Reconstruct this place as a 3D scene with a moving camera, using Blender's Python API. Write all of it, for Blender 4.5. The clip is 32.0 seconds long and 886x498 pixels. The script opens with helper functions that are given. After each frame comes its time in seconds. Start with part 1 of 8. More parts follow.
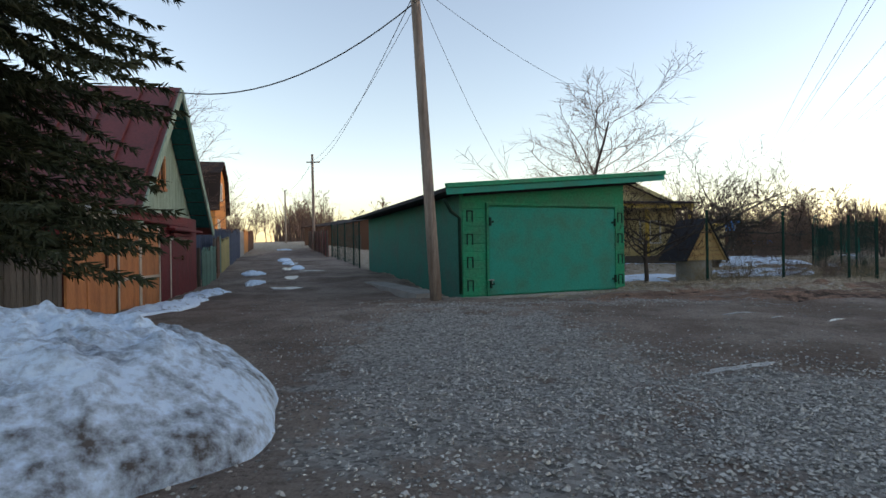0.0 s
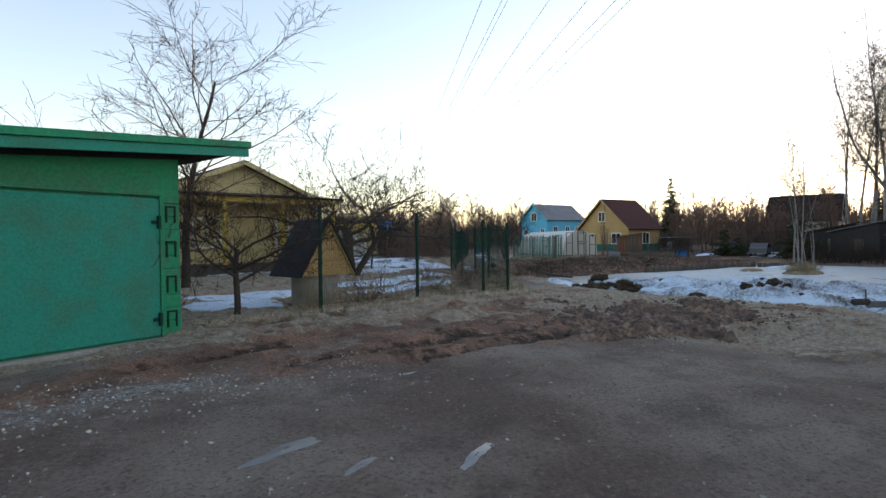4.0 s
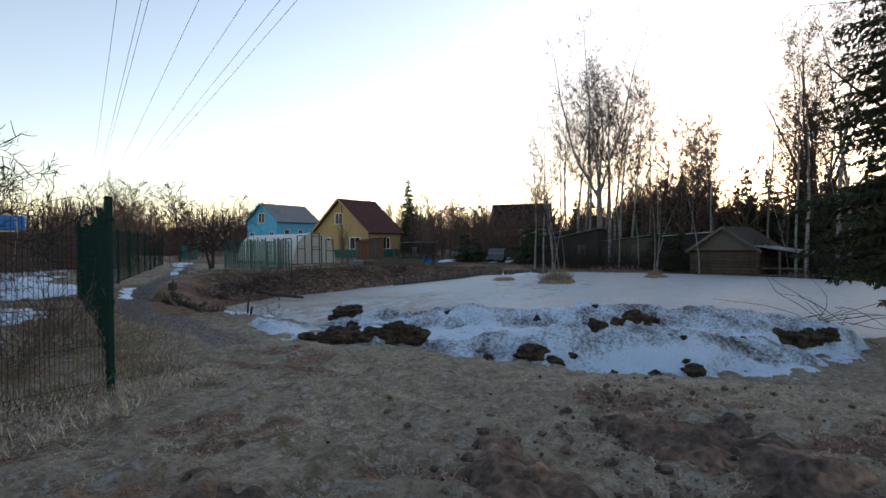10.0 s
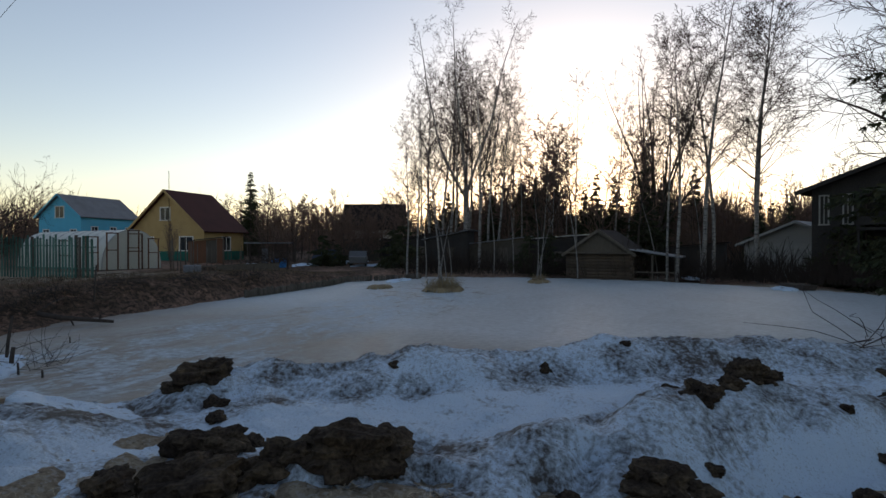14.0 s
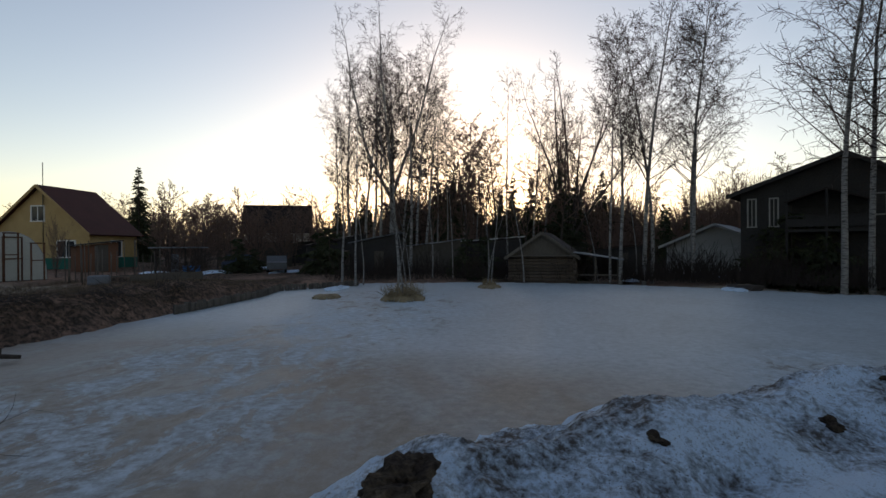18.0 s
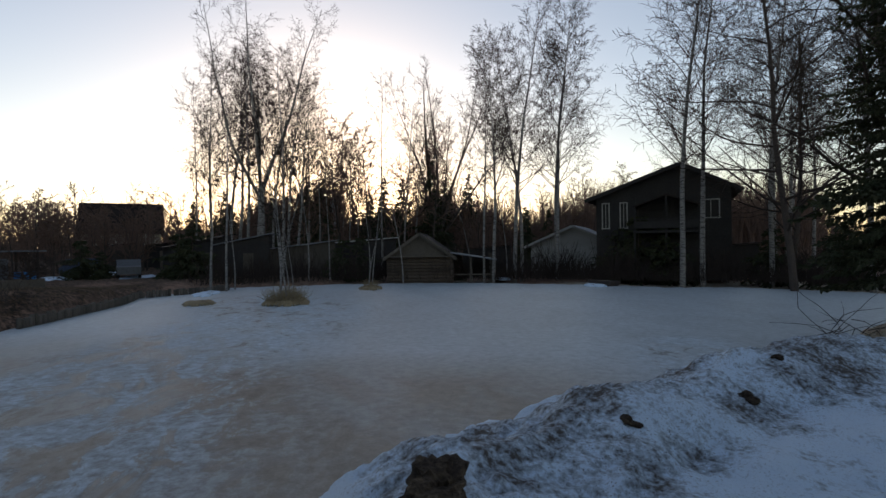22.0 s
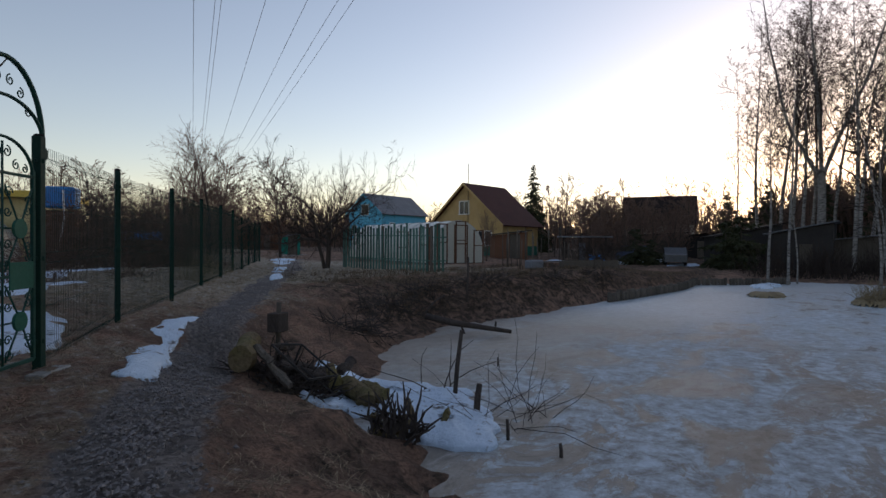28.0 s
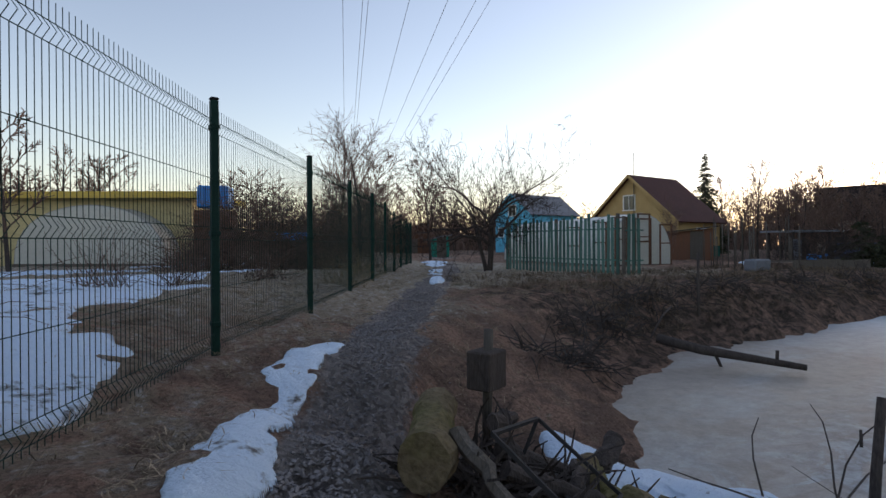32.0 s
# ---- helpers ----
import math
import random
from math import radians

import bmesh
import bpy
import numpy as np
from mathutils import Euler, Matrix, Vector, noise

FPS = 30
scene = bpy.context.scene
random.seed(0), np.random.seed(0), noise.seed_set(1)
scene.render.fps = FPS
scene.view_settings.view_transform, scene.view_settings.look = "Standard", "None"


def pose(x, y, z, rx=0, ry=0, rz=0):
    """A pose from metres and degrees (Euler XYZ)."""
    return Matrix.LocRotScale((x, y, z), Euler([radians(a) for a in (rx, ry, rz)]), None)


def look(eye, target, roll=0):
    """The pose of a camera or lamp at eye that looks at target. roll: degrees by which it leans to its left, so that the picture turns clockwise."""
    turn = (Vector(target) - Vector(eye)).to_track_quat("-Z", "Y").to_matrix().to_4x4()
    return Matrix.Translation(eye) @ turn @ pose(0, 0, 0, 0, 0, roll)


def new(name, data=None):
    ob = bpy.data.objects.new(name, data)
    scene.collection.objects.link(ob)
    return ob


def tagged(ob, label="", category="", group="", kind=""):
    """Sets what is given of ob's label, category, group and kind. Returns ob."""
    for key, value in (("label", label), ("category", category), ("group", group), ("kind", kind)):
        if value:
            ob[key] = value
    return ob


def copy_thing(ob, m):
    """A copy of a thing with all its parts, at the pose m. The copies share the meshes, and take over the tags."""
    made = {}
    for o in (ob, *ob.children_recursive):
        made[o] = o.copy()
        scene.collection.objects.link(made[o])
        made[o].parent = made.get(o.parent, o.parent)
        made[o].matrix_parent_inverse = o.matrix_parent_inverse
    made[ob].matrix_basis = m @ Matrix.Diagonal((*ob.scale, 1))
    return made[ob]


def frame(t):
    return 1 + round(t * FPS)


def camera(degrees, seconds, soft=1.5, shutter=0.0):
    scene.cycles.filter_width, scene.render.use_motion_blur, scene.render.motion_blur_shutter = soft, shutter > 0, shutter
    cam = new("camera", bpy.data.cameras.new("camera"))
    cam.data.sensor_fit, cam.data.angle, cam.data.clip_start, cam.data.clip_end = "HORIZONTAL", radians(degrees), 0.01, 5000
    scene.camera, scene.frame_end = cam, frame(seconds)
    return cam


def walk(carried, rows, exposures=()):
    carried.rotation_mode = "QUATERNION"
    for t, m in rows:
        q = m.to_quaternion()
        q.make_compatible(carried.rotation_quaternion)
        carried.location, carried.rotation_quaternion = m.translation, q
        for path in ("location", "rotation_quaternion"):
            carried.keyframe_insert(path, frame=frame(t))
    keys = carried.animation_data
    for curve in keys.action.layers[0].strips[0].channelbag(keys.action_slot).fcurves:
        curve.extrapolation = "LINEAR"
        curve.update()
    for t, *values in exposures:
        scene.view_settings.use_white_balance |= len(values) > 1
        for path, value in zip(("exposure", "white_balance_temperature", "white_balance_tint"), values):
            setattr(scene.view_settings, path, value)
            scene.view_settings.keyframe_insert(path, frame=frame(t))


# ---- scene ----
cam = camera(77.0, 32.0)
PATH = [
    (0, (-1.816, -2.602, 0.935), (-1.798, -0.602, 0.936), -0.9),
    (0.5, (-1.398, -2.143, 0.969), (-1.302, -0.146, 0.968), -0.9),
    (1, (-1.106, -1.538, 1.026), (-1.028, 0.46, 1.02), -0.8),
    (1.5, (-0.761, -0.868, 1.056), (-0.71, 1.131, 1.052), -1.0),
    (2, (-0.365, -0.104, 1.123), (-0.327, 1.896, 1.12), -0.9),
    (2.5, (0.287, 0.676, 1.198), (0.472, 2.667, 1.192), -1.1),
    (3, (0.957, 1.298, 1.185), (1.484, 3.227, 1.164), -0.9),
    (3.5, (1.489, 2.047, 1.159), (2.402, 3.826, 1.14), -1.3),
    (4, (1.918, 2.653, 1.23), (3.006, 4.331, 1.203), -0.7),
    (4.5, (2.463, 3.347, 1.186), (3.724, 4.899, 1.16), -0.7),
    (6.5, (5.073, 5.756, 1.203), (6.602, 7.045, 1.178), -0.7),
    (7, (5.736, 6.294, 1.205), (7.273, 7.572, 1.18), -0.6),
    (7.5, (6.426, 6.855, 1.184), (7.974, 8.122, 1.162), -0.6),
    (8, (7.127, 7.393, 1.179), (8.702, 8.625, 1.155), -0.6),
    (8.5, (7.68, 7.953, 1.202), (9.308, 9.115, 1.181), -0.5),
    (9, (8.248, 8.523, 1.213), (9.895, 9.657, 1.192), -0.5),
    (9.5, (8.787, 9.072, 1.238), (10.469, 10.154, 1.22), -0.5),
    (10, (9.407, 9.67, 1.238), (11.135, 10.677, 1.218), -0.5),
    (10.5, (9.928, 10.259, 1.231), (11.733, 11.121, 1.212), -0.4),
    (11, (10.723, 10.799, 1.236), (12.588, 11.521, 1.216), -0.5),
    (11.5, (11.31, 11.348, 1.268), (13.204, 11.992, 1.246), -0.5),
    (12, (11.845, 11.944, 1.215), (13.754, 12.541, 1.193), -0.5),
    (12.5, (12.457, 12.374, 1.166), (14.371, 12.953, 1.147), -0.5),
    (13, (12.972, 12.837, 1.134), (14.896, 13.382, 1.115), -0.6),
    (13.5, (13.36, 13.224, 1.166), (15.294, 13.734, 1.149), -0.3),
    (15.5, (14.676, 15.58, 1.238), (16.622, 16.041, 1.228), 0.0),
    (16, (15.005, 16.123, 1.202), (16.946, 16.604, 1.192), -0.0),
    (16.5, (15.312, 16.475, 1.214), (17.258, 16.937, 1.204), -0.3),
    (17, (15.516, 16.868, 1.232), (17.481, 17.242, 1.226), -0.3),
    (17.5, (15.719, 17.257, 1.232), (17.706, 17.48, 1.233), -0.3),
    (18, (15.892, 17.629, 1.232), (17.89, 17.729, 1.228), -0.4),
    (18.5, (15.954, 17.944, 1.187), (17.954, 17.973, 1.193), -0.5),
    (19, (15.972, 18.304, 1.18), (17.971, 18.279, 1.179), -0.4),
    (19.5, (16.015, 18.617, 1.207), (18.013, 18.546, 1.204), -0.5),
    (20, (15.982, 18.72, 1.238), (17.977, 18.572, 1.242), -0.7),
    (20.5, (15.985, 18.707, 1.235), (17.972, 18.479, 1.235), -1.0),
    (21, (15.955, 18.707, 1.244), (17.934, 18.413, 1.241), -1.0),
    (21.5, (15.922, 18.724, 1.252), (17.891, 18.373, 1.247), -0.9),
    (22, (15.937, 18.739, 1.257), (17.899, 18.352, 1.251), -0.8),
    (22.5, (15.943, 18.776, 1.256), (17.902, 18.375, 1.251), -0.7),
    (23, (15.944, 18.854, 1.263), (17.905, 18.46, 1.258), -0.7),
    (23.5, (15.947, 18.965, 1.251), (17.912, 18.595, 1.246), -0.7),
    (24, (15.933, 19.091, 1.251), (17.909, 18.785, 1.247), -0.5),
    (24.5, (15.954, 19.184, 1.245), (17.95, 19.065, 1.237), -0.6),
    (26.5, (16.203, 19.449, 1.105), (18.074, 20.155, 1.103), -0.2),
    (27, (16.389, 19.895, 1.025), (18.165, 20.814, 1.016), 0.4),
    (27.5, (16.564, 20.288, 0.929), (18.249, 21.365, 0.912), 0.4),
    (28, (16.75, 20.82, 0.925), (18.307, 22.075, 0.902), 0.4),
    (28.5, (16.933, 21.368, 0.904), (18.387, 22.741, 0.881), 0.4),
    (29, (17.237, 21.923, 0.821), (18.604, 23.383, 0.796), 0.3),
    (29.5, (17.555, 22.463, 0.74), (18.839, 23.996, 0.717), 0.2),
    (30, (17.9, 22.893, 0.713), (19.152, 24.453, 0.692), -0.0),
    (30.5, (18.131, 23.292, 0.679), (19.362, 24.868, 0.665), -0.3),
    (31, (18.383, 23.672, 0.63), (19.596, 25.262, 0.621), -0.7),
    (31.5, (18.568, 24.024, 0.62), (19.773, 25.621, 0.61), -0.9),
    (32, (18.679, 24.355, 0.666), (19.877, 25.956, 0.658), -0.3),
]
EXPOSURES = [(0.0, 1.70, 6500, 20), (4.0, 1.95, 6500, 20), (7.0, 1.75, 6350, 20), (9.0, 1.60, 6350, 20), (10.0, 1.45, 6350, 20), (13.0, 0.90, 6350, 20), (16.0, 0.50, 6350, 20), (19.0, 0.55, 6350, 20), (23.0, 0.65, 6350, 20), (24.0, 0.60, 6350, 20), (27.0, 0.70, 6350, 20), (28.0, 0.85, 6350, 25), (30.0, 1.15, 6350, 25), (32.0, 1.35, 6350, 25)]
walk(cam, [(t, look(eye, target, roll)) for t, eye, target, roll in PATH], EXPOSURES)

# ---- world and sun ----
SUN_AZ, SUN_EL = radians(0.8), radians(5.4)
world = bpy.data.worlds.new("evening_sky")
scene.world = world
world.use_nodes = True
wn = world.node_tree
sky = wn.nodes.new("ShaderNodeTexSky")
sky.sky_type = "NISHITA"
sky.sun_disc = False
sky.sun_elevation = SUN_EL
sky.sun_rotation = math.pi / 2 - SUN_AZ
sky.air_density, sky.dust_density, sky.ozone_density = 1.0, 0.5, 1.2
haze = wn.nodes.new("ShaderNodeHueSaturation")
haze.inputs["Saturation"].default_value = 0.82
wn.links.new(sky.outputs[0], haze.inputs["Color"])
wn.links.new(haze.outputs[0], wn.nodes["Background"].inputs[0])
wn.nodes["Background"].inputs[1].default_value = 0.15
sun_data = bpy.data.lights.new("sun", "SUN")
sun_data.energy, sun_data.angle, sun_data.color = 0.16, radians(0.6), (1.0, 0.72, 0.45)
sun = new("sun", sun_data)
SUN_DIR = Vector((math.cos(SUN_AZ) * math.cos(SUN_EL), math.sin(SUN_AZ) * math.cos(SUN_EL), math.sin(SUN_EL)))
sun.matrix_world = look(SUN_DIR * 60, (0, 0, 0))


# ---- materials ----
def material(name, color, rough=0.8, vary=0.25, scale=3.0, fine=40.0, bump=0.3, second=None, amount=0.5, metal=0.0, stretch=(1, 1, 1), piece=0.0, depth=0.02):
    """A worn surface: two noise scales move the colour, the fine one also moves the relief. second: colour of stains."""
    m = bpy.data.materials.new(name)
    m.use_nodes = True
    t = m.node_tree
    n, l = t.nodes, t.links
    b = n["Principled BSDF"]
    b.inputs["Roughness"].default_value, b.inputs["Metallic"].default_value = rough, metal
    if rough >= 0.55 and not metal:
        b.inputs["Specular IOR Level"].default_value = 0.15
    tc = n.new("ShaderNodeTexCoord")
    mp = n.new("ShaderNodeMapping")
    mp.inputs["Scale"].default_value = stretch
    l.new(tc.outputs["Object"], mp.inputs["Vector"])
    big, small = n.new("ShaderNodeTexNoise"), n.new("ShaderNodeTexNoise")
    for node, sc in ((big, scale), (small, fine)):
        node.inputs["Scale"].default_value, node.inputs["Detail"].default_value = sc, 6
        l.new(mp.outputs[0], node.inputs["Vector"])
    stain = n.new("ShaderNodeMix")
    stain.data_type = "RGBA"
    stain.inputs["A"].default_value = (*color, 1)
    stain.inputs["B"].default_value = (*(second or [c * 0.55 for c in color]), 1)
    ramp = n.new("ShaderNodeMapRange")
    ramp.inputs["From Min"].default_value, ramp.inputs["From Max"].default_value = 0.42, 0.72
    ramp.inputs["To Max"].default_value = amount
    l.new(big.outputs["Fac"], ramp.inputs["Value"])
    l.new(ramp.outputs[0], stain.inputs["Factor"])
    hsv = n.new("ShaderNodeHueSaturation")
    val = n.new("ShaderNodeMapRange")
    val.inputs["From Min"].default_value, val.inputs["From Max"].default_value = 0.25, 0.75
    val.inputs["To Min"].default_value, val.inputs["To Max"].default_value = 1 - vary, 1 + vary
    l.new(small.outputs["Fac"], val.inputs["Value"])
    if piece:
        info = n.new("ShaderNodeObjectInfo")
        pr = n.new("ShaderNodeMapRange")
        pr.inputs["To Min"].default_value, pr.inputs["To Max"].default_value = 1 - piece, 1 + piece
        l.new(info.outputs["Random"], pr.inputs["Value"])
        mul = n.new("ShaderNodeMath")
        mul.operation = "MULTIPLY"
        l.new(val.outputs[0], mul.inputs[0])
        l.new(pr.outputs[0], mul.inputs[1])
        l.new(mul.outputs[0], hsv.inputs["Value"])
    else:
        l.new(val.outputs[0], hsv.inputs["Value"])
    l.new(stain.outputs["Result"], hsv.inputs["Color"])
    l.new(hsv.outputs[0], b.inputs["Base Color"])
    if bump:
        bp = n.new("ShaderNodeBump")
        bp.inputs["Strength"].default_value, bp.inputs["Distance"].default_value = bump, depth
        l.new(small.outputs["Fac"], bp.inputs["Height"])
        l.new(bp.outputs[0], b.inputs["Normal"])
    return m


M = {}
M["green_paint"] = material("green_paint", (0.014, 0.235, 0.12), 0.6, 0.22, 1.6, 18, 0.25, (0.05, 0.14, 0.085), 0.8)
M["green_board"] = material("green_board", (0.016, 0.235, 0.178), 0.6, 0.18, 2.0, 30, 0.2, (0.05, 0.13, 0.08), 0.6)
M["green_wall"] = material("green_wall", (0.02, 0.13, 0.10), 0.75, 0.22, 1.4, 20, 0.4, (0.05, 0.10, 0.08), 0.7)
M["dark_green"] = material("dark_green", (0.008, 0.035, 0.026), 0.6, 0.2, 6, 60, 0.1)
M["roof_felt"] = material("roof_felt", (0.035, 0.035, 0.04), 0.9, 0.3, 2, 60, 0.4)
M["concrete"] = material("concrete", (0.30, 0.29, 0.27), 0.9, 0.25, 2, 50, 0.4)
M["pole_wood"] = material("pole_wood", (0.26, 0.215, 0.185), 0.85, 0.3, 2, 14, 0.5, (0.10, 0.075, 0.06), 0.7, stretch=(6, 6, 0.5))
M["grey_wood"] = material("grey_wood", (0.11, 0.095, 0.08), 0.9, 0.35, 2, 12, 0.5, (0.08, 0.065, 0.05), 0.6, stretch=(6, 6, 0.6), piece=0.3)
M["log_wood"] = material("log_wood", (0.10, 0.078, 0.06), 0.9, 0.3, 2, 12, 0.5, (0.08, 0.06, 0.05), 0.6, piece=0.25)
M["brown_paint"] = material("brown_paint", (0.40, 0.16, 0.06), 0.6, 0.2, 2, 18, 0.25, (0.16, 0.06, 0.03), 0.6, stretch=(3, 3, 0.6))
M["maroon_paint"] = material("maroon_paint", (0.13, 0.022, 0.024), 0.6, 0.25, 2, 18, 0.25, (0.07, 0.02, 0.02), 0.6, stretch=(3, 3, 0.6))
M["pale_trim"] = material("pale_trim", (0.42, 0.37, 0.30), 0.7, 0.2, 4, 30, 0.2, (0.25, 0.2, 0.15), 0.5)
M["red_metal"] = material("red_metal", (0.135, 0.03, 0.027), 0.45, 0.2, 1.2, 15, 0.15, (0.08, 0.022, 0.02), 0.8)
M["picket_wood"] = material("picket_wood", (0.085, 0.17, 0.14), 0.8, 0.25, 2, 14, 0.3, (0.05, 0.10, 0.085), 0.7, stretch=(5, 5, 0.6), piece=0.3)
M["pale_green_wood"] = material("pale_green_wood", (0.24, 0.31, 0.25), 0.8, 0.25, 2, 14, 0.3, (0.14, 0.19, 0.15), 0.7, stretch=(5, 5, 0.6))
M["teal_wood"] = material("teal_wood", (0.015, 0.085, 0.085), 0.8, 0.3, 2, 14, 0.35, (0.02, 0.07, 0.07), 0.6)
M["glass"] = material("glass", (0.03, 0.035, 0.04), 0.08, 0.1, 2, 5, 0.0)
M["white_paint"] = material("white_paint", (0.72, 0.71, 0.68), 0.6, 0.12, 3, 30, 0.1, (0.5, 0.48, 0.44), 0.4)
M["blue_paint"] = material("blue_paint", (0.10, 0.42, 0.60), 0.7, 0.12, 1, 20, 0.15, (0.09, 0.33, 0.48), 0.5)
M["grey_roof"] = material("grey_roof", (0.17, 0.18, 0.20), 0.6, 0.2, 1, 15, 0.2)
M["ochre_wood"] = material("ochre_wood", (0.42, 0.29, 0.13), 0.8, 0.2, 1.5, 14, 0.25, (0.3, 0.19, 0.08), 0.5)
M["dark_red_roof"] = material("dark_red_roof", (0.06, 0.016, 0.014), 0.7, 0.25, 1, 14, 0.2)
M["brown_roof"] = material("brown_roof", (0.028, 0.02, 0.018), 0.85, 0.25, 1, 14, 0.2)
M["yellow_paint"] = material("yellow_paint", (0.60, 0.42, 0.09), 0.7, 0.12, 1.5, 20, 0.15, (0.45, 0.3, 0.08), 0.5)
M["cream_wood"] = material("cream_wood", (0.55, 0.46, 0.24), 0.75, 0.15, 1.5, 14, 0.2, (0.42, 0.33, 0.16), 0.5)
M["orange_wood"] = material("orange_wood", (0.55, 0.24, 0.07), 0.75, 0.18, 1.5, 14, 0.2, (0.38, 0.16, 0.05), 0.5)
M["dark_wall"] = material("dark_wall", (0.04, 0.037, 0.036), 0.85, 0.25, 1, 12, 0.3)
M["block_wall"] = material("block_wall", (0.30, 0.295, 0.29), 0.9, 0.15, 1, 20, 0.3, (0.3, 0.29, 0.28), 0.5, piece=0.15)
M["bright_blue"] = material("bright_blue", (0.02, 0.20, 0.55), 0.35, 0.12, 2, 20, 0.05)
M["rust"] = material("rust", (0.10, 0.05, 0.03), 0.9, 0.35, 3, 30, 0.4, (0.05, 0.03, 0.02), 0.7)
M["cable"] = material("cable", (0.03, 0.03, 0.032), 0.6, 0.1, 2, 20, 0.0)
M["galvanised"] = material("galvanised", (0.35, 0.36, 0.37), 0.4, 0.15, 3, 30, 0.1, metal=0.7)
M["rubber"] = material("rubber", (0.02, 0.02, 0.02), 0.85, 0.2, 8, 60, 0.2)
M["bark_dark"] = material("bark_dark", (0.075, 0.06, 0.052), 0.9, 0.35, 4, 30, 0.6, (0.04, 0.033, 0.03), 0.6, stretch=(3, 3, 0.6))
M["twig"] = material("twig", (0.045, 0.034, 0.029), 0.9, 0.25, 2, 10, 0.0)
M["twig_fine"] = material("twig_fine", (0.06, 0.045, 0.038), 0.9, 0.25, 2, 10, 0.0)
M["twig_red"] = material("twig_red", (0.15, 0.097, 0.076), 0.9, 0.25, 2, 10, 0.0)
M["bark_birch"] = material("bark_birch", (0.25, 0.235, 0.22), 0.8, 0.2, 3, 20, 0.3, (0.04, 0.035, 0.035), 1.0, stretch=(1.2, 1.2, 5))
M["needles"] = material("needles", (0.034, 0.042, 0.022), 0.7, 0.4, 3, 25, 0.0, (0.075, 0.065, 0.03), 0.6)
M["straw"] = material("straw", (0.27, 0.21, 0.125), 0.9, 0.35, 2, 12, 0.0, (0.15, 0.11, 0.07), 0.6)
M["soil"] = material("soil", (0.092, 0.068, 0.055), 0.95, 0.7, 2.2, 14, 1.0, (0.24, 0.155, 0.11), 1.0, depth=0.04)
M["clod"] = material("clod", (0.04, 0.029, 0.022), 0.95, 0.6, 5, 30, 1.0, (0.13, 0.095, 0.06), 0.7, depth=0.04)
M["poly_sheet"] = material("poly_sheet", (0.47, 0.47, 0.42), 0.35, 0.12, 1.5, 12, 0.05, (0.5, 0.5, 0.45), 0.5)


def island_vary(m, lo, hi):
    """Each loose piece of the mesh gets its own brightness."""
    t = m.node_tree
    geo, mr, mul = t.nodes.new("ShaderNodeNewGeometry"), t.nodes.new("ShaderNodeMapRange"), t.nodes.new("ShaderNodeMath")
    mr.inputs["To Min"].default_value, mr.inputs["To Max"].default_value = lo, hi
    t.links.new(geo.outputs["Random Per Island"], mr.inputs["Value"])
    hs = [q for q in t.nodes if q.bl_idname == "ShaderNodeHueSaturation"][0]
    old = hs.inputs["Value"].links[0].from_socket
    mul.operation = "MULTIPLY"
    t.links.new(old, mul.inputs[0])
    t.links.new(mr.outputs[0], mul.inputs[1])
    t.links.new(mul.outputs[0], hs.inputs["Value"])
    return m


M["blade"] = island_vary(material("blade", (0.52, 0.43, 0.32), 0.9, 0.2, 2, 12, 0.0, (0.30, 0.215, 0.14), 0.6), 0.25, 1.6)


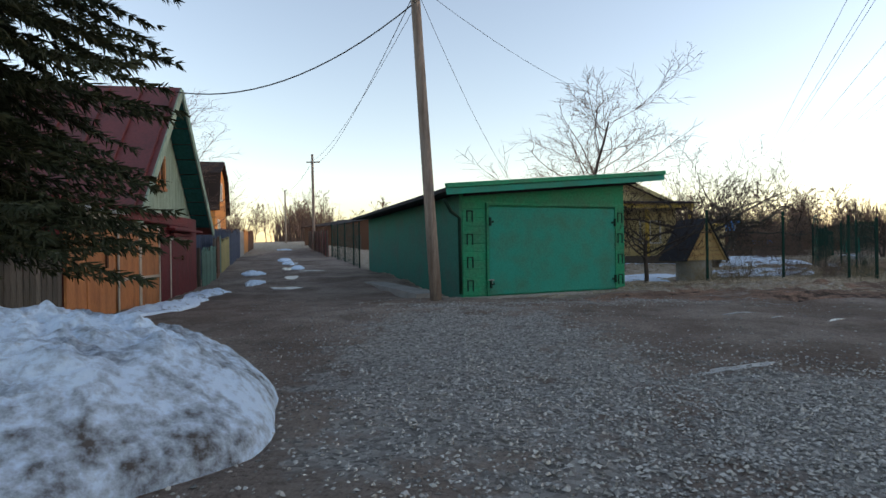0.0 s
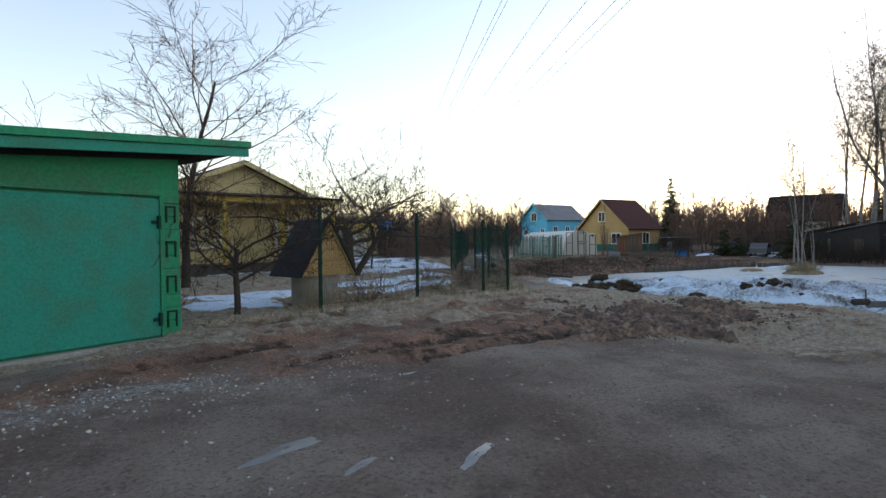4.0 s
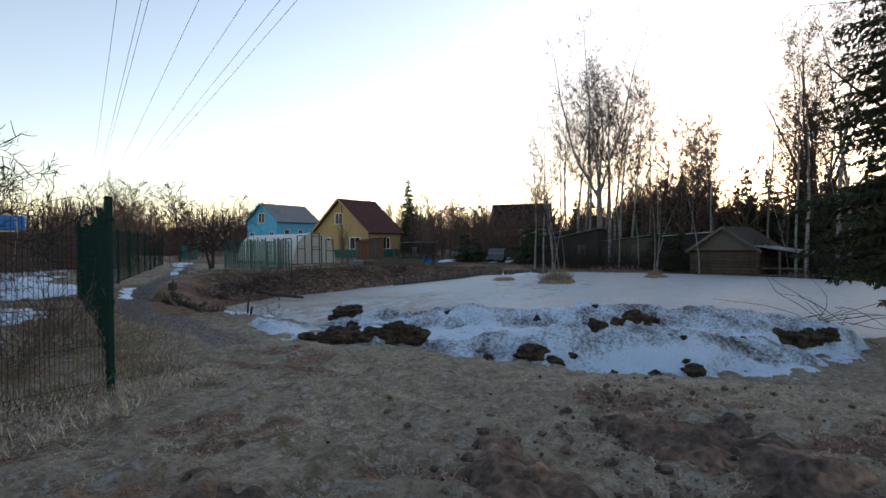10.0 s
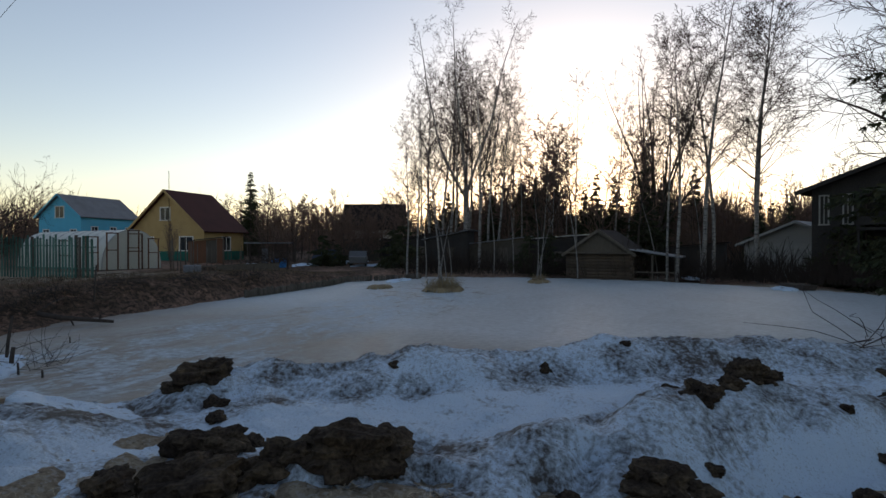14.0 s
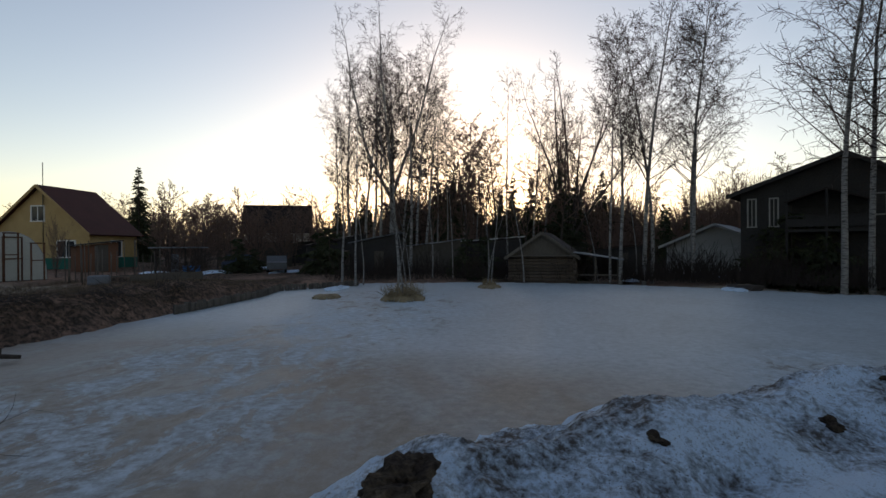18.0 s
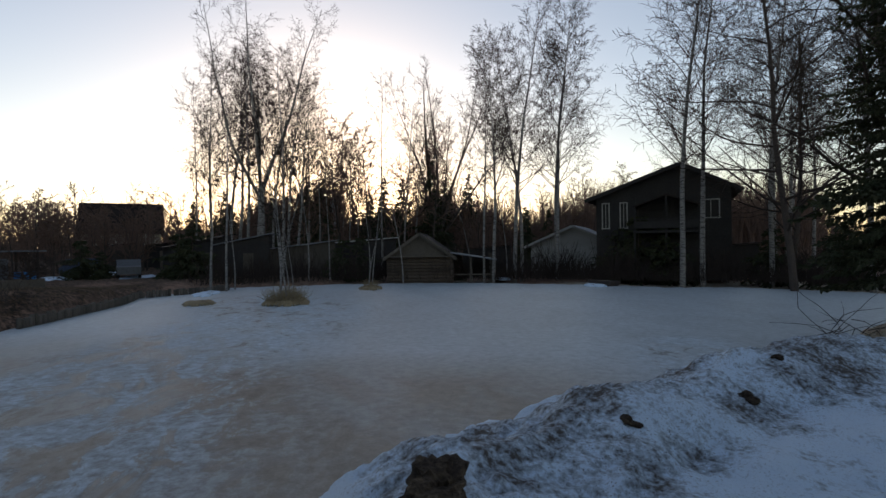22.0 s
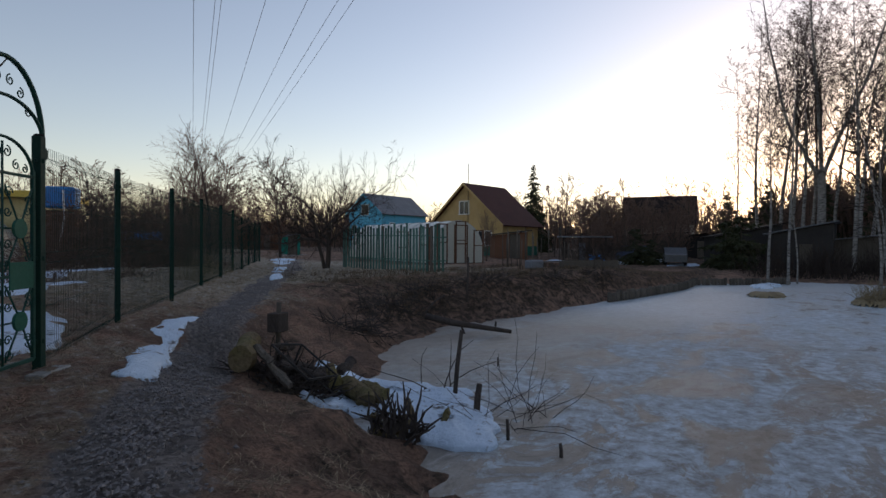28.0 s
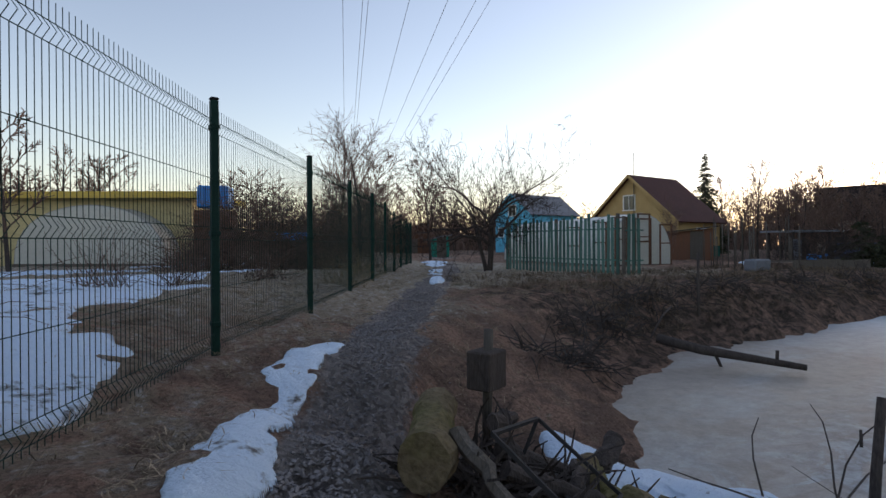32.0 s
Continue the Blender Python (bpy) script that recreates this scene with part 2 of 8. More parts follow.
def snow_material(name, dirt, painted=False):
    m = bpy.data.materials.new(name)
    m.use_nodes = True
    t = m.node_tree
    n, l = t.nodes, t.links
    b = n["Principled BSDF"]
    b.inputs["Roughness"].default_value = 0.65
    b.inputs["Subsurface Weight"].default_value = 0.0
    geo = n.new("ShaderNodeNewGeometry")
    grit, patch, grain = n.new("ShaderNodeTexNoise"), n.new("ShaderNodeTexNoise"), n.new("ShaderNodeTexNoise")
    for node, sc in ((grit, 15.0 if painted else 10.0), (patch, 1.3), (grain, 45.0)):
        node.inputs["Scale"].default_value, node.inputs["Detail"].default_value, node.inputs["Roughness"].default_value = sc, 8, 0.65
        l.new(geo.outputs["Position"], node.inputs["Vector"])
    a = n.new("ShaderNodeMath")
    a.operation = "MULTIPLY_ADD"
    l.new(patch.outputs["Fac"], a.inputs[0])
    a.inputs[1].default_value = 1.15
    l.new(grit.outputs["Fac"], a.inputs[2])
    r = n.new("ShaderNodeMapRange")
    r.inputs["From Min"].default_value, r.inputs["From Max"].default_value = 1.20 - dirt * 0.13, 1.34
    l.new(a.outputs[0], r.inputs["Value"])
    if painted:
        at, shift = n.new("ShaderNodeAttribute"), n.new("ShaderNodeMath")
        at.attribute_name = "grit"
        shift.operation = "MULTIPLY_ADD"
        l.new(at.outputs["Fac"], shift.inputs[0])
        shift.inputs[1].default_value = 0.40
        l.new(a.outputs[0], shift.inputs[2])
        r.inputs["From Min"].default_value, r.inputs["From Max"].default_value = 1.29, 1.62
        l.new(shift.outputs[0], r.inputs["Value"])
    dark = r.outputs[0]
    if painted:
        speck, some, most = n.new("ShaderNodeMapRange"), n.new("ShaderNodeMath"), n.new("ShaderNodeMath")
        speck.inputs["From Min"].default_value, speck.inputs["From Max"].default_value = 0.56, 0.64
        l.new(grain.outputs["Fac"], speck.inputs["Value"])
        some.operation, most.operation = "MULTIPLY", "MAXIMUM"
        l.new(speck.outputs[0], some.inputs[0])
        l.new(at.outputs["Fac"], some.inputs[1])
        l.new(some.outputs[0], most.inputs[0])
        l.new(dark, most.inputs[1])
        dark = most.outputs[0]
    mix = n.new("ShaderNodeMix")
    mix.data_type = "RGBA"
    # Skylight blue is put into the snow's base colour; B is the grit.
    mix.inputs["A"].default_value, mix.inputs["B"].default_value = (0.61, 0.74, 0.88, 1), (0.07, 0.058, 0.05, 1)
    l.new(dark, mix.inputs["Factor"])
    l.new(mix.outputs["Result"], b.inputs["Base Color"])
    bp = n.new("ShaderNodeBump")
    bp.inputs["Strength"].default_value, bp.inputs["Distance"].default_value = 0.9, 0.08
    l.new(grit.outputs["Fac"], bp.inputs["Height"])
    l.new(bp.outputs[0], b.inputs["Normal"])
    return m


M["snow_bank"] = snow_material("snow_bank", 1.0, True)
M["snow_grit"] = snow_material("snow_grit", 1.9)
M["snow_clean"] = snow_material("snow_clean", 0.15)


def ice_material():
    """Thawing ice: brown-beige wet ice, dull blue ice, and torn patches of frost."""
    m = bpy.data.materials.new("pond_ice")
    m.use_nodes = True
    t = m.node_tree
    n, l = t.nodes, t.links
    b = n["Principled BSDF"]
    b.inputs["Specular IOR Level"].default_value = 0.22
    geo = n.new("ShaderNodeNewGeometry")

    def noise_node(sc, de, ro, di, scale=(1, 1, 1), turn=0.0):
        mp, q = n.new("ShaderNodeMapping"), n.new("ShaderNodeTexNoise")
        mp.inputs["Scale"].default_value, mp.inputs["Rotation"].default_value = scale, (0, 0, turn)
        l.new(geo.outputs["Position"], mp.inputs["Vector"])
        l.new(mp.outputs[0], q.inputs["Vector"])
        for key, v in (("Scale", sc), ("Detail", de), ("Roughness", ro), ("Distortion", di)):
            q.inputs[key].default_value = v
        return q.outputs["Fac"]

    def ramp(sock, lo, hi, a=0.0, z=1.0):
        q = n.new("ShaderNodeMapRange")
        for key, v in (("From Min", lo), ("From Max", hi), ("To Min", a), ("To Max", z)):
            q.inputs[key].default_value = v
        l.new(sock, q.inputs["Value"])
        return q.outputs[0]

    def mix(fac, a, z):
        q = n.new("ShaderNodeMix")
        q.data_type = "RGBA"
        l.new(fac, q.inputs["Factor"])
        for key, v in (("A", a), ("B", z)):
            if isinstance(v, tuple):
                q.inputs[key].default_value = (*v, 1)
            else:
                l.new(v, q.inputs[key])
        return q.outputs["Result"]

    def times(p, q):
        k = n.new("ShaderNodeMath")
        k.operation = "MULTIPLY"
        l.new(p, k.inputs[0])
        l.new(q, k.inputs[1])
        return k.outputs[0]

    broad = noise_node(0.13, 3, 0.5, 0.4)
    soft = noise_node(0.5, 5, 0.6, 0.6, (0.6, 1.1, 1), 0.4)
    torn = noise_node(1.2, 13, 0.74, 0.6, (0.6, 1.0, 1), 0.25)
    fine = noise_node(5.0, 9, 0.7, 0.2)
    grain = noise_node(30.0, 3, 0.6, 0.0)

    def painted(name):
        q = n.new("ShaderNodeAttribute")
        q.attribute_name = name
        return q.outputs["Fac"]

    wet, rime = painted("wet"), painted("rime")
    wet = ramp(times(wet, ramp(broad, 0.3, 0.7, 0.6, 1.4)), 0.25, 0.75)
    col = mix(wet, (0.41, 0.455, 0.48), (0.265, 0.228, 0.19))
    col = mix(ramp(soft, 0.45, 0.68, 0.0, 0.6), col, (0.345, 0.375, 0.39))
    frost = times(ramp(torn, 0.485, 0.52), ramp(rime, 0.15, 0.6))
    dark = times(ramp(torn, 0.45, 0.40, 0.0, 0.7), ramp(rime, 0.1, 0.5))
    col = mix(dark, col, (0.14, 0.11, 0.085))
    col = mix(times(frost, ramp(fine, 0.35, 0.6, 0.1, 0.8)), col, (0.50, 0.575, 0.63))
    hsv = n.new("ShaderNodeHueSaturation")
    l.new(times(ramp(fine, 0.25, 0.75, 0.72, 1.25), ramp(grain, 0.3, 0.7, 0.9, 1.1)), hsv.inputs["Value"])
    l.new(col, hsv.inputs["Color"])
    l.new(hsv.outputs[0], b.inputs["Base Color"])
    l.new(ramp(frost, 0.0, 1.0, 0.5, 0.8), b.inputs["Roughness"])
    bp = n.new("ShaderNodeBump")
    bp.inputs["Strength"].default_value, bp.inputs["Distance"].default_value = 0.3, 0.02
    hh = n.new("ShaderNodeMath")
    hh.operation = "ADD"
    l.new(fine, hh.inputs[0])
    l.new(frost, hh.inputs[1])
    l.new(hh.outputs[0], bp.inputs["Height"])
    l.new(bp.outputs[0], b.inputs["Normal"])
    return m


M["ice"] = ice_material()


def ground_material():
    """Dirt, dead grass, crushed stone and path gravel, chosen by the mesh's own zone attribute."""
    m = bpy.data.materials.new("ground")
    m.use_nodes = True
    t = m.node_tree
    n, l = t.nodes, t.links
    b = n["Principled BSDF"]
    b.inputs["Roughness"].default_value = 0.95
    b.inputs["Specular IOR Level"].default_value = 0.08
    geo = n.new("ShaderNodeNewGeometry")
    at = n.new("ShaderNodeAttribute")
    at.attribute_name = "zone"
    sep = n.new("ShaderNodeSeparateColor")
    l.new(at.outputs["Color"], sep.inputs[0])

    def noise_node(sc, de=8, ro=0.6):
        q = n.new("ShaderNodeTexNoise")
        q.inputs["Scale"].default_value, q.inputs["Detail"].default_value, q.inputs["Roughness"].default_value = sc, de, ro
        l.new(geo.outputs["Position"], q.inputs["Vector"])
        return q

    def ramp(sock, lo, hi, a=0.0, z=1.0):
        q = n.new("ShaderNodeMapRange")
        for key, v in (("From Min", lo), ("From Max", hi), ("To Min", a), ("To Max", z)):
            q.inputs[key].default_value = v
        l.new(sock, q.inputs["Value"])
        return q.outputs[0]

    def mix(fac, a, z):
        q = n.new("ShaderNodeMix")
        q.data_type = "RGBA"
        l.new(fac, q.inputs["Factor"])
        for key, v in (("A", a), ("B", z)):
            if isinstance(v, tuple):
                q.inputs[key].default_value = (*v, 1)
            else:
                l.new(v, q.inputs[key])
        return q.outputs["Result"]

    n1, n2, n3, n4 = noise_node(0.5), noise_node(5), noise_node(26, 6, 0.7), noise_node(1.6)
    vor = n.new("ShaderNodeTexVoronoi")
    vor.inputs["Scale"].default_value = 26
    l.new(geo.outputs["Position"], vor.inputs["Vector"])
    vsep = n.new("ShaderNodeSeparateColor")
    l.new(vor.outputs["Color"], vsep.inputs[0])
    dirt = mix(ramp(n1.outputs["Fac"], 0.38, 0.62), (0.20, 0.15, 0.122), (0.35, 0.29, 0.245))
    dirt = mix(ramp(n4.outputs["Fac"], 0.5, 0.68, 0.0, 0.6), dirt, (0.12, 0.098, 0.083))
    dirt = mix(ramp(n3.outputs["Fac"], 0.5, 0.68, 0.0, 0.75), dirt, (0.10, 0.077, 0.063))
    dirt = mix(ramp(n3.outputs["Fac"], 0.42, 0.34, 0.0, 0.6), dirt, (0.36, 0.33, 0.29))
    grass = mix(ramp(n2.outputs["Fac"], 0.35, 0.65), (0.28, 0.215, 0.155), (0.52, 0.44, 0.33))
    grass = mix(ramp(n4.outputs["Fac"], 0.55, 0.75), grass, (0.15, 0.135, 0.06))
    grass = mix(ramp(n3.outputs["Fac"], 0.5, 0.68, 0.0, 0.75), grass, (0.09, 0.064, 0.045))
    n5 = noise_node(11, 7, 0.7)
    grass = mix(ramp(n5.outputs["Fac"], 0.52, 0.6, 0.0, 0.85), grass, (0.52, 0.48, 0.43))
    stone = mix(ramp(vsep.outputs[0], 0.0, 1.0), (0.16, 0.152, 0.14), (0.48, 0.455, 0.42))
    path = mix(ramp(vsep.outputs[1], 0.0, 1.0), (0.15, 0.128, 0.118), (0.36, 0.32, 0.295))

    def edge(sock, lo=0.35, hi=0.65):
        q = n.new("ShaderNodeMath")
        q.operation = "ADD"
        l.new(sock, q.inputs[0])
        l.new(ramp(n2.outputs["Fac"], 0.25, 0.75, -0.35, 0.35), q.inputs[1])
        return ramp(q.outputs[0], lo, hi)

    col = mix(edge(sep.outputs[0]), dirt, grass)
    loam_and_shade = mix(ramp(n4.outputs["Fac"], 0.42, 0.6), (0.22, 0.145, 0.11), (0.40, 0.245, 0.175))
    loam_and_shade = mix(ramp(n3.outputs["Fac"], 0.45, 0.68, 0.0, 0.85), loam_and_shade, (0.07, 0.047, 0.036))
    soil = mix(ramp(n5.outputs["Fac"], 0.4, 0.62), (0.045, 0.034, 0.028), (0.13, 0.095, 0.072))
    # Alpha holds loam and dark earth, and shade painted on the pond banks.
    col = mix(edge(at.outputs["Alpha"], 0.2, 0.5), col, loam_and_shade)
    col = mix(edge(at.outputs["Alpha"], 0.72, 0.95), col, soil)
    col = mix(edge(sep.outputs[1]), col, stone)
    col = mix(edge(sep.outputs[2]), col, path)
    l.new(col, b.inputs["Base Color"])
    bp = n.new("ShaderNodeBump")
    bp.inputs["Strength"].default_value, bp.inputs["Distance"].default_value = 1.0, 0.09
    hh = n.new("ShaderNodeMath")
    hh.operation = "ADD"
    l.new(n3.outputs["Fac"], hh.inputs[0])
    l.new(n2.outputs["Fac"], hh.inputs[1])
    l.new(hh.outputs[0], bp.inputs["Height"])
    l.new(bp.outputs[0], b.inputs["Normal"])
    return m


M["ground"] = ground_material()


# ---- building helpers ----
def mesh_of(name, verts, faces, mat, smooth=False):
    me = bpy.data.meshes.new(name)
    me.from_pydata(verts, [], faces)
    me.update()
    me.materials.append(mat)
    if smooth:
        me.shade_smooth()
    return me


def part(name, bm, mat, parent=None, label="", smooth=False):
    me = bpy.data.meshes.new(name)
    bm.to_mesh(me)
    bm.free()
    me.materials.append(mat)
    if smooth:
        me.shade_smooth()
    ob = new(name, me)
    ob.parent = parent
    if label:
        tagged(ob, label)
    return ob


def thing(name, m, label, category, group="", kind=""):
    ob = new(name)
    ob.empty_display_size = 0.2
    ob.matrix_basis = m
    return tagged(ob, label, category, group, kind)


def box(bm, c, s, turn=None, bevel=0.0):
    m = Matrix.Translation(c) @ (turn or Matrix()) @ Matrix.Diagonal((*s, 1))
    r = bmesh.ops.create_cube(bm, size=1, matrix=m)
    if bevel:
        es = list({e for v in r["verts"] for e in v.link_edges})
        bmesh.ops.bevel(bm, geom=es, offset=bevel, segments=1, affect="EDGES")
    return bm


def boxes(*items, bevel=0.0):
    bm = bmesh.new()
    for c, s, *rest in items:
        box(bm, c, s, rest[0] if rest else None, bevel)
    return bm


def tube_data(path, radii, sides, verts, faces, close=True):
    """Adds a tube along path to verts and faces."""
    base = len(verts)
    prev = None
    k = len(path)
    for i in range(k):
        a, b = path[max(0, i - 1)], path[min(k - 1, i + 1)]
        d = (b - a).normalized()
        if prev is None:
            prev = d.orthogonal().normalized()
        u = (prev - d * prev.dot(d))
        u = u.normalized() if u.length > 1e-6 else d.orthogonal().normalized()
        prev = u
        w = d.cross(u)
        for s in range(sides):
            an = 2 * math.pi * s / sides
            verts.append(path[i] + (u * math.cos(an) + w * math.sin(an)) * radii[i])
    for i in range(k - 1):
        for s in range(sides):
            q = (s + 1) % sides
            faces.append((base + i * sides + s, base + i * sides + q, base + (i + 1) * sides + q, base + (i + 1) * sides + s))
    if close:
        faces.append(tuple(base + s for s in reversed(range(sides))))
        faces.append(tuple(base + (k - 1) * sides + s for s in range(sides)))


def rod(name, path, radius, mat, parent=None, sides=8, label="", smooth=True):
    v, f = [], []
    path = [Vector(p) for p in path]
    rr = radius if isinstance(radius, (list, tuple)) else [radius] * len(path)
    tube_data(path, rr, sides, v, f)
    ob = new(name, mesh_of(name, v, f, mat, smooth))
    ob.parent = parent
    if label:
        tagged(ob, label)
    return ob


# ---- the lie of the land ----
ICE = -1.25
POND = np.array([(19.9, 18.6), (19.75, 20.0), (19.85, 21.6), (20.2, 23.3), (20.95, 24.8), (21.4, 26.9), (23.1, 27.6), (24.5, 29.0), (27.8, 30.0), (30, 29.7),
                 (34, 29.5), (38.9, 29.3), (45.5, 28.8), (49, 29.3), (53, 27.6), (55, 24), (55.5, 20), (54.6, 14.2), (53, 9), (49.5, 4.5), (48, 2.2),
                 (44.4, 0), (43.3, -3.3), (39, -6.2), (34, -6), (31, -1), (28, 6.1), (25.8, 9.2), (23.9, 12.2), (21.8, 15.4), (20.35, 17.6)])


def smooth(a, b, x):
    k = np.clip((x - a) / (b - a), 0, 1)
    return k * k * (3 - 2 * k)


def poly_distance(x, y, poly):
    """Distance to the outline: positive outside, negative inside."""
    d = np.full(x.shape, 1e9)
    inside = np.zeros(x.shape, bool)
    for (ax, ay), (bx, by) in zip(poly, np.roll(poly, -1, 0)):
        ex, ey = bx - ax, by - ay
        k = np.clip(((x - ax) * ex + (y - ay) * ey) / (ex * ex + ey * ey), 0, 1)
        d = np.minimum(d, np.hypot(x - ax - k * ex, y - ay - k * ey))
        cross = ((ay > y) != (by > y)) & (x < (bx - ax) * (y - ay) / (by - ay + 1e-12) + ax)
        inside ^= cross
    return np.where(inside, -d, d)


def line_distance(x, y, pts):
    d = np.full(x.shape, 1e9)
    for (ax, ay), (bx, by) in zip(pts[:-1], pts[1:]):
        ex, ey = bx - ax, by - ay
        k = np.clip(((x - ax) * ex + (y - ay) * ey) / (ex * ex + ey * ey), 0, 1)
        d = np.minimum(d, np.hypot(x - ax - k * ex, y - ay - k * ey))
    return d


WAVES = [(random.uniform(0, 6.28), random.uniform(0, 6.28), random.uniform(0, 6.28)) for _ in range(24)]


def rough(x, y, size, octaves=4):
    """Cheap smooth noise, about -1 to 1, with waves of the given size in metres."""
    out, amp = np.zeros(np.shape(x)), 1.0
    for o in range(octaves):
        f = 6.28 / size * 1.9 ** o
        for q in range(3):
            a, p, w = WAVES[(o * 3 + q) % 24]
            out = out + amp * np.sin(f * (x * math.cos(a) + y * math.sin(a)) + p + 1.7 * np.sin(f * 0.6 * (y * math.cos(a) - x * math.sin(a)) + w)) / 3
        amp *= 0.55
    return out


TABLE = np.random.default_rng(77).random((256, 256))


def lattice(x, y, size, seed=0):
    """Value noise from 0 to 1 with cells of the given size."""
    u, v = np.asarray(x, float) / size + 31.7 * seed + 500, np.asarray(y, float) / size + 17.3 * seed + 500
    i, j = np.floor(u).astype(int), np.floor(v).astype(int)
    a, b = u - i, v - j
    a, b = a * a * (3 - 2 * a), b * b * (3 - 2 * b)
    q = lambda p, r: TABLE[p % 256, r % 256]
    return (q(i, j) * (1 - a) + q(i + 1, j) * a) * (1 - b) + (q(i, j + 1) * (1 - a) + q(i + 1, j + 1) * a) * b


def clumps(x, y, size, octaves=4, seed=0):
    """Broken lumps: the sum of folded lattice noise, 0 to about 1."""
    out, amp, total = 0, 1.0, 0.0
    for o in range(octaves):
        c, k = math.cos(o * 1.1), math.sin(o * 1.1)
        out = out + amp * np.abs(2 * lattice(x * c - y * k, x * k + y * c, size / 2.1 ** o, seed + o) - 1)
        total += amp
        amp *= 0.55
    return out / total


PATH_LINE = [(13.5, 13.5), (15.6, 17.2), (16.7, 21.5), (18.3, 24.6), (20.1, 27.3), (22.3, 30.2), (25.9, 34.6), (30, 39), (38, 50), (52, 70)]
STREET = [(-1.5, -30), (-2.5, 0), (-5.2, 12), (-12.5, 36), (-24, 74), (-40, 125)]
FENCE_LINE = [(5.8, 13.3), (8.75, 14.35), (11.55, 15.4), (12.75, 15.75), (18.38, 26.84), (19.93, 29.18), (21.79, 31.55), (23.62, 33.92), (25.4, 36.2), (30.5, 43.0), (40, 56), (52, 73)]


def land(x, y):
    """Height of the ground, with the pond's bed cut in."""
    x, y = np.asarray(x, float), np.asarray(y, float)
    base = -0.22 + 0 * x
    left = 1 - smooth(1, 8, x + 0.3 * (y - 12))
    base = base + left * np.clip(y - 11, 0, 90) * 0.034 + (1 - left) * (1 - smooth(-2, 1, x - np.interp(y, [p[1] for p in FENCE_LINE], [p[0] for p in FENCE_LINE]))) * 0.2 * smooth(14, 30, y)
    base = base - 0.13 * smooth(6, 15, x) * (1 - smooth(24, 30, y)) - 0.12 * (1 - smooth(-3, 3, y))
    base = base - 0.60 * smooth(38, 47, x - 0.25 * (y - 20)) * (1 - smooth(32, 50, y)) - 0.5 * smooth(24, 30, x) * (1 - smooth(-2, 10, y))
    base = base - 0.75 * smooth(15.0, 20.3, x) * (1 - 0.5 * smooth(11.5, 17, y)) * (1 - smooth(17, 20, y)) * smooth(3, 8, y)
    base = base + 0.035 * rough(x, y, 2.6) + 0.07 * rough(x + 40, y, 11, 2)
    d = poly_distance(x, y, POND) + 0.25 * rough(x, y, 2.2, 3)
    near = 1 - smooth(2, 8, np.hypot(x - 22, y - 25) - 4)
    width = 1.5 + 0.9 * near
    return (ICE - 0.18) + (base - ICE + 0.18) * smooth(-0.35, 1.0, d / width) ** 0.8


def land_at(x, y):
    return float(land(np.array([x]), np.array([y]))[0])


def spread(lo, hi, step, reach, grow=1.22):
    mid = list(np.arange(lo, hi + 1e-6, step))
    out, s = [], step
    a, b = [], []
    p, q = lo, hi
    while q < reach or p > -reach:
        s *= grow
        p, q = p - s, q + s
        a.append(p), b.append(q)
    return np.array(a[::-1] + mid + b)


MUD = np.array([(2.0, 9.4), (5.98, 10.4), (7.18, 10.75), (8.24, 10.9), (9.69, 11.2), (10.2, 10.3), (10.0, 9.0), (8.5, 8.3), (7.34, 8.3), (6.0, 8.5), (4.0, 8.2)])
DUG = [np.array([(10.16, 10.38), (11.62, 10.69), (12.86, 10.27), (14.0, 9.8), (13.3, 8.7), (12.35, 8.4), (11.37, 8.5), (10.3, 7.7), (9.64, 7.96), (8.97, 8.18), (8.3, 8.4), (8.57, 9.35)]),
       np.array([(10.9, 10.6), (11.97, 10.95), (13.04, 11.07), (12.53, 10.04), (11.5, 9.9)]), np.array([(14.3, 10.9), (15.1, 10.6), (14.6, 10.1), (13.8, 10.2)]),
       np.array([(13.2, 9.3), (13.4, 8.75), (12.5, 8.2), (12.0, 8.5)]), np.array([(11.05, 12.6), (11.4, 12.55), (11.2, 12.3), (10.9, 12.35)])]
RUTS = [[(2.0, 10.3), (6.22, 11.5), (6.9, 11.6), (8.2, 12.3), (9.9, 12.7), (11.4, 12.9)], [(2.5, 9.9), (6.06, 10.7), (7.05, 10.42), (7.56, 10.37), (8.03, 10.49), (8.73, 10.84), (9.81, 11.13)],
        [(5.2, 8.5), (7.01, 8.69), (8.17, 8.88), (9.35, 9.27), (10.66, 9.71)], [(9.5, 12.4), (10.03, 12.95), (10.5, 12.95), (11.1, 13.4)], [(10.1, 12.2), (10.47, 12.5), (11.1, 12.8)], [(4.0, 9.0), (6.4, 9.5), (8.0, 9.7), (9.4, 10.2)], [(12.4, 12.0), (12.8, 11.4), (12.7, 10.9)]]


def dug_at(x, y):
    """How far the ground is dug up, 0 to 1."""
    wob = 1.1 * (lattice(x, y, 0.7, 3) - 0.42) + 0.7 * (lattice(x, y, 0.22, 4) - 0.5)
    out = np.zeros(np.shape(x))
    for p in DUG:
        out = np.maximum(out, 1 - smooth(-0.16, 0.12, poly_distance(x, y, p) + wob))
    return out


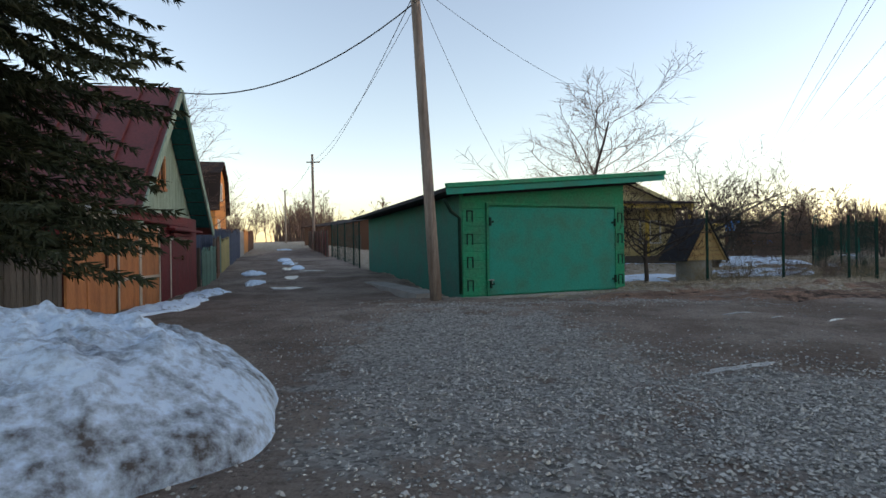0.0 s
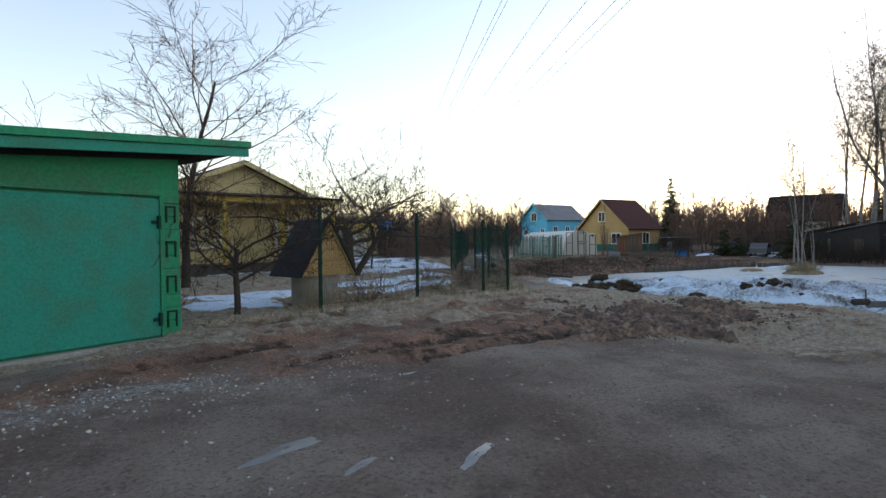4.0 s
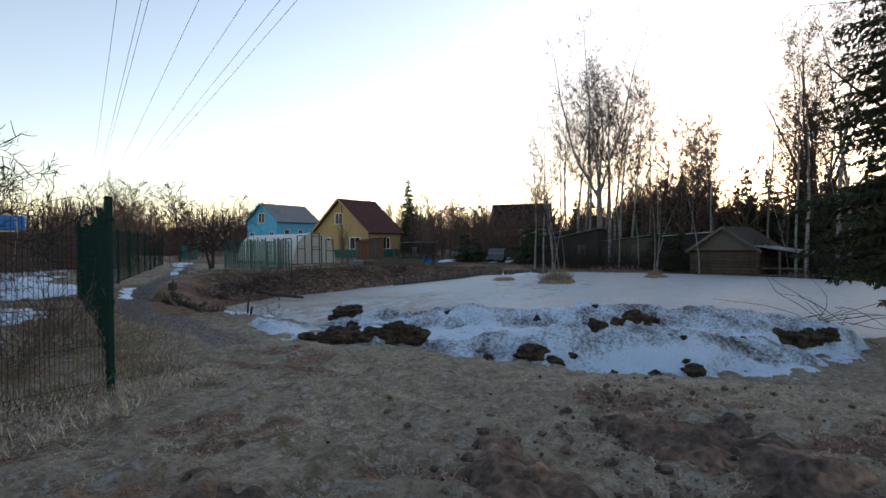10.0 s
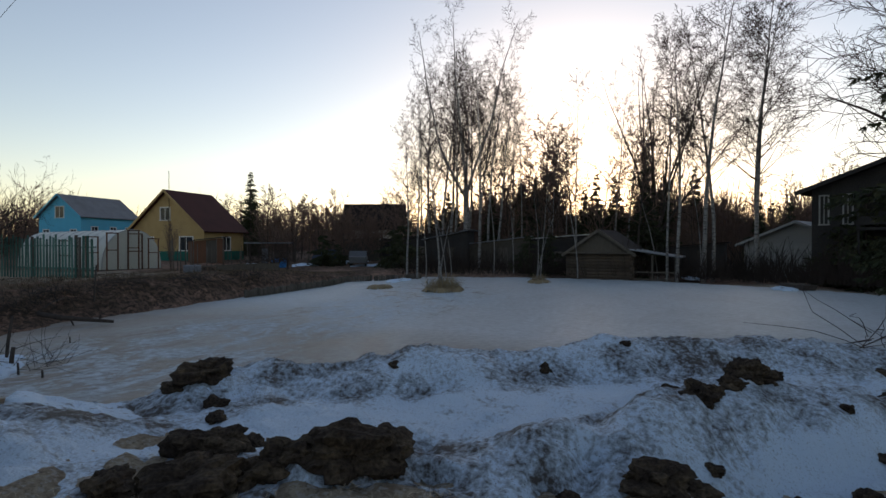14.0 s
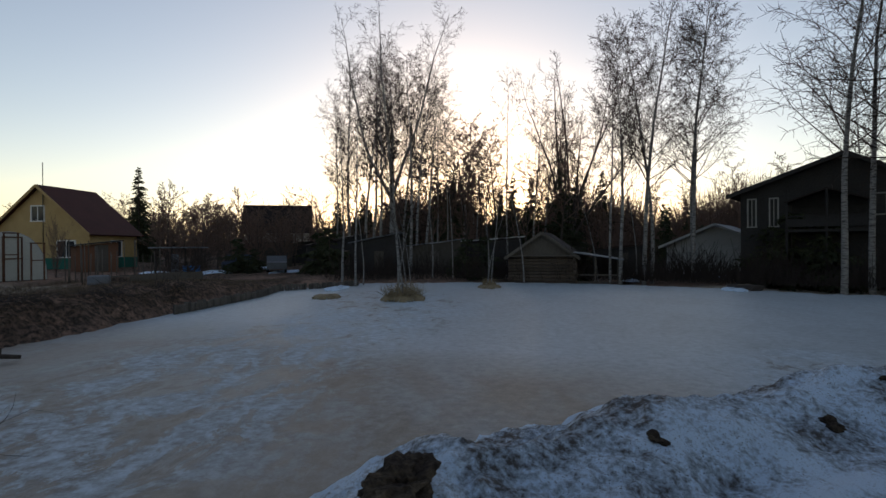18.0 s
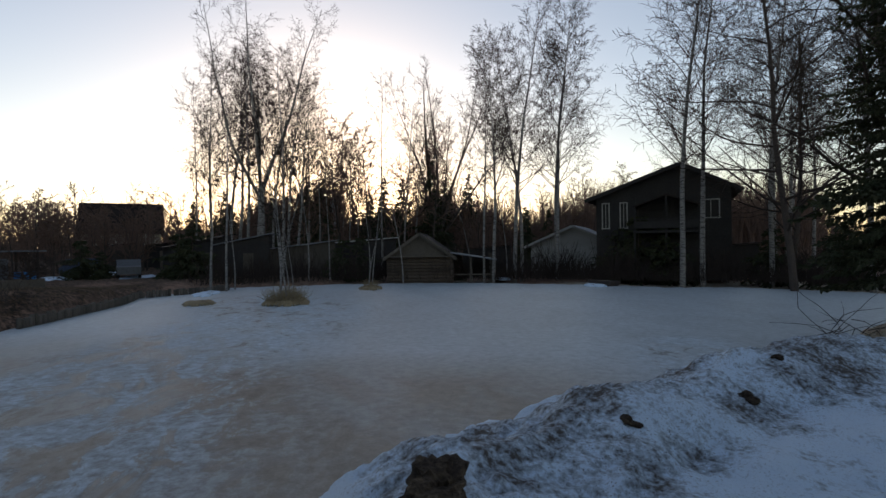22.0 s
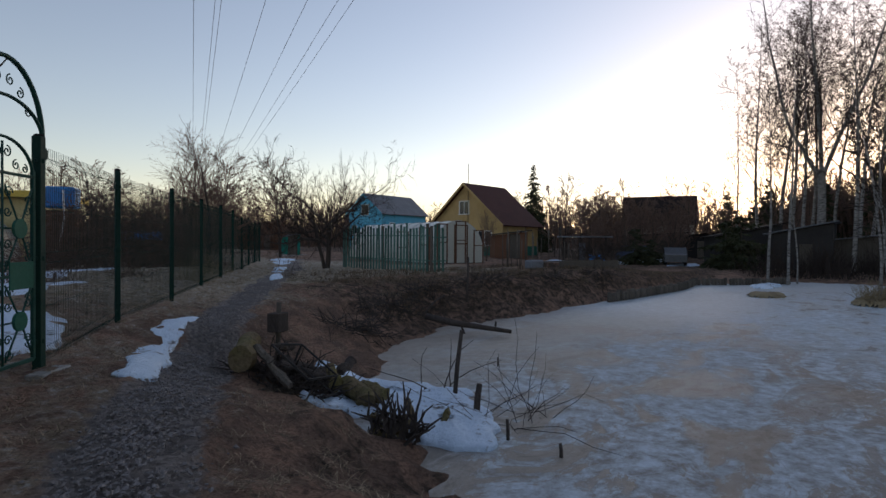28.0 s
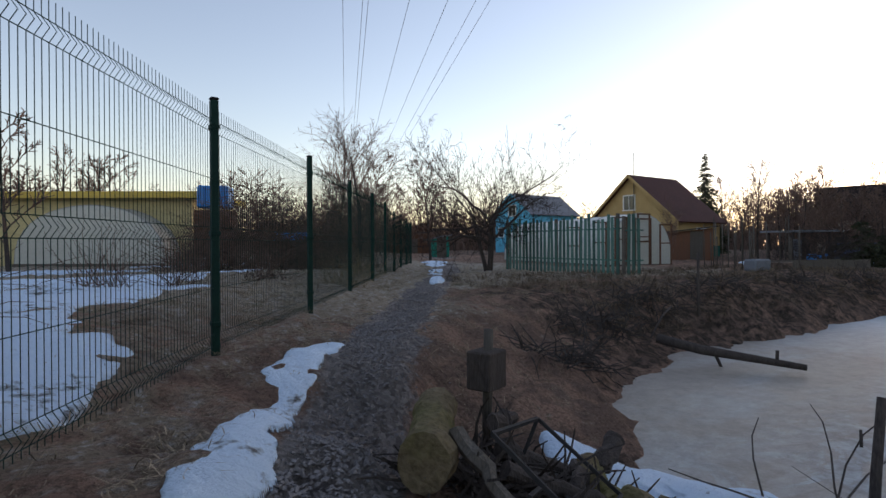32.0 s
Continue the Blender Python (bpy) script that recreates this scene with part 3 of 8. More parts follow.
def build_ground():
    xs, ys = spread(-11, 32, 0.17, 1500), spread(-3, 44, 0.17, 1500)
    xs = np.sort(np.concatenate([xs, (xs[:-1] + xs[1:])[(xs[:-1] > 4) & (xs[:-1] < 15.5)] / 2]))
    ys = np.sort(np.concatenate([ys, (ys[:-1] + ys[1:])[(ys[:-1] > 6) & (ys[:-1] < 14)] / 2]))
    gx, gy = np.meshgrid(xs, ys)
    z = land(gx, gy)
    grass = smooth(7.5, 11.5, gx + 0.35 * (gy - 8)) 
    grass = np.maximum(grass, smooth(13.0, 15.0, gy - 0.42 * gx) * (gx > -1.5))
    ds = line_distance(gx, gy, STREET)
    grass = np.maximum(grass, smooth(2.6, 3.8, ds) * (gy > 11))
    grass = np.maximum(grass, smooth(4, 8, np.maximum(-9.5 - gx, -2.5 - gy)))
    dig = dug_at(gx, gy)
    mud = 1 - smooth(-0.5, 0.35, poly_distance(gx, gy, MUD) + 0.3 * rough(gx, gy, 1.4, 3))
    ruts, berm = np.zeros(gx.shape), np.zeros(gx.shape)
    for line in RUTS:
        d = line_distance(gx, gy, line) + 0.12 * (lattice(gx, gy, 0.5, 8) - 0.5)
        ruts = np.maximum(ruts, np.exp(-(d / 0.16) ** 2))
        berm = np.maximum(berm, np.exp(-((d - 0.3) / 0.12) ** 2))
    front = np.exp(-((gy - 0.42 * gx - 8.5) / 0.75) ** 2) * smooth(-1, 0.5, gx) * (1 - smooth(4.5, 7, gx))
    loam_and_shade = np.clip(np.maximum(0.62 * mud, 0.66 * front) * (0.45 + 0.9 * lattice(gx, gy, 0.7, 6)) + 0.45 * dig + 0.55 * ruts + 0.15 * berm, 0, 1)
    trodden = smooth(0.5, 0.72, lattice(gx, gy, 1.3, 12)) * smooth(0.35, 0.65, lattice(gx, gy, 0.4, 13)) * grass * (1 - smooth(15, 17, gx)) * (gy < 18)
    loam_and_shade = np.maximum(loam_and_shade, 0.6 * trodden)
    # Under the brushwood heap the hollow's darkness is put into the ground colour.
    loam_and_shade = np.maximum(loam_and_shade, np.exp(-(((gx - 21.2) / 0.9) ** 2 + ((gy - 26.7) / 0.8) ** 2) ** 2))
    # Path bank: browner grass, with the slope's shade put into the colour too.
    slope = smooth(17.5, 21, gy) * (1 - smooth(30, 34, gy)) * (1 - smooth(24, 28, gx)) * (gx > 14)
    loam_and_shade = np.maximum(loam_and_shade, slope * (0.24 + 0.25 * lattice(gx, gy, 0.8, 21) + 0.35 * (1 - smooth(0.8, 2.6, poly_distance(gx, gy, POND)))))
    # Garden shore: dark earth, plus its backlit shade put into the ground colour.
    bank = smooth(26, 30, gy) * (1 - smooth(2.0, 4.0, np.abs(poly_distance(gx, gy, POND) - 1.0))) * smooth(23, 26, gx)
    garden = smooth(36, 40, gx) * smooth(29, 32, gy) * (1 - smooth(60, 75, gy)) * (0.4 + 0.6 * lattice(gx, gy, 3.0, 4))
    east = smooth(50, 56, gx) * 0.9
    loam_and_shade = np.maximum(loam_and_shade, np.maximum(np.maximum(0.88 * bank, 0.9 * garden), east))
    z = z + (mud + dig * 0.5 + 0.3 * grass * (gx < 15)) * (0.055 * (clumps(gx, gy, 0.55, 3, 1) - 0.3)) - 0.06 * ruts + 0.05 * berm * (0.4 + lattice(gx, gy, 0.3, 5)) + grass * (0.045 * rough(gx, gy, 0.7, 4) + 0.07 * (clumps(gx, gy, 0.5, 3, 2) - 0.3) - 0.03 * trodden)
    grass = np.clip(grass - 0.3 * ruts, 0, 1)
    stones = np.exp(-(((gx + 1.4 - 0.02 * gy) / 1.9) ** 2 + ((gy - 4.0) / 5.0) ** 2) ** 2) * 0.8
    stones = np.maximum(stones, 0.75 * np.exp(-(((gx - 1.2) / 1.6) ** 2 + ((gy - 0.6) / 2.6) ** 2) ** 2))
    stones = np.maximum(stones, 0.55 * np.exp(-((gx - 1.5) / 3.5) ** 2 - ((gy - 8.6) / 0.6) ** 2))
    stones = np.clip(stones + 0.25 * rough(gx, gy, 1.6, 3) * (stones > 0.2), 0, 1)
    dp = line_distance(gx, gy, PATH_LINE)
    track = (1 - smooth(0.22, 0.52, dp + 0.12 * rough(gx, gy, 1.2, 2))) * (gy > 17)
    z = z - 0.03 * track
    w, h = len(xs), len(ys)
    verts = np.stack([gx, gy, z], -1).reshape(-1, 3)
    i = np.arange(w * h).reshape(h, w)
    faces = np.stack([i[:-1, :-1], i[:-1, 1:], i[1:, 1:], i[1:, :-1]], -1).reshape(-1, 4)
    me = mesh_of("ground", verts.tolist(), faces.tolist(), M["ground"], True)
    col = me.color_attributes.new("zone", "FLOAT_COLOR", "POINT")
    data = np.stack([grass, stones, track, loam_and_shade], -1).astype(np.float32).reshape(-1)
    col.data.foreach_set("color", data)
    return tagged(new("ground", me), "bare spring ground of mud, crushed stone and dead grass", "ground", kind="structure")


build_ground()


def build_ice():
    xs, ys = np.arange(18.5, 58, 0.5), np.arange(-8, 32, 0.5)
    gx, gy = np.meshgrid(xs, ys)
    keep = poly_distance(gx, gy, POND) < 0.9
    z = ICE + 0.008 * rough(gx, gy, 3, 2)
    i = np.arange(gx.size).reshape(gx.shape)
    ok = keep[:-1, :-1] & keep[:-1, 1:] & keep[1:, 1:] & keep[1:, :-1]
    faces = np.stack([i[:-1, :-1], i[:-1, 1:], i[1:, 1:], i[1:, :-1]], -1)[ok]
    me = mesh_of("pond_ice", np.stack([gx, gy, z], -1).reshape(-1, 3).tolist(), faces.tolist(), M["ice"], True)
    fx, fy = gx.reshape(-1), gy.reshape(-1)
    wet = 1 - smooth(3, 15, line_distance(fx, fy, [(19, 21), (20.5, 24.5), (24, 28)]))
    rime = np.exp(-(line_distance(fx, fy, [(23, 23.2), (30, 22.6), (37, 21), (44, 22)]) / 2.6) ** 2) + 0.8 * np.exp(-(line_distance(fx, fy, [(26, 11.5), (28.5, 10)]) / 0.9) ** 2) + 0.22 * lattice(fx, fy, 4.0, 3)
    for key, value in (("wet", wet), ("rime", np.clip(rime, 0, 1))):
        at = me.attributes.new(key, "FLOAT", "POINT")
        at.data.foreach_set("value", value.astype(np.float32))
    return tagged(new("water_pond", me), "frozen pond with dull grey thawing ice and frost streaks", "ice", kind="structure")


build_ice()


def heap(name, label, category, x0, x1, y0, y1, step, height, mat, cut=0.0, grit=None):
    """A heap given by a height function over the ground; only where it stands proud of it."""
    gx, gy = np.meshgrid(np.arange(x0, x1, step), np.arange(y0, y1, step))
    h = height(gx, gy)
    g = land(gx, gy)
    z = np.where(h > cut, np.maximum(g, ICE) + h, np.maximum(g, ICE) - 0.02)
    keep = h > cut
    keep = keep | np.roll(keep, 1, 0) | np.roll(keep, -1, 0) | np.roll(keep, 1, 1) | np.roll(keep, -1, 1)
    i = np.arange(gx.size).reshape(gx.shape)
    ok = keep[:-1, :-1] & keep[:-1, 1:] & keep[1:, 1:] & keep[1:, :-1]
    faces = np.stack([i[:-1, :-1], i[:-1, 1:], i[1:, 1:], i[1:, :-1]], -1)[ok]
    used = np.unique(faces)
    back = np.zeros(gx.size, int)
    back[used] = np.arange(len(used))
    verts = np.stack([gx, gy, z], -1).reshape(-1, 3)[used]
    me = mesh_of(name, verts.tolist(), back[faces].tolist(), mat, True)
    if grit:
        at = me.attributes.new("grit", "FLOAT", "POINT")
        at.data.foreach_set("value", np.asarray(grit(verts[:, 0], verts[:, 1]), np.float32))
    return tagged(new(name, me), label, category)


PILE = np.array([(16.5, 17.3), (17.0, 16.4), (17.5, 15.2), (18.1, 13.4), (18.8, 12.0), (19.5, 10.7), (20.8, 9.1), (23.0, 8.1), (25.2, 7.6), (26.6, 8.6), (26.0, 10.6), (24.6, 13.4), (22.8, 17.0), (21.6, 18.8), (20.4, 19.7), (18.8, 19.7), (17.2, 18.7)])
FAR_CREST = [(17.7, 18.9, -0.78), (19.4, 18.2, -0.46), (20.3, 17.4, -0.34), (21.3, 15.6, -0.30), (22.05, 14.15, -0.32), (22.9, 12.2, -0.26), (23.6, 10.5, -0.32), (24.3, 9.0, -0.5)]
NEAR_CREST = [(17.0, 16.9, -0.62), (17.7, 15.4, -0.52), (18.9, 13.6, -0.42), (20.2, 12.2, -0.30), (21.0, 10.7, -0.42), (21.6, 9.4, -0.72)]


def ridge(x, y, line, fall, power):
    """Height of a crest that falls away on both sides, and the distance from it."""
    top, far = np.full(np.shape(x), -9.0), np.full(np.shape(x), 1e9)
    for (ax, ay, az), (bx, by, bz) in zip(line, line[1:]):
        ex, ey = bx - ax, by - ay
        k = np.clip(((x - ax) * ex + (y - ay) * ey) / (ex * ex + ey * ey), 0, 1)
        d = np.hypot(x - ax - k * ex, y - ay - k * ey)
        top = np.maximum(top, az + (bz - az) * k - fall * d ** power)
        far = np.minimum(far, d)
    return top, far


def pile_height(x, y):
    d = -poly_distance(x, y, PILE) + 0.3 * rough(x, y, 1.5, 3) + 0.2 * (lattice(x, y, 0.35, 2) - 0.5)
    g = np.maximum(land(x, y), ICE)
    wx, wy = x + 0.25 * (lattice(x, y, 1.1, 1) - 0.5), y + 0.25 * (lattice(x, y, 1.1, 9) - 0.5)
    a, _ = ridge(wx, wy, FAR_CREST, 0.33, 1.4)
    b, _ = ridge(wx, wy, NEAR_CREST, 0.62, 1.5)
    shore = smooth(-0.3, 1.0, poly_distance(x, y, POND))
    fill = g + 0.07 + np.maximum(-0.66 - g, 0) * smooth(0.5, 1.6, d) * shore
    top = np.maximum(np.maximum(a, b), fill) + 0.06 * rough(x + 9, y, 3.0, 3)
    worn = 0.27 * (clumps(x, y, 1.0, 4, 3) - 0.33) + 0.12 * (clumps(x, y, 0.26, 3, 5) - 0.33)
    h = (top - g) * smooth(0, 0.3, d) + worn * smooth(0, 0.4, d) * np.where(np.maximum(a, b) > fill, 1.0, 0.6)
    return np.where(d > 0, np.maximum(h, 0.012), 0)


def pile_grit(x, y):
    """Grit lies on the two crests; the snow between them is clean."""
    a, da = ridge(x, y, FAR_CREST, 0.33, 1.4)
    b, db = ridge(x, y, NEAR_CREST, 0.62, 1.5)
    k = np.maximum(np.maximum(1 - smooth(0.7, 1.7, da), 0.85 * (1 - smooth(0.4, 0.9, db))), 0.32)
    return np.clip(k * (0.65 + 0.8 * lattice(x, y, 0.9, 7)) + 0.35 * (lattice(x, y, 0.25, 8) - 0.4), 0, 1)


heap("snow_bank", "long ploughed heap of dirty melting snow beside the pond", "snow", 15.8, 27.5, 6.8, 20.6, 0.05, pile_height, M["snow_bank"], 0.0, pile_grit)


def mound(name, label, category, cx, cy, rx, ry, turn, height, mat, rag=0.2, power=0.6, rough_h=0.05, na=96, nr=22, wave=1.2):
    """A rounded mound or patch on polar rings, so that its rim is smooth; it follows the ground."""
    rg = np.random.default_rng(int(abs(cx * 97 + cy * 31) * 10) % 99991)
    a = np.linspace(0, 2 * math.pi, na, endpoint=False)
    out = np.ones(na)
    for k in range(2, 13):
        out += rag * rg.normal(0, 0.6) / k ** 0.75 * np.cos(k * a + rg.uniform(0, 6.28))
    out = np.clip(out, 0.35, 1.8)
    t = np.concatenate([np.linspace(0, 0.9, nr - 5), [0.94, 0.97, 0.99, 1.0, 1.03]])
    u, v = rx * np.outer(t, out * np.cos(a)), ry * np.outer(t, out * np.sin(a))
    c, s = math.cos(radians(turn)), math.sin(radians(turn))
    x, y = cx + u * c - v * s, cy + u * s + v * c
    q = np.clip(1 - t ** 2, 0, 1)[:, None] ** power
    h = height * q * (1 + 0.0 * x) + rough_h * q * (rough(x, y, wave, 4) + 0.55 * np.abs(rough(x, y, wave * 0.3, 3)))
    z = np.maximum(land(x, y), ICE) + h + 0.004
    z[-1] -= 0.06
    verts = np.stack([x, y, z], -1)[1:].reshape(-1, 3).tolist()
    n = len(t) - 1
    faces = [(r * na + k, r * na + (k + 1) % na, (r + 1) * na + (k + 1) % na, (r + 1) * na + k) for r in range(n - 1) for k in range(na)]
    verts.append((cx, cy, float(z[0, 0])))
    faces += [(len(verts) - 1, k, (k + 1) % na) for k in range(na)]
    return tagged(new(name, mesh_of(name, verts, [f[::1] for f in faces], mat, True)), label, category)


mound("snow_mound", "dirty heap of old melting snow at the edge of the yard", "snow", -4.92, 1.35, 1.85, 2.05, 0, 0.72, M["snow_grit"], 0.14, 0.6, 0.085, 200, 80, 1.1)
mound("snow_mound", "low remnant of grey snow beside the fence", "snow", -6.7, 3.1, 0.9, 0.7, 20, 0.34, M["snow_grit"], 0.15, 0.6, 0.05)


# ---- trees ----
def grow(rng, p, d, length, radius, level, spec, wood, twigs):
    n = spec["seg"][level]
    pts, rad = [p.copy()], [radius]
    step = length / n
    q = d.copy()
    end = radius * spec["taper"][level]
    for i in range(n):
        q = (q + Vector((rng.gauss(0, 1), rng.gauss(0, 1), rng.gauss(0, 1))) * spec["wander"][level] + Vector((0, 0, spec["lift"][level]))).normalized()
        if level == 1 and "dome" in spec:
            q.z = min(q.z, 0.5)
            q.normalize()
        if level and p.z > spec.get("dome", 99):
            q = (q - Vector((0, 0, 0.30))).normalized()
        p = p + q * step
        pts.append(p.copy())
        rad.append(radius + (end - radius) * (i + 1) / n)
    sides = (7, 5, 3, 3, 3)[level]
    tube_data(pts, rad, sides, *(wood if level < spec["wood"] else twigs), close=False)
    if level + 1 >= len(spec["count"]):
        return
    k = spec["count"][level]
    k = max(1, int(k * rng.uniform(0.75, 1.25)))
    lo = spec["from"][level]
    for j in range(k):
        f = lo + (1 - lo) * ((j + rng.random()) / k)
        x = min(f * n, n - 1e-4)
        i = int(x)
        at = pts[i].lerp(pts[i + 1], x - i)
        ax = (pts[i + 1] - pts[i]).normalized()
        side = ax.orthogonal().normalized()
        side.rotate(Matrix.Rotation(j * 2.4 + rng.uniform(-0.6, 0.6), 3, ax))
        an = radians(spec["angle"][level] + rng.uniform(-14, 14))
        nd = ax * math.cos(an) + side * math.sin(an)
        r0 = rad[i] + (rad[i + 1] - rad[i]) * (x - i)
        ln = length * spec["ratio"][level] * (1 - spec["short"][level] * (f - lo) / (1 - lo + 1e-6)) * rng.uniform(*spec.get("vary", (0.65, 1.2)))
        grow(rng, at, nd, ln, max(r0 * spec["thin"][level], spec.get("least", 0.0045)), level + 1, spec, wood, twigs)


BIRCH = dict(seg=(16, 7, 4, 3), taper=(0.10, 0.2, 0.35, 0.5), wander=(0.022, 0.09, 0.12, 0.13), lift=(0.015, 0.06, 0.0, -0.12), count=(34, 9, 8, 0), wood=1,
             angle=(46, 42, 46), ratio=(0.25, 0.42, 0.52), short=(0.55, 0.35, 0.3), thin=(0.33, 0.42, 0.5), least=0.0135)
BIRCH["from"] = (0.34, 0.2, 0.1)
FORKED = dict(seg=(6, 13, 6, 4, 3), taper=(0.8, 0.1, 0.2, 0.35, 0.5), wander=(0.02, 0.05, 0.09, 0.12, 0.13), lift=(0.02, 0.05, 0.05, 0.0, -0.12), count=(5, 17, 8, 7, 0), wood=2,
              angle=(19, 44, 42, 46), ratio=(2.0, 0.30, 0.42, 0.52), short=(0.0, 0.55, 0.35, 0.3), thin=(0.62, 0.33, 0.42, 0.5), least=0.012, vary=(0.85, 1.1))
FORKED["from"] = (0.86, 0.15, 0.2, 0.1)
FAN = dict(seg=(4, 11, 6, 4, 3), taper=(0.85, 0.15, 0.2, 0.35, 0.5), wander=(0.02, 0.05, 0.09, 0.12, 0.13), lift=(0.02, 0.045, 0.05, 0.02, 0.0), count=(10, 13, 7, 5, 0), wood=2,
           angle=(22, 32, 36, 40), ratio=(5.6, 0.28, 0.42, 0.5), short=(0.0, 0.5, 0.35, 0.3), thin=(0.6, 0.34, 0.42, 0.5), least=0.020, vary=(0.75, 1.1))
FAN["from"] = (0.3, 0.2, 0.2, 0.1)
APPLE = dict(seg=(5, 9, 6, 4, 3), taper=(0.75, 0.25, 0.3, 0.4, 0.5), wander=(0.07, 0.15, 0.18, 0.2, 0.2), lift=(0.03, 0.008, 0.05, 0.11, 0.12), count=(6, 12, 9, 4, 0), wood=2,
             angle=(63, 52, 50, 46), ratio=(2.4, 0.46, 0.46, 0.5), short=(0.25, 0.3, 0.3, 0.3), thin=(0.5, 0.38, 0.42, 0.6), least=0.0075, vary=(0.8, 1.15))
APPLE["dome"] = 4.6
APPLE["from"] = (0.5, 0.15, 0.12, 0.1)
BUSHY = dict(seg=(8, 6, 4, 3), taper=(0.25, 0.3, 0.4, 0.5), wander=(0.05, 0.10, 0.14, 0.14), lift=(0.02, 0.06, 0.05, 0.02), count=(24, 10, 8, 0), wood=1,
             angle=(42, 38, 36), ratio=(0.46, 0.45, 0.5), short=(0.5, 0.4, 0.3), thin=(0.5, 0.45, 0.5))
BUSHY["least"] = 0.008
BUSHY["from"] = (0.18, 0.2, 0.15)


def bare_tree(name, label, category, spec, seed, height, radius, bark, twig, lean=0.03, second=None):
    """A leafless tree of unit place at the origin: a trunk with its limbs, and a crown of twigs."""
    rng = random.Random(seed)
    wood, twigs = ([], []), ([], [])
    grow(rng, Vector((0, 0, -0.15)), Vector((rng.uniform(-lean, lean), rng.uniform(-lean, lean), 1)).normalized(), height, radius, 0, spec, wood, twigs)
    if second:
        grow(rng, Vector((0.1, 0, -0.1)), Vector(second).normalized(), height * 1.15, radius * 0.7, 0, spec, wood, twigs)
    root = thing(name, Matrix(), label, category)
    a = new("trunk", mesh_of("trunk", *wood, bark, True))
    b = new("crown", mesh_of("crown", *twigs, twig, False))
    a.parent = b.parent = root
    return root


def put(ob, x, y, turn=0.0, size=1.0, z=None, wide=None):
    c = copy_thing(ob, pose(x, y, land_at(x, y) - 0.03 if z is None else z, 0, 0, turn) @ Matrix.Diagonal((wide or size, wide or size, size, 1)))
    return c


def drop(ob):
    for o in (*ob.children_recursive, ob):
        bpy.data.objects.remove(o)


def plant(makers, spots, group=""):
    """Makes each kind once and sets copies out. Spots: kind, x, y, size, turn."""
    made = [f() for f in makers]
    for kind, x, y, size, turn in spots:
        c = put(made[kind], x, y, turn, size)
        if group:
            c["group"] = group
    for o in made:
        drop(o)


BIRCH_LABEL = "tall leafless birch with white bark standing by the pond"
def tree_of(spec, s, h, r, label=BIRCH_LABEL, name="birch_tree", bark="bark_birch"):
    return lambda: bare_tree(name, label, "tree", spec, s, h, r, M[bark], M["twig_fine"])


FORK_LABEL = "tall leafless birch whose trunk forks into several stems"
birches = [tree_of(BIRCH, 1, 18, 0.15), tree_of(BIRCH, 2, 20, 0.16), tree_of(BIRCH, 3, 20, 0.17), tree_of(FORKED, 4, 8, 0.34, FORK_LABEL), tree_of(FORKED, 6, 8, 0.3, FORK_LABEL),
           tree_of(FAN, 5, 4, 0.42, "broad leafless tree with a fan of many upright stems", "bare_tree", "bark_dark"), tree_of(dict(BIRCH, count=(20, 7, 7, 0)), 7, 18, 0.11)]
plant(birches, [(6, 52.0, 25.2, 0.74, 10), (0, 53.0, 26.3, 0.62, 100), (3, 69.3, 25.2, 1.0, 60), (1, 71.5, 28.1, 1.08, 40), (2, 72.0, 27.6, 1.05, 200), (0, 70.2, 26.5, 1.12, 120), (1, 67.6, 22.6, 0.95, 80), (2, 69.7, 22.1, 0.92, 160), (0, 63.7, 22.8, 1.05, 20),
                (4, 98.6, 18.5, 0.88, 240), (1, 99.4, 17.2, 0.95, 300), (6, 105.1, 14.9, 1.0, 60), (6, 67.5, 14.3, 1.0, 100), (5, 92.8, 4.5, 1.0, 0), (1, 87.3, 9.6, 1.06, 330), (2, 89.3, 8.3, 1.0, 140), (1, 91.0, 6.2, 1.05, 15),
                (6, 55.2, 8.0, 0.95, 0), (0, 54.7, 7.4, 0.96, 50), (2, 55.4, 5.6, 1.02, 70), (1, 55.8, 4.9, 0.94, 170), (2, 55.5, 2.2, 0.98, 33), (1, 54.5, 2.5, 0.97, 77), (6, 81.6, 33.5, 1.12, 310), (2, 46.1, -1.9, 1.08, 30),
                (1, 47.0, -4.0, 1.15, 66), (2, 46.5, -8.5, 1.05, 12), (1, 51.5, -13.2, 1.1, 255), (2, 53.5, -16.0, 1.0, 145), (0, 55.0, -20.0, 1.1, 5), (1, 46.0, -15.5, 1.1, 95), (0, 41.5, -10.5, 1.15, 185), (0, 74.5, 30.4, 1.15, 275), (2, 77.3, 26.6, 1.1, 205), (1, 73.5, 24.5, 1.0, 25), (0, 75.8, 21.2, 1.0, 145), (6, 85.9, 15.7, 0.9, 75), (6, 74.0, 20.0, 0.85, 275), (6, 77.0, 17.0, 0.8, 45), (0, 66, -16, 1.0, 12), (2, 62, -24, 1.0, 99)],
      "birches round the pond")


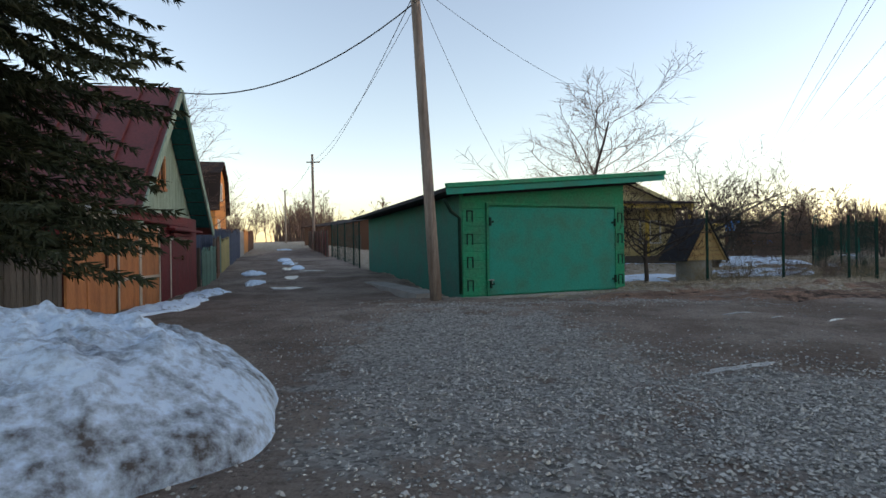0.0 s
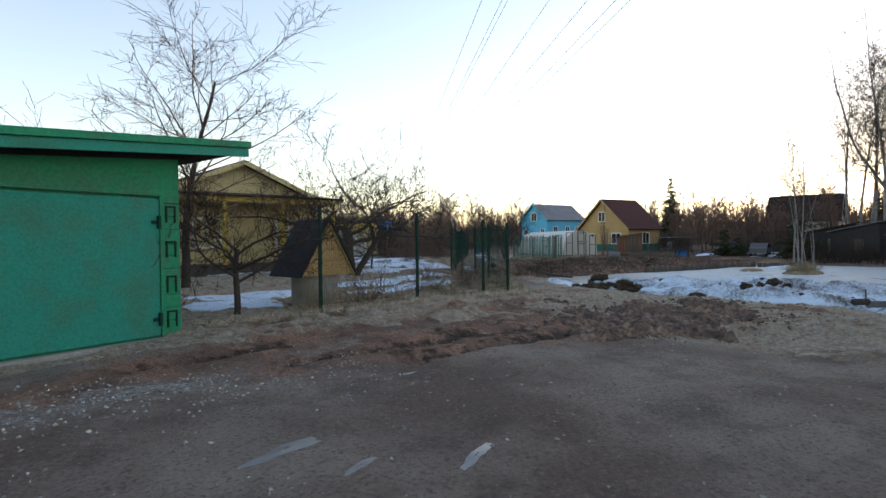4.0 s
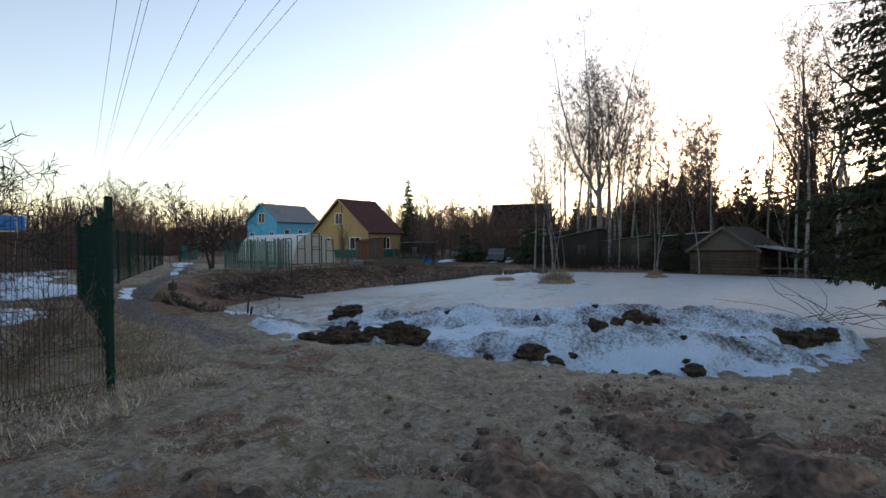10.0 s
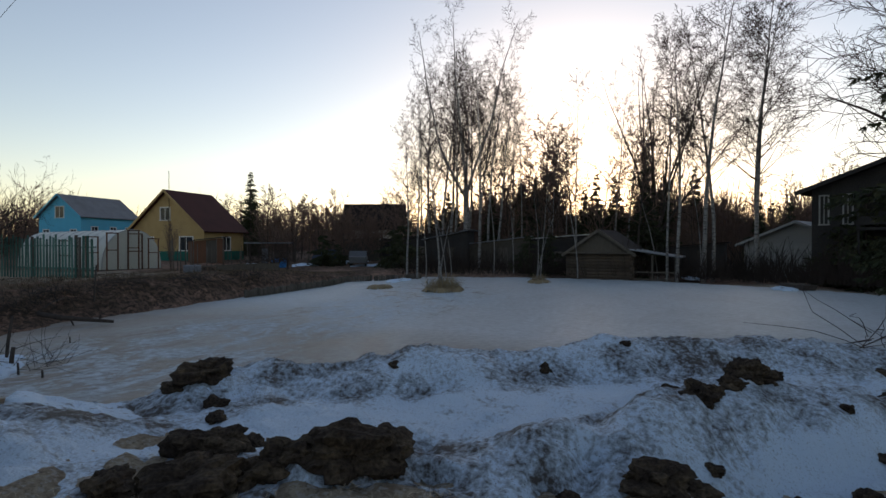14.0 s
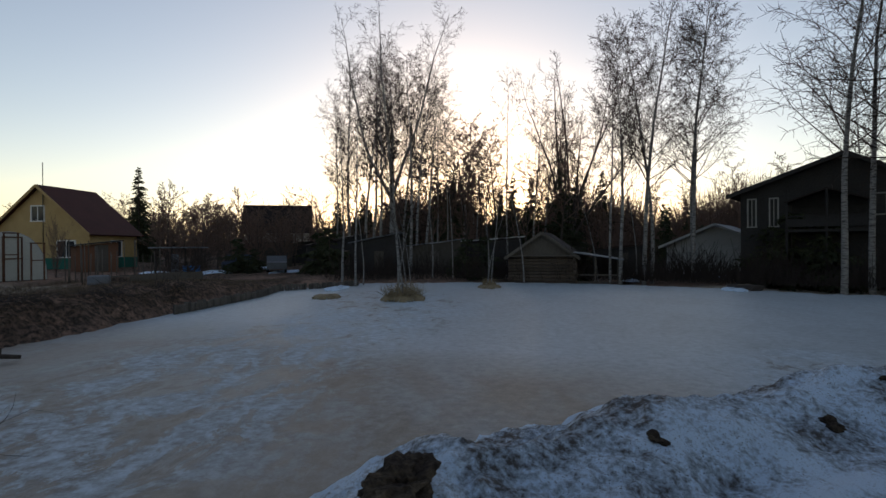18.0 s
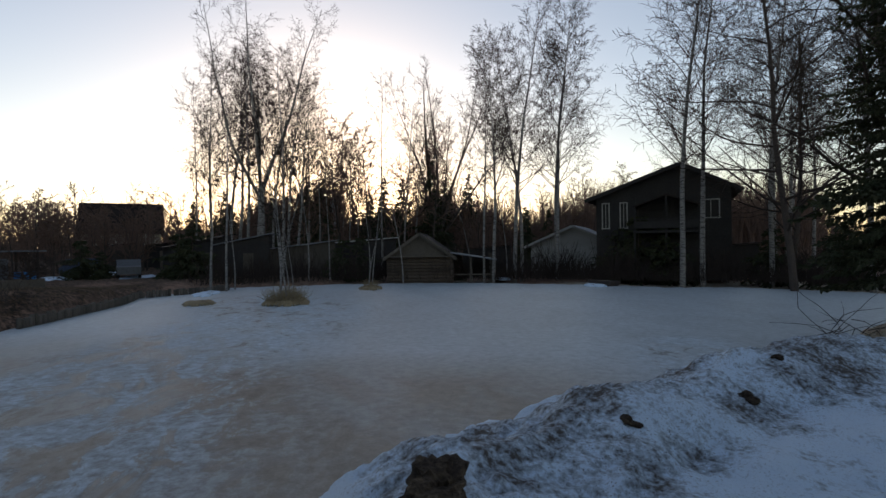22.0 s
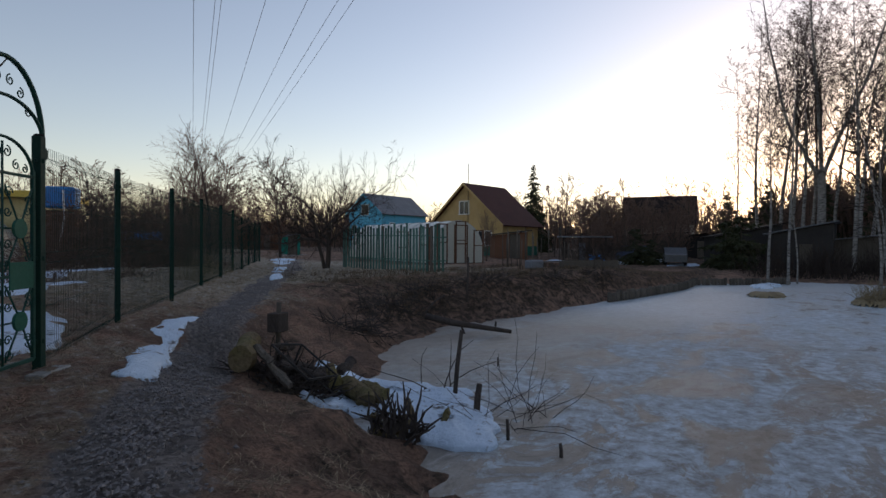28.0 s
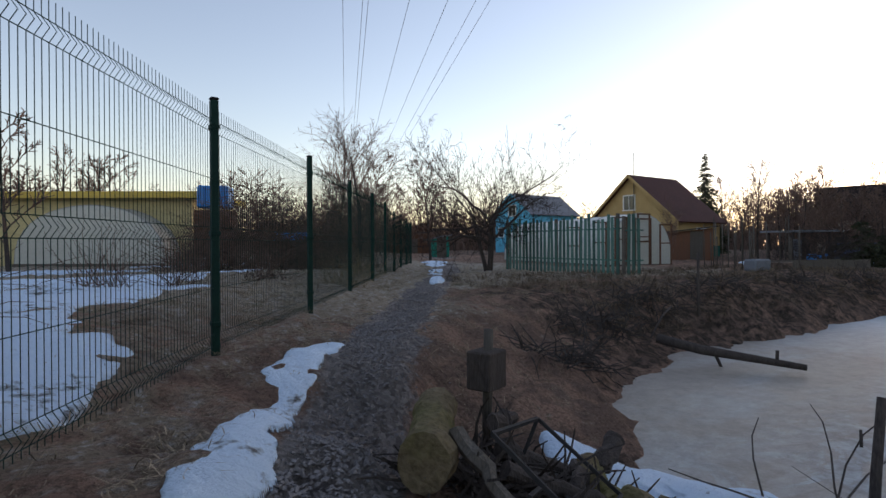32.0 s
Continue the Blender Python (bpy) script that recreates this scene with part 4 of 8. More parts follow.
def spruce(seed, height, base_r, density=1.0, low=0.04, blade=0.16, per=4, skirt=0.0, rich=2.0, thin=0.017):
    rng = random.Random(seed)
    root = thing("spruce_tree", Matrix(), "dark green spruce with drooping layered branches", "tree")
    v, f = [], []
    tube_data([Vector((0, 0, -0.2)), Vector((0, 0, height * 0.5)), Vector((0, 0, height))], [height * 0.016, height * 0.009, 0.01], 6, v, f, False)
    trunk = new("trunk", mesh_of("trunk", v, f, M["bark_dark"], True))
    cv, cf = [], []
    levels = int(height * 4.0 * density)
    for i in range(levels):
        k = low + (1 - low) * (i + rng.random() * 0.6) / levels
        z = k * height
        reach = base_r * (1 - k) ** 0.85 * rng.uniform(0.75, 1.15) * (min(1.0, 0.4 + 0.6 * k / skirt) if skirt else 1) + 0.12
        if k > rich and rng.random() < 0.65:
            continue
        for j in range(max(4, int(9 * (1 - k * 0.4)))):
            a = rng.uniform(0, 6.28)
            z = (k + rng.uniform(-0.6, 0.6) * (1 - low) / levels) * height
            L = reach * rng.uniform(0.7, 1.1)
            dirv = Vector((math.cos(a), math.sin(a), 0))
            side = Vector((-dirv.y, dirv.x, 0))
            n = max(4, int(L * 8 * density))
            droop = rng.uniform(0.1, 0.6)
            for s in range(n):
                q = (s + rng.random()) / n
                p = dirv * (L * q) + Vector((0, 0, z - droop * L * q + 0.3 * droop * L * q * q))
                for _ in range(per):
                    wl = blade * (1.35 - 0.6 * q) * rng.uniform(0.5, 1.4) * (0.6 + L * 0.35)
                    t = (dirv * rng.uniform(0.2, 1.0) + side * rng.uniform(-1.0, 1.0) + Vector((0, 0, rng.uniform(-1.1, 0.2)))).normalized() * wl
                    wv = t.cross(Vector((rng.uniform(-1, 1), rng.uniform(-1, 1), rng.uniform(-0.3, 1)))).normalized() * thin * (1 + L * 0.25) * (blade / 0.13) ** 0.7
                    b = len(cv)
                    cv.extend((p - wv * 0.6, p + wv * 0.6, p + t * 0.6 + wv, p + t, p + t * 0.6 - wv))
                    cf.append((b, b + 1, b + 2, b + 3, b + 4))
    crown = new("crown", mesh_of("crown", cv, cf, M["needles"]))
    trunk.parent = crown.parent = root
    return root


spruces = [lambda s=s, h=h, r=r: spruce(s, h, r, 0.62, blade=0.42) for s, h, r in ((11, 12, 3.1), (12, 13, 2.9))]
plant(spruces, [(0, 90.6, 9.6, 1.0, 0), (1, 91, 11.9, 0.95, 90), (0, 96.4, 13.4, 0.9, 40), (1, 92.7, 20, 0.9, 10), (0, 93, 22, 0.95, 220), (1, 88, 6, 1.1, 60), (0, 95, 3, 1.0, 100), (1, 100, -2, 1.1, 15),
                (0, 97, 27, 0.8, 20), (1, 80.5, 57.2, 0.88, 0), (0, 82, 58.0, 0.75, 60), (0, 90, 32, 0.8, 0)], "distant spruces")
near_spruce = spruce(21, 13, 2.6, 1.5, 0.12, 0.14, 6, 0.2, 2.0, 0.015)
near_spruce.matrix_basis = pose(25.3, 6.7, land_at(25.3, 6.7), 0, 0, 30)
yard_spruce = spruce(22, 12, 3.1, 1.9, 0.10, 0.12, 10, 0.30, 0.42, 0.008)
yard_spruce.matrix_basis = pose(-6.75, 3.1, land_at(-6.75, 3.1), 0, 0, 30)

def thuja():
    """A dense round evergreen bush."""
    o = spruce(24, 3.2, 2.1, 0.8, 0.03, 0.34)
    o.name = "evergreen_bush"
    return tagged(o, "dense dark evergreen bush in a garden", "bush", "evergreen bushes")


made = thuja()
for x, y, s, t in ((59.6, 36.3, 0.95, 0), (61.2, 35.6, 0.7, 50), (53.2, -3.2, 1.7, 20), (51.6, -4.6, 1.5, 130), (54.6, -2.4, 1.4, 220), (61.0, 29.2, 1.3, 80), (62.4, 30.5, 1.2, 10), (47.5, -9.5, 1.3, 0), (44, -11, 1.4, 60), (58.5, 9.6, 0.9, 30), (60.5, 18.0, 1.1, 70), (63, 16.5, 1.2, 170)):
    put(made, x, y, t, s)
drop(made)

APPLE_LABEL = "gnarled leafless apple tree in a garden"
apple_a = bare_tree("apple_tree", APPLE_LABEL, "tree", APPLE, 31, 1.9, 0.17, M["bark_dark"], M["twig"], 0.1, (0.55, -0.2, 1))
apple_a.matrix_basis = pose(11.3, 24.0, land_at(11.3, 24.0), 0, 0, 20) @ Matrix.Diagonal((1.2, 1.2, 1.15, 1))
put(apple_a, 31.9, 39.3, 120, 0.98, None, 0.56)
put(apple_a, 48.5, 34.5, 20, 0.5)
apple_b = bare_tree("apple_tree", "leafless apple tree with a bent trunk beside the garage", "tree", APPLE, 36, 1.7, 0.1, M["bark_dark"], M["twig"], 0.05)
apple_b.matrix_basis = pose(4.5, 14.3, land_at(4.5, 14.3)) @ Matrix.Diagonal((0.7, 0.7, 0.86, 1))
put(apple_b, 13.6, 27.0, 200, 0.7)
bush = bare_tree("bare_tree", "bushy leafless tree with many upright branches", "tree", dict(BUSHY, angle=(50, 44, 38), ratio=(0.54, 0.47, 0.5), short=(0.3, 0.4, 0.3), thin=(0.42, 0.42, 0.5)), 33, 8.5, 0.13, M["bark_dark"], M["twig_red"])
bush.matrix_basis = pose(4.6, 21.5, land_at(4.6, 21.5), 0, 0, 70) @ Matrix.Diagonal((1.1, 1.1, 0.76, 1))
for x, y, s, r in ((-14.5, 24, 1.0, 20), (-20, 34, 0.8, 130), (27.2, 40.2, 0.6, 200), (-24, 52, 0.9, 250), (-27, 62, 0.9, 10), (-16, 62, 0.8, 300)):
    put(bush, x, y, r, s)


# ---- the green garage ----
def frame_at(a, b, z):
    """A pose at a whose x axis runs to b on the level."""
    d = Vector((b[0] - a[0], b[1] - a[1], 0)).normalized()
    return Matrix(((d.x, -d.y, 0, a[0]), (d.y, d.x, 0, a[1]), (0, 0, 1, z), (0, 0, 0, 1)))


def prism(bm, pts, a, b, axis="y"):
    """Pulls an outline in x and z from y = a to y = b."""
    lo = [bm.verts.new((x, a, z)) for x, z in pts]
    hi = [bm.verts.new((x, b, z)) for x, z in pts]
    k = len(pts)
    bm.faces.new(lo)
    bm.faces.new(hi[::-1])
    for i in range(k):
        bm.faces.new((lo[i], hi[i], hi[(i + 1) % k], lo[(i + 1) % k]))
    bmesh.ops.recalc_face_normals(bm, faces=bm.faces)
    return bm


def garage():
    L, R, B = Vector((-1.25, 10.52)), Vector((3.24, 12.48)), Vector((-4.75, 21.1))
    W = (R - L).length
    g = thing("garage", frame_at(L, R, -0.24), "green painted garage with a wide metal door and sloping flat roof", "garage")
    inv = g.matrix_basis.inverted()
    back = inv @ Vector((B.x, B.y, -0.24))
    bx, by = back.x, back.y
    hl, hr = 2.50, 2.92
    # walls: front, street side, right side, back
    part("front_wall", prism(bmesh.new(), [(0, 0), (W, 0), (W, hr), (0, hl)], 0.0, 0.12), M["green_paint"], g)
    bm = bmesh.new()

    def slab(p, q, z0, z1, t):
        d = Vector((q[0] - p[0], q[1] - p[1], 0)).normalized()
        nrm = Vector((-d.y, d.x, 0)) * t
        c = [Vector((p[0], p[1], 0)), Vector((q[0], q[1], 0)), Vector((q[0], q[1], 0)) + nrm, Vector((p[0], p[1], 0)) + nrm]
        lo = [bm.verts.new((v.x, v.y, -0.2)) for v in c]
        hi = [bm.verts.new((v.x, v.y, z)) for v, z in zip(c, (z0, z1, z1, z0))]
        bm.faces.new(lo[::-1])
        bm.faces.new(hi)
        for i in range(4):
            bm.faces.new((lo[i], lo[(i + 1) % 4], hi[(i + 1) % 4], hi[i]))

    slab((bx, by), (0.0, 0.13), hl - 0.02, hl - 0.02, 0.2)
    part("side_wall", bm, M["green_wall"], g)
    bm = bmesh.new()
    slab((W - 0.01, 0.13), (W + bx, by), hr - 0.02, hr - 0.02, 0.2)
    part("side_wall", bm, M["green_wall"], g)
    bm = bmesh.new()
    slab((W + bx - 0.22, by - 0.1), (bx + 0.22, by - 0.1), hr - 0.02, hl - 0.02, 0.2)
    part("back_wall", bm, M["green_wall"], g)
    # roof slab with overhang and fascia boards
    sl = (hr - hl) / W

    def rz(x):
        return hl + sl * x
    bm = bmesh.new()
    ol, orr, of = 0.62, 0.95, 0.5
    cs = [(-ol, -of), (W + orr, -of), (W + bx + orr, by + 0.3), (bx - ol, by + 0.3)]
    lo = [bm.verts.new((x, y, rz(x if k < 2 else x - bx) + 0.02)) for k, (x, y) in enumerate(cs)]
    hi = [bm.verts.new((v.co.x, v.co.y, v.co.z + 0.09)) for v in lo]
    bm.faces.new(lo[::-1])
    bm.faces.new(hi)
    for i in range(4):
        bm.faces.new((lo[i], lo[(i + 1) % 4], hi[(i + 1) % 4], hi[i]))
    part("roof", bm, M["roof_felt"], g, "black felt roof")
    th = math.atan(sl)
    ln = (W + ol + orr) / math.cos(th)
    mid = (W + orr - ol) / 2
    part("fascia", boxes(((mid, -of - 0.018, rz(mid) + 0.015), (ln, 0.03, 0.145), Matrix.Rotation(-th, 4, "Y")), bevel=0.006), M["green_board"], g)
    part("fascia", boxes(((mid, -of - 0.035, rz(mid) + 0.145), (ln + 0.04, 0.08, 0.105), Matrix.Rotation(-th, 4, "Y")), bevel=0.006), M["green_paint"], g, "dark green drip edge")
    part("rafter", boxes(((mid, -0.1, rz(mid) - 0.04), (W + 0.3, 0.08, 0.1), Matrix.Rotation(-th, 4, "Y"))), M["roof_felt"], g)
    # door: leaf, frame, wicket line, hinges, latch
    d0, d1, dh = 0.70, W - 0.36, 2.12
    door = part("door", boxes((((d0 + d1) / 2, -0.03, dh / 2 + 0.06), (d1 - d0, 0.05, dh), None), bevel=0.012), M["green_board"], g, "wide flat green steel door leaf")
    for x in (d0 - 0.035, d1 + 0.035):
        part("door_frame", boxes(((x, -0.045, dh / 2 + 0.06), (0.06, 0.05, dh + 0.1)), bevel=0.006), M["green_paint"], g)
    part("door_frame", boxes((((d0 + d1) / 2, -0.045, dh + 0.13), (d1 - d0 + 0.13, 0.05, 0.06)), bevel=0.006), M["green_paint"], g)
    for x in (d0 + 0.02, d1 - 0.02):
        for z in (0.32, 1.82):
            part("hinge", boxes(((x, -0.085, z), (0.045, 0.06, 0.2)), ((x + (0.05 if x < 2 else -0.05), -0.07, z), (0.12, 0.015, 0.05)), bevel=0.004), M["dark_green"], g)
    # square steel staples on the posts at both sides
    for x in (0.2, W - 0.16):
        for k in range(4):
            z = 0.30 + k * 0.55
            part("staple", boxes(((x - 0.07, -0.02, z), (0.025, 0.05, 0.26)), ((x + 0.07, -0.02, z), (0.025, 0.05, 0.26)), ((x, -0.02, z + 0.12), (0.16, 0.05, 0.025)), bevel=0.004), M["dark_green"], g)
        for k in range(11):
            bw = 0.62 if x < 1 else 0.3
            part("board", boxes(((0.32 if x < 1 else W - 0.16, -0.012, 0.17 + k * 0.205), (bw, 0.02, 0.192)), bevel=0.006), M["green_paint"], g)
    part("latch", boxes(((d0 + 0.03, -0.09, 0.38), (0.05, 0.04, 0.12)), ((d0 + 0.03, -0.09, 0.42), (0.16, 0.02, 0.03)), bevel=0.004), M["galvanised"], g, "small pale metal latch")
    # rain pipe at the street corner, and plinth
    rod("drain_pipe", [(-0.55, -0.25, 2.32), (-0.32, -0.1, 2.05), (-0.09, -0.07, 1.9), (-0.08, -0.07, 0.12)], 0.045, M["dark_green"], g, 8, "dark rain pipe")
    part("plinth", boxes(((W / 2, 0.0, -0.05), (W + 0.1, 0.3, 0.16)), bevel=0.01), M["concrete"], g, "low concrete plinth")
    bm = bmesh.new()
    slab((bx - 0.75, by), (-0.5, 0.1), 0.16, 0.16, -0.62)
    part("apron", bm, M["concrete"], g, "concrete strip along the wall")
    # pieces of the boarded front gable
    for k in range(3):
        part("board", boxes(((W / 2, -0.012 - 0.004 * k, 2.28 + 0.13 * k + sl * W / 2 * (k > 0)), (W - 0.1 - 0.3 * k, 0.012, 0.115), Matrix.Rotation(-th if k else 0, 4, "Y"))), M["green_paint"], g)
    return g


garage()


# ---- utility poles and wires ----
def pole(x, y, h, lean, r, arm=True, label="weathered round wooden utility pole"):
    z = land_at(x, y)
    top = (lean[0] * h, lean[1] * h, h)
    p = thing("utility_pole", pose(x, y, z), label, "utility pole")
    pts = [Vector((lean[0] * h * k, lean[1] * h * k, -0.3 + (h + 0.3) * k)) for k in (0, 0.25, 0.5, 0.75, 1)]
    rod("shaft", pts, [r * 1.1, r, r * 0.93, r * 0.86, r * 0.78], M["pole_wood"], p, 14)
    return p, Vector((x + top[0], y + top[1], z + h))


P1, P1_TOP = pole(-1.86, 9.95, 9.0, (-0.055, 0.0), 0.125)
part("collar", boxes(((-0.055 * 7.1, -0.02, 7.1), (0.30, 0.30, 0.07)), bevel=0.02), M["galvanised"], P1, "steel strap round the pole")
rod("lamp_arm", [(-0.36, -0.05, 6.6), (-0.5, -0.25, 7.0), (-0.75, -0.6, 7.25)], 0.03, M["galvanised"], P1, 8, "bent steel lamp arm")
lh = part("lamp_head", boxes(((-0.95, -0.85, 7.27), (0.28, 0.5, 0.14), Matrix.Rotation(-0.7, 4, "Z")), bevel=0.05), M["galvanised"], P1, "grey street lamp head")
P2, P2_TOP = pole(-12.83, 47.2, 8.6, (-0.01, 0), 0.13)
part("crossarm", boxes(((0, 0, 7.9), (1.2, 0.1, 0.1)), bevel=0.01), M["pole_wood"], P2)
P3, P3_TOP = pole(-24.8, 82, 8.0, (-0.01, 0), 0.13)


def wire(a, b, sag, r=0.012, label="thin black overhead wire"):
    a, b = Vector(a), Vector(b)
    pts = []
    for k in range(17):
        t = k / 16
        q = a.lerp(b, t)
        q.z -= sag * 4 * t * (1 - t)
        pts.append(q)
    v, f = [], []
    tube_data(pts, [r] * 17, 5, v, f)
    return tagged(new("overhead_wire", mesh_of("overhead_wire", v, f, M["cable"], True)), label, "wire", "overhead wires")


HANG = Vector((-1.86 - 0.055 * 6.7, 9.9, 6.5))
wire(HANG, (-8.85, 12.25, 5.25), 0.75, 0.016, "twisted black service cable to the red-roofed house")
wire(HANG + Vector((0, 0, 0.25)), P2_TOP + Vector((0.5, 0, -0.7)), 0.7, 0.010)
wire(HANG + Vector((0.1, 0, 0.1)), P2_TOP + Vector((-0.5, 0, -0.7)), 0.9, 0.007)
wire(P2_TOP + Vector((0, 0, -0.6)), P3_TOP, 0.8, 0.012)
wire(HANG + Vector((0.1, 0, 0.1)), (2.2, 24, 3.6), 0.5, 0.006)
wire(HANG + Vector((0, 0, 0.4)), (5.0, 20.3, 7.1), 0.3, 0.006)
# the power line that runs along the footpath
AZ = radians(63.1)
ALONG, ACROSS = Vector((math.cos(AZ), math.sin(AZ), 0)), Vector((math.sin(AZ), -math.cos(AZ), 0))
for off in (0.0, 0.078, 0.10, 0.26, 0.41, 0.52, 0.575):
    o = ACROSS * (5.56 + 13 * off)
    wire(o + ALONG * -45 + Vector((0, 0, 14.2)), o + ALONG * 130 + Vector((0, 0, 14.4)), 1.0, 0.013)


# ---- welded mesh fence ----
FOLDS = (0.12, 1.0, 1.88)


def panel_mesh(a, b, h=2.0, gap=0.05, r=0.0026):
    """A welded wire panel between two points of the ground: folded uprights and level wires."""
    a, b = Vector(a), Vector(b)
    n = max(2, int((b - a).length / gap))
    side = Vector((b.y - a.y, a.x - b.x, 0)).normalized() * 0.035
    prof = [(0.03, 0)]
    for fz in FOLDS:
        prof += [(fz - 0.05, 0), (fz, 1), (fz + 0.05, 0)]
    prof += [(h + 0.03, 0)]
    v, f = [], []
    for i in range(n + 1):
        p = a.lerp(b, i / n)
        tube_data([p + side * k + Vector((0, 0, z)) for z, k in prof], [r] * len(prof), 3, v, f, False)
    for z in [z for fz in FOLDS for z in (fz - 0.05, fz + 0.05)] + [0.55, 1.45]:
        tube_data([a + Vector((0, 0, z)), b + Vector((0, 0, z))], [r * 1.2] * 2, 3, v, f, False)
    return mesh_of("panel", v, f, M["dark_green"])


POST_MESH = {}


def fence_post(parent, x, y, z, h=2.1):
    if h not in POST_MESH:
        made = []
        for bm, mat in ((boxes(((0, 0, h / 2 - 0.15), (0.062, 0.062, h + 0.3)), bevel=0.006), "dark_green"), (boxes(((0, 0, h + 0.012), (0.068, 0.068, 0.024)), bevel=0.008), "rubber"),
                        (boxes(((0, 0, 0), (0.074, 0.085, 0.04)), bevel=0.005), "dark_green")):
            me = bpy.data.meshes.new("post")
            bm.to_mesh(me)
            bm.free()
            me.materials.append(M[mat])
            made.append(me)
        POST_MESH[h] = made
    tube, cap, clamp = POST_MESH[h]
    p = new("post", tube)
    p.location = (x, y, z)
    c = new("cap", cap)
    p.parent, c.parent = parent, p
    tagged(c, "black plastic cap")
    for q in (0.25, 1.0, h - 0.22):
        k = new("clamp", clamp)
        k.location, k.parent = (0, 0, q), p


def run_fence(pts, gap=0.05, label="dark green welded wire mesh fence on square steel posts", h=2.1):
    fence = thing("mesh_fence", Matrix(), label, "fence")
    for k, (x, y) in enumerate(pts):
        fence_post(fence, x, y, land_at(x, y), h)
        if k:
            q = pts[k - 1]
            ob = new("mesh_sheet", panel_mesh((*q, land_at(*q)), (x, y, land_at(x, y)), h - 0.1, gap, 0.0026 if gap < 0.08 else 0.004))
            ob.parent = fence
            tagged(ob, "folded wire mesh panel")
    return fence


run_fence([(5.9, 13.3), (8.75, 14.35), (11.55, 15.4), (12.75, 15.75)])
run_fence([(12.80, 15.84), (14.1, 18.45), (15.45, 21.1), (16.60, 23.7), (17.64, 26.14)])
run_fence([(18.38, 26.84), (19.93, 29.18), (21.79, 31.55), (23.62, 33.92), (25.4, 36.2)])
run_fence([(25.44, 36.25), (27.2, 38.6), (29.0, 41.0), (30.8, 43.4), (32.7, 45.9), (34.6, 48.4)], 0.12)
run_fence([(-5.35, 22.5), (-5.9, 24.4), (-6.8, 27.3), (-7.7, 30.2), (-8.6, 33.1)], 0.1)


# ---- houses ----
def window(parent, x, z, w, h, m, mat, bars=1, name="window"):
    """A framed window on the wall plane y = 0 of m (looking towards -y)."""
    fr = boxes(((x - w / 2, -0.03, z), (0.09, 0.08, h + 0.09)), ((x + w / 2, -0.03, z), (0.09, 0.08, h + 0.09)),
               ((x, -0.03, z + h / 2), (w + 0.09, 0.08, 0.09)), ((x, -0.04, z - h / 2), (w + 0.16, 0.11, 0.08)),
               *[((x - w / 2 + w * (k + 1) / (bars + 1), -0.025, z), (0.05, 0.05, h)) for k in range(bars)])
    fr.transform(m)
    wf = part(name, fr, mat, parent)
    gl = boxes(((x, -0.012, z), (w - 0.05, 0.012, h - 0.05)))
    gl.transform(m)
    part("pane", gl, M["glass"], wf, "dark window pane")
    return wf


def house(name, label, x, y, turn, w, l, eave, ridge, wall_m, roof_m, gable_m=None, over=0.45, z=None, windows=(), plinth=None, trim="white_paint"):
    """A gabled house. Local: the front gable lies at y = 0 looking to -y, w wide along x; the body runs l metres to +y."""
    z = land_at(x, y) if z is None else z
    h = thing(name, pose(x, y, z, 0, 0, turn), label, "house")
    bm = boxes(((0, l / 2, eave / 2 - 0.3), (w, l, eave + 0.6)))
    part("wall", bm, wall_m, h)
    g = bmesh.new()
    prism(g, [(-w / 2, eave), (w / 2, eave), (0, ridge)], 0.003, l - 0.003)
    part("gable", g, gable_m or wall_m, h)
    rise, run = ridge - eave, w / 2
    th = math.atan2(rise, run)
    ln = math.hypot(rise, run) + over
    for sg in (-1, 1):
        bm = bmesh.new()
        cx = sg * (run / 2 + over / 2 * math.cos(th))
        cz = eave + rise / 2 - over / 2 * math.sin(th) + 0.09
        box(bm, (cx, l / 2, cz), (ln + 0.06, l + over * 2, 0.1), Matrix.Rotation(sg * th, 4, "Y"))
        part("roof", bm, roof_m, h)
        b2 = bmesh.new()
        box(b2, (cx, -over - 0.02, cz - 0.04), (ln, 0.04, 0.2), Matrix.Rotation(sg * th, 4, "Y"))
        part("bargeboard", b2, gable_m or wall_m, h)
    if plinth:
        part("plinth", boxes(((0, l / 2, plinth[0] / 2 - 0.3), (w + 0.04, l + 0.04, plinth[0] + 0.6))), plinth[1], h)
    for side, wx, wz, ww, wh in windows:
        m = Matrix() if side == "front" else (Matrix.Translation((w / 2, 0, 0)) @ Matrix.Rotation(math.pi / 2, 4, "Z") if side == "right" else Matrix.Translation((-w / 2, l, 0)) @ Matrix.Rotation(-math.pi / 2, 4, "Z"))
        window(h, wx, wz, ww, wh, m, M[trim])
    return h


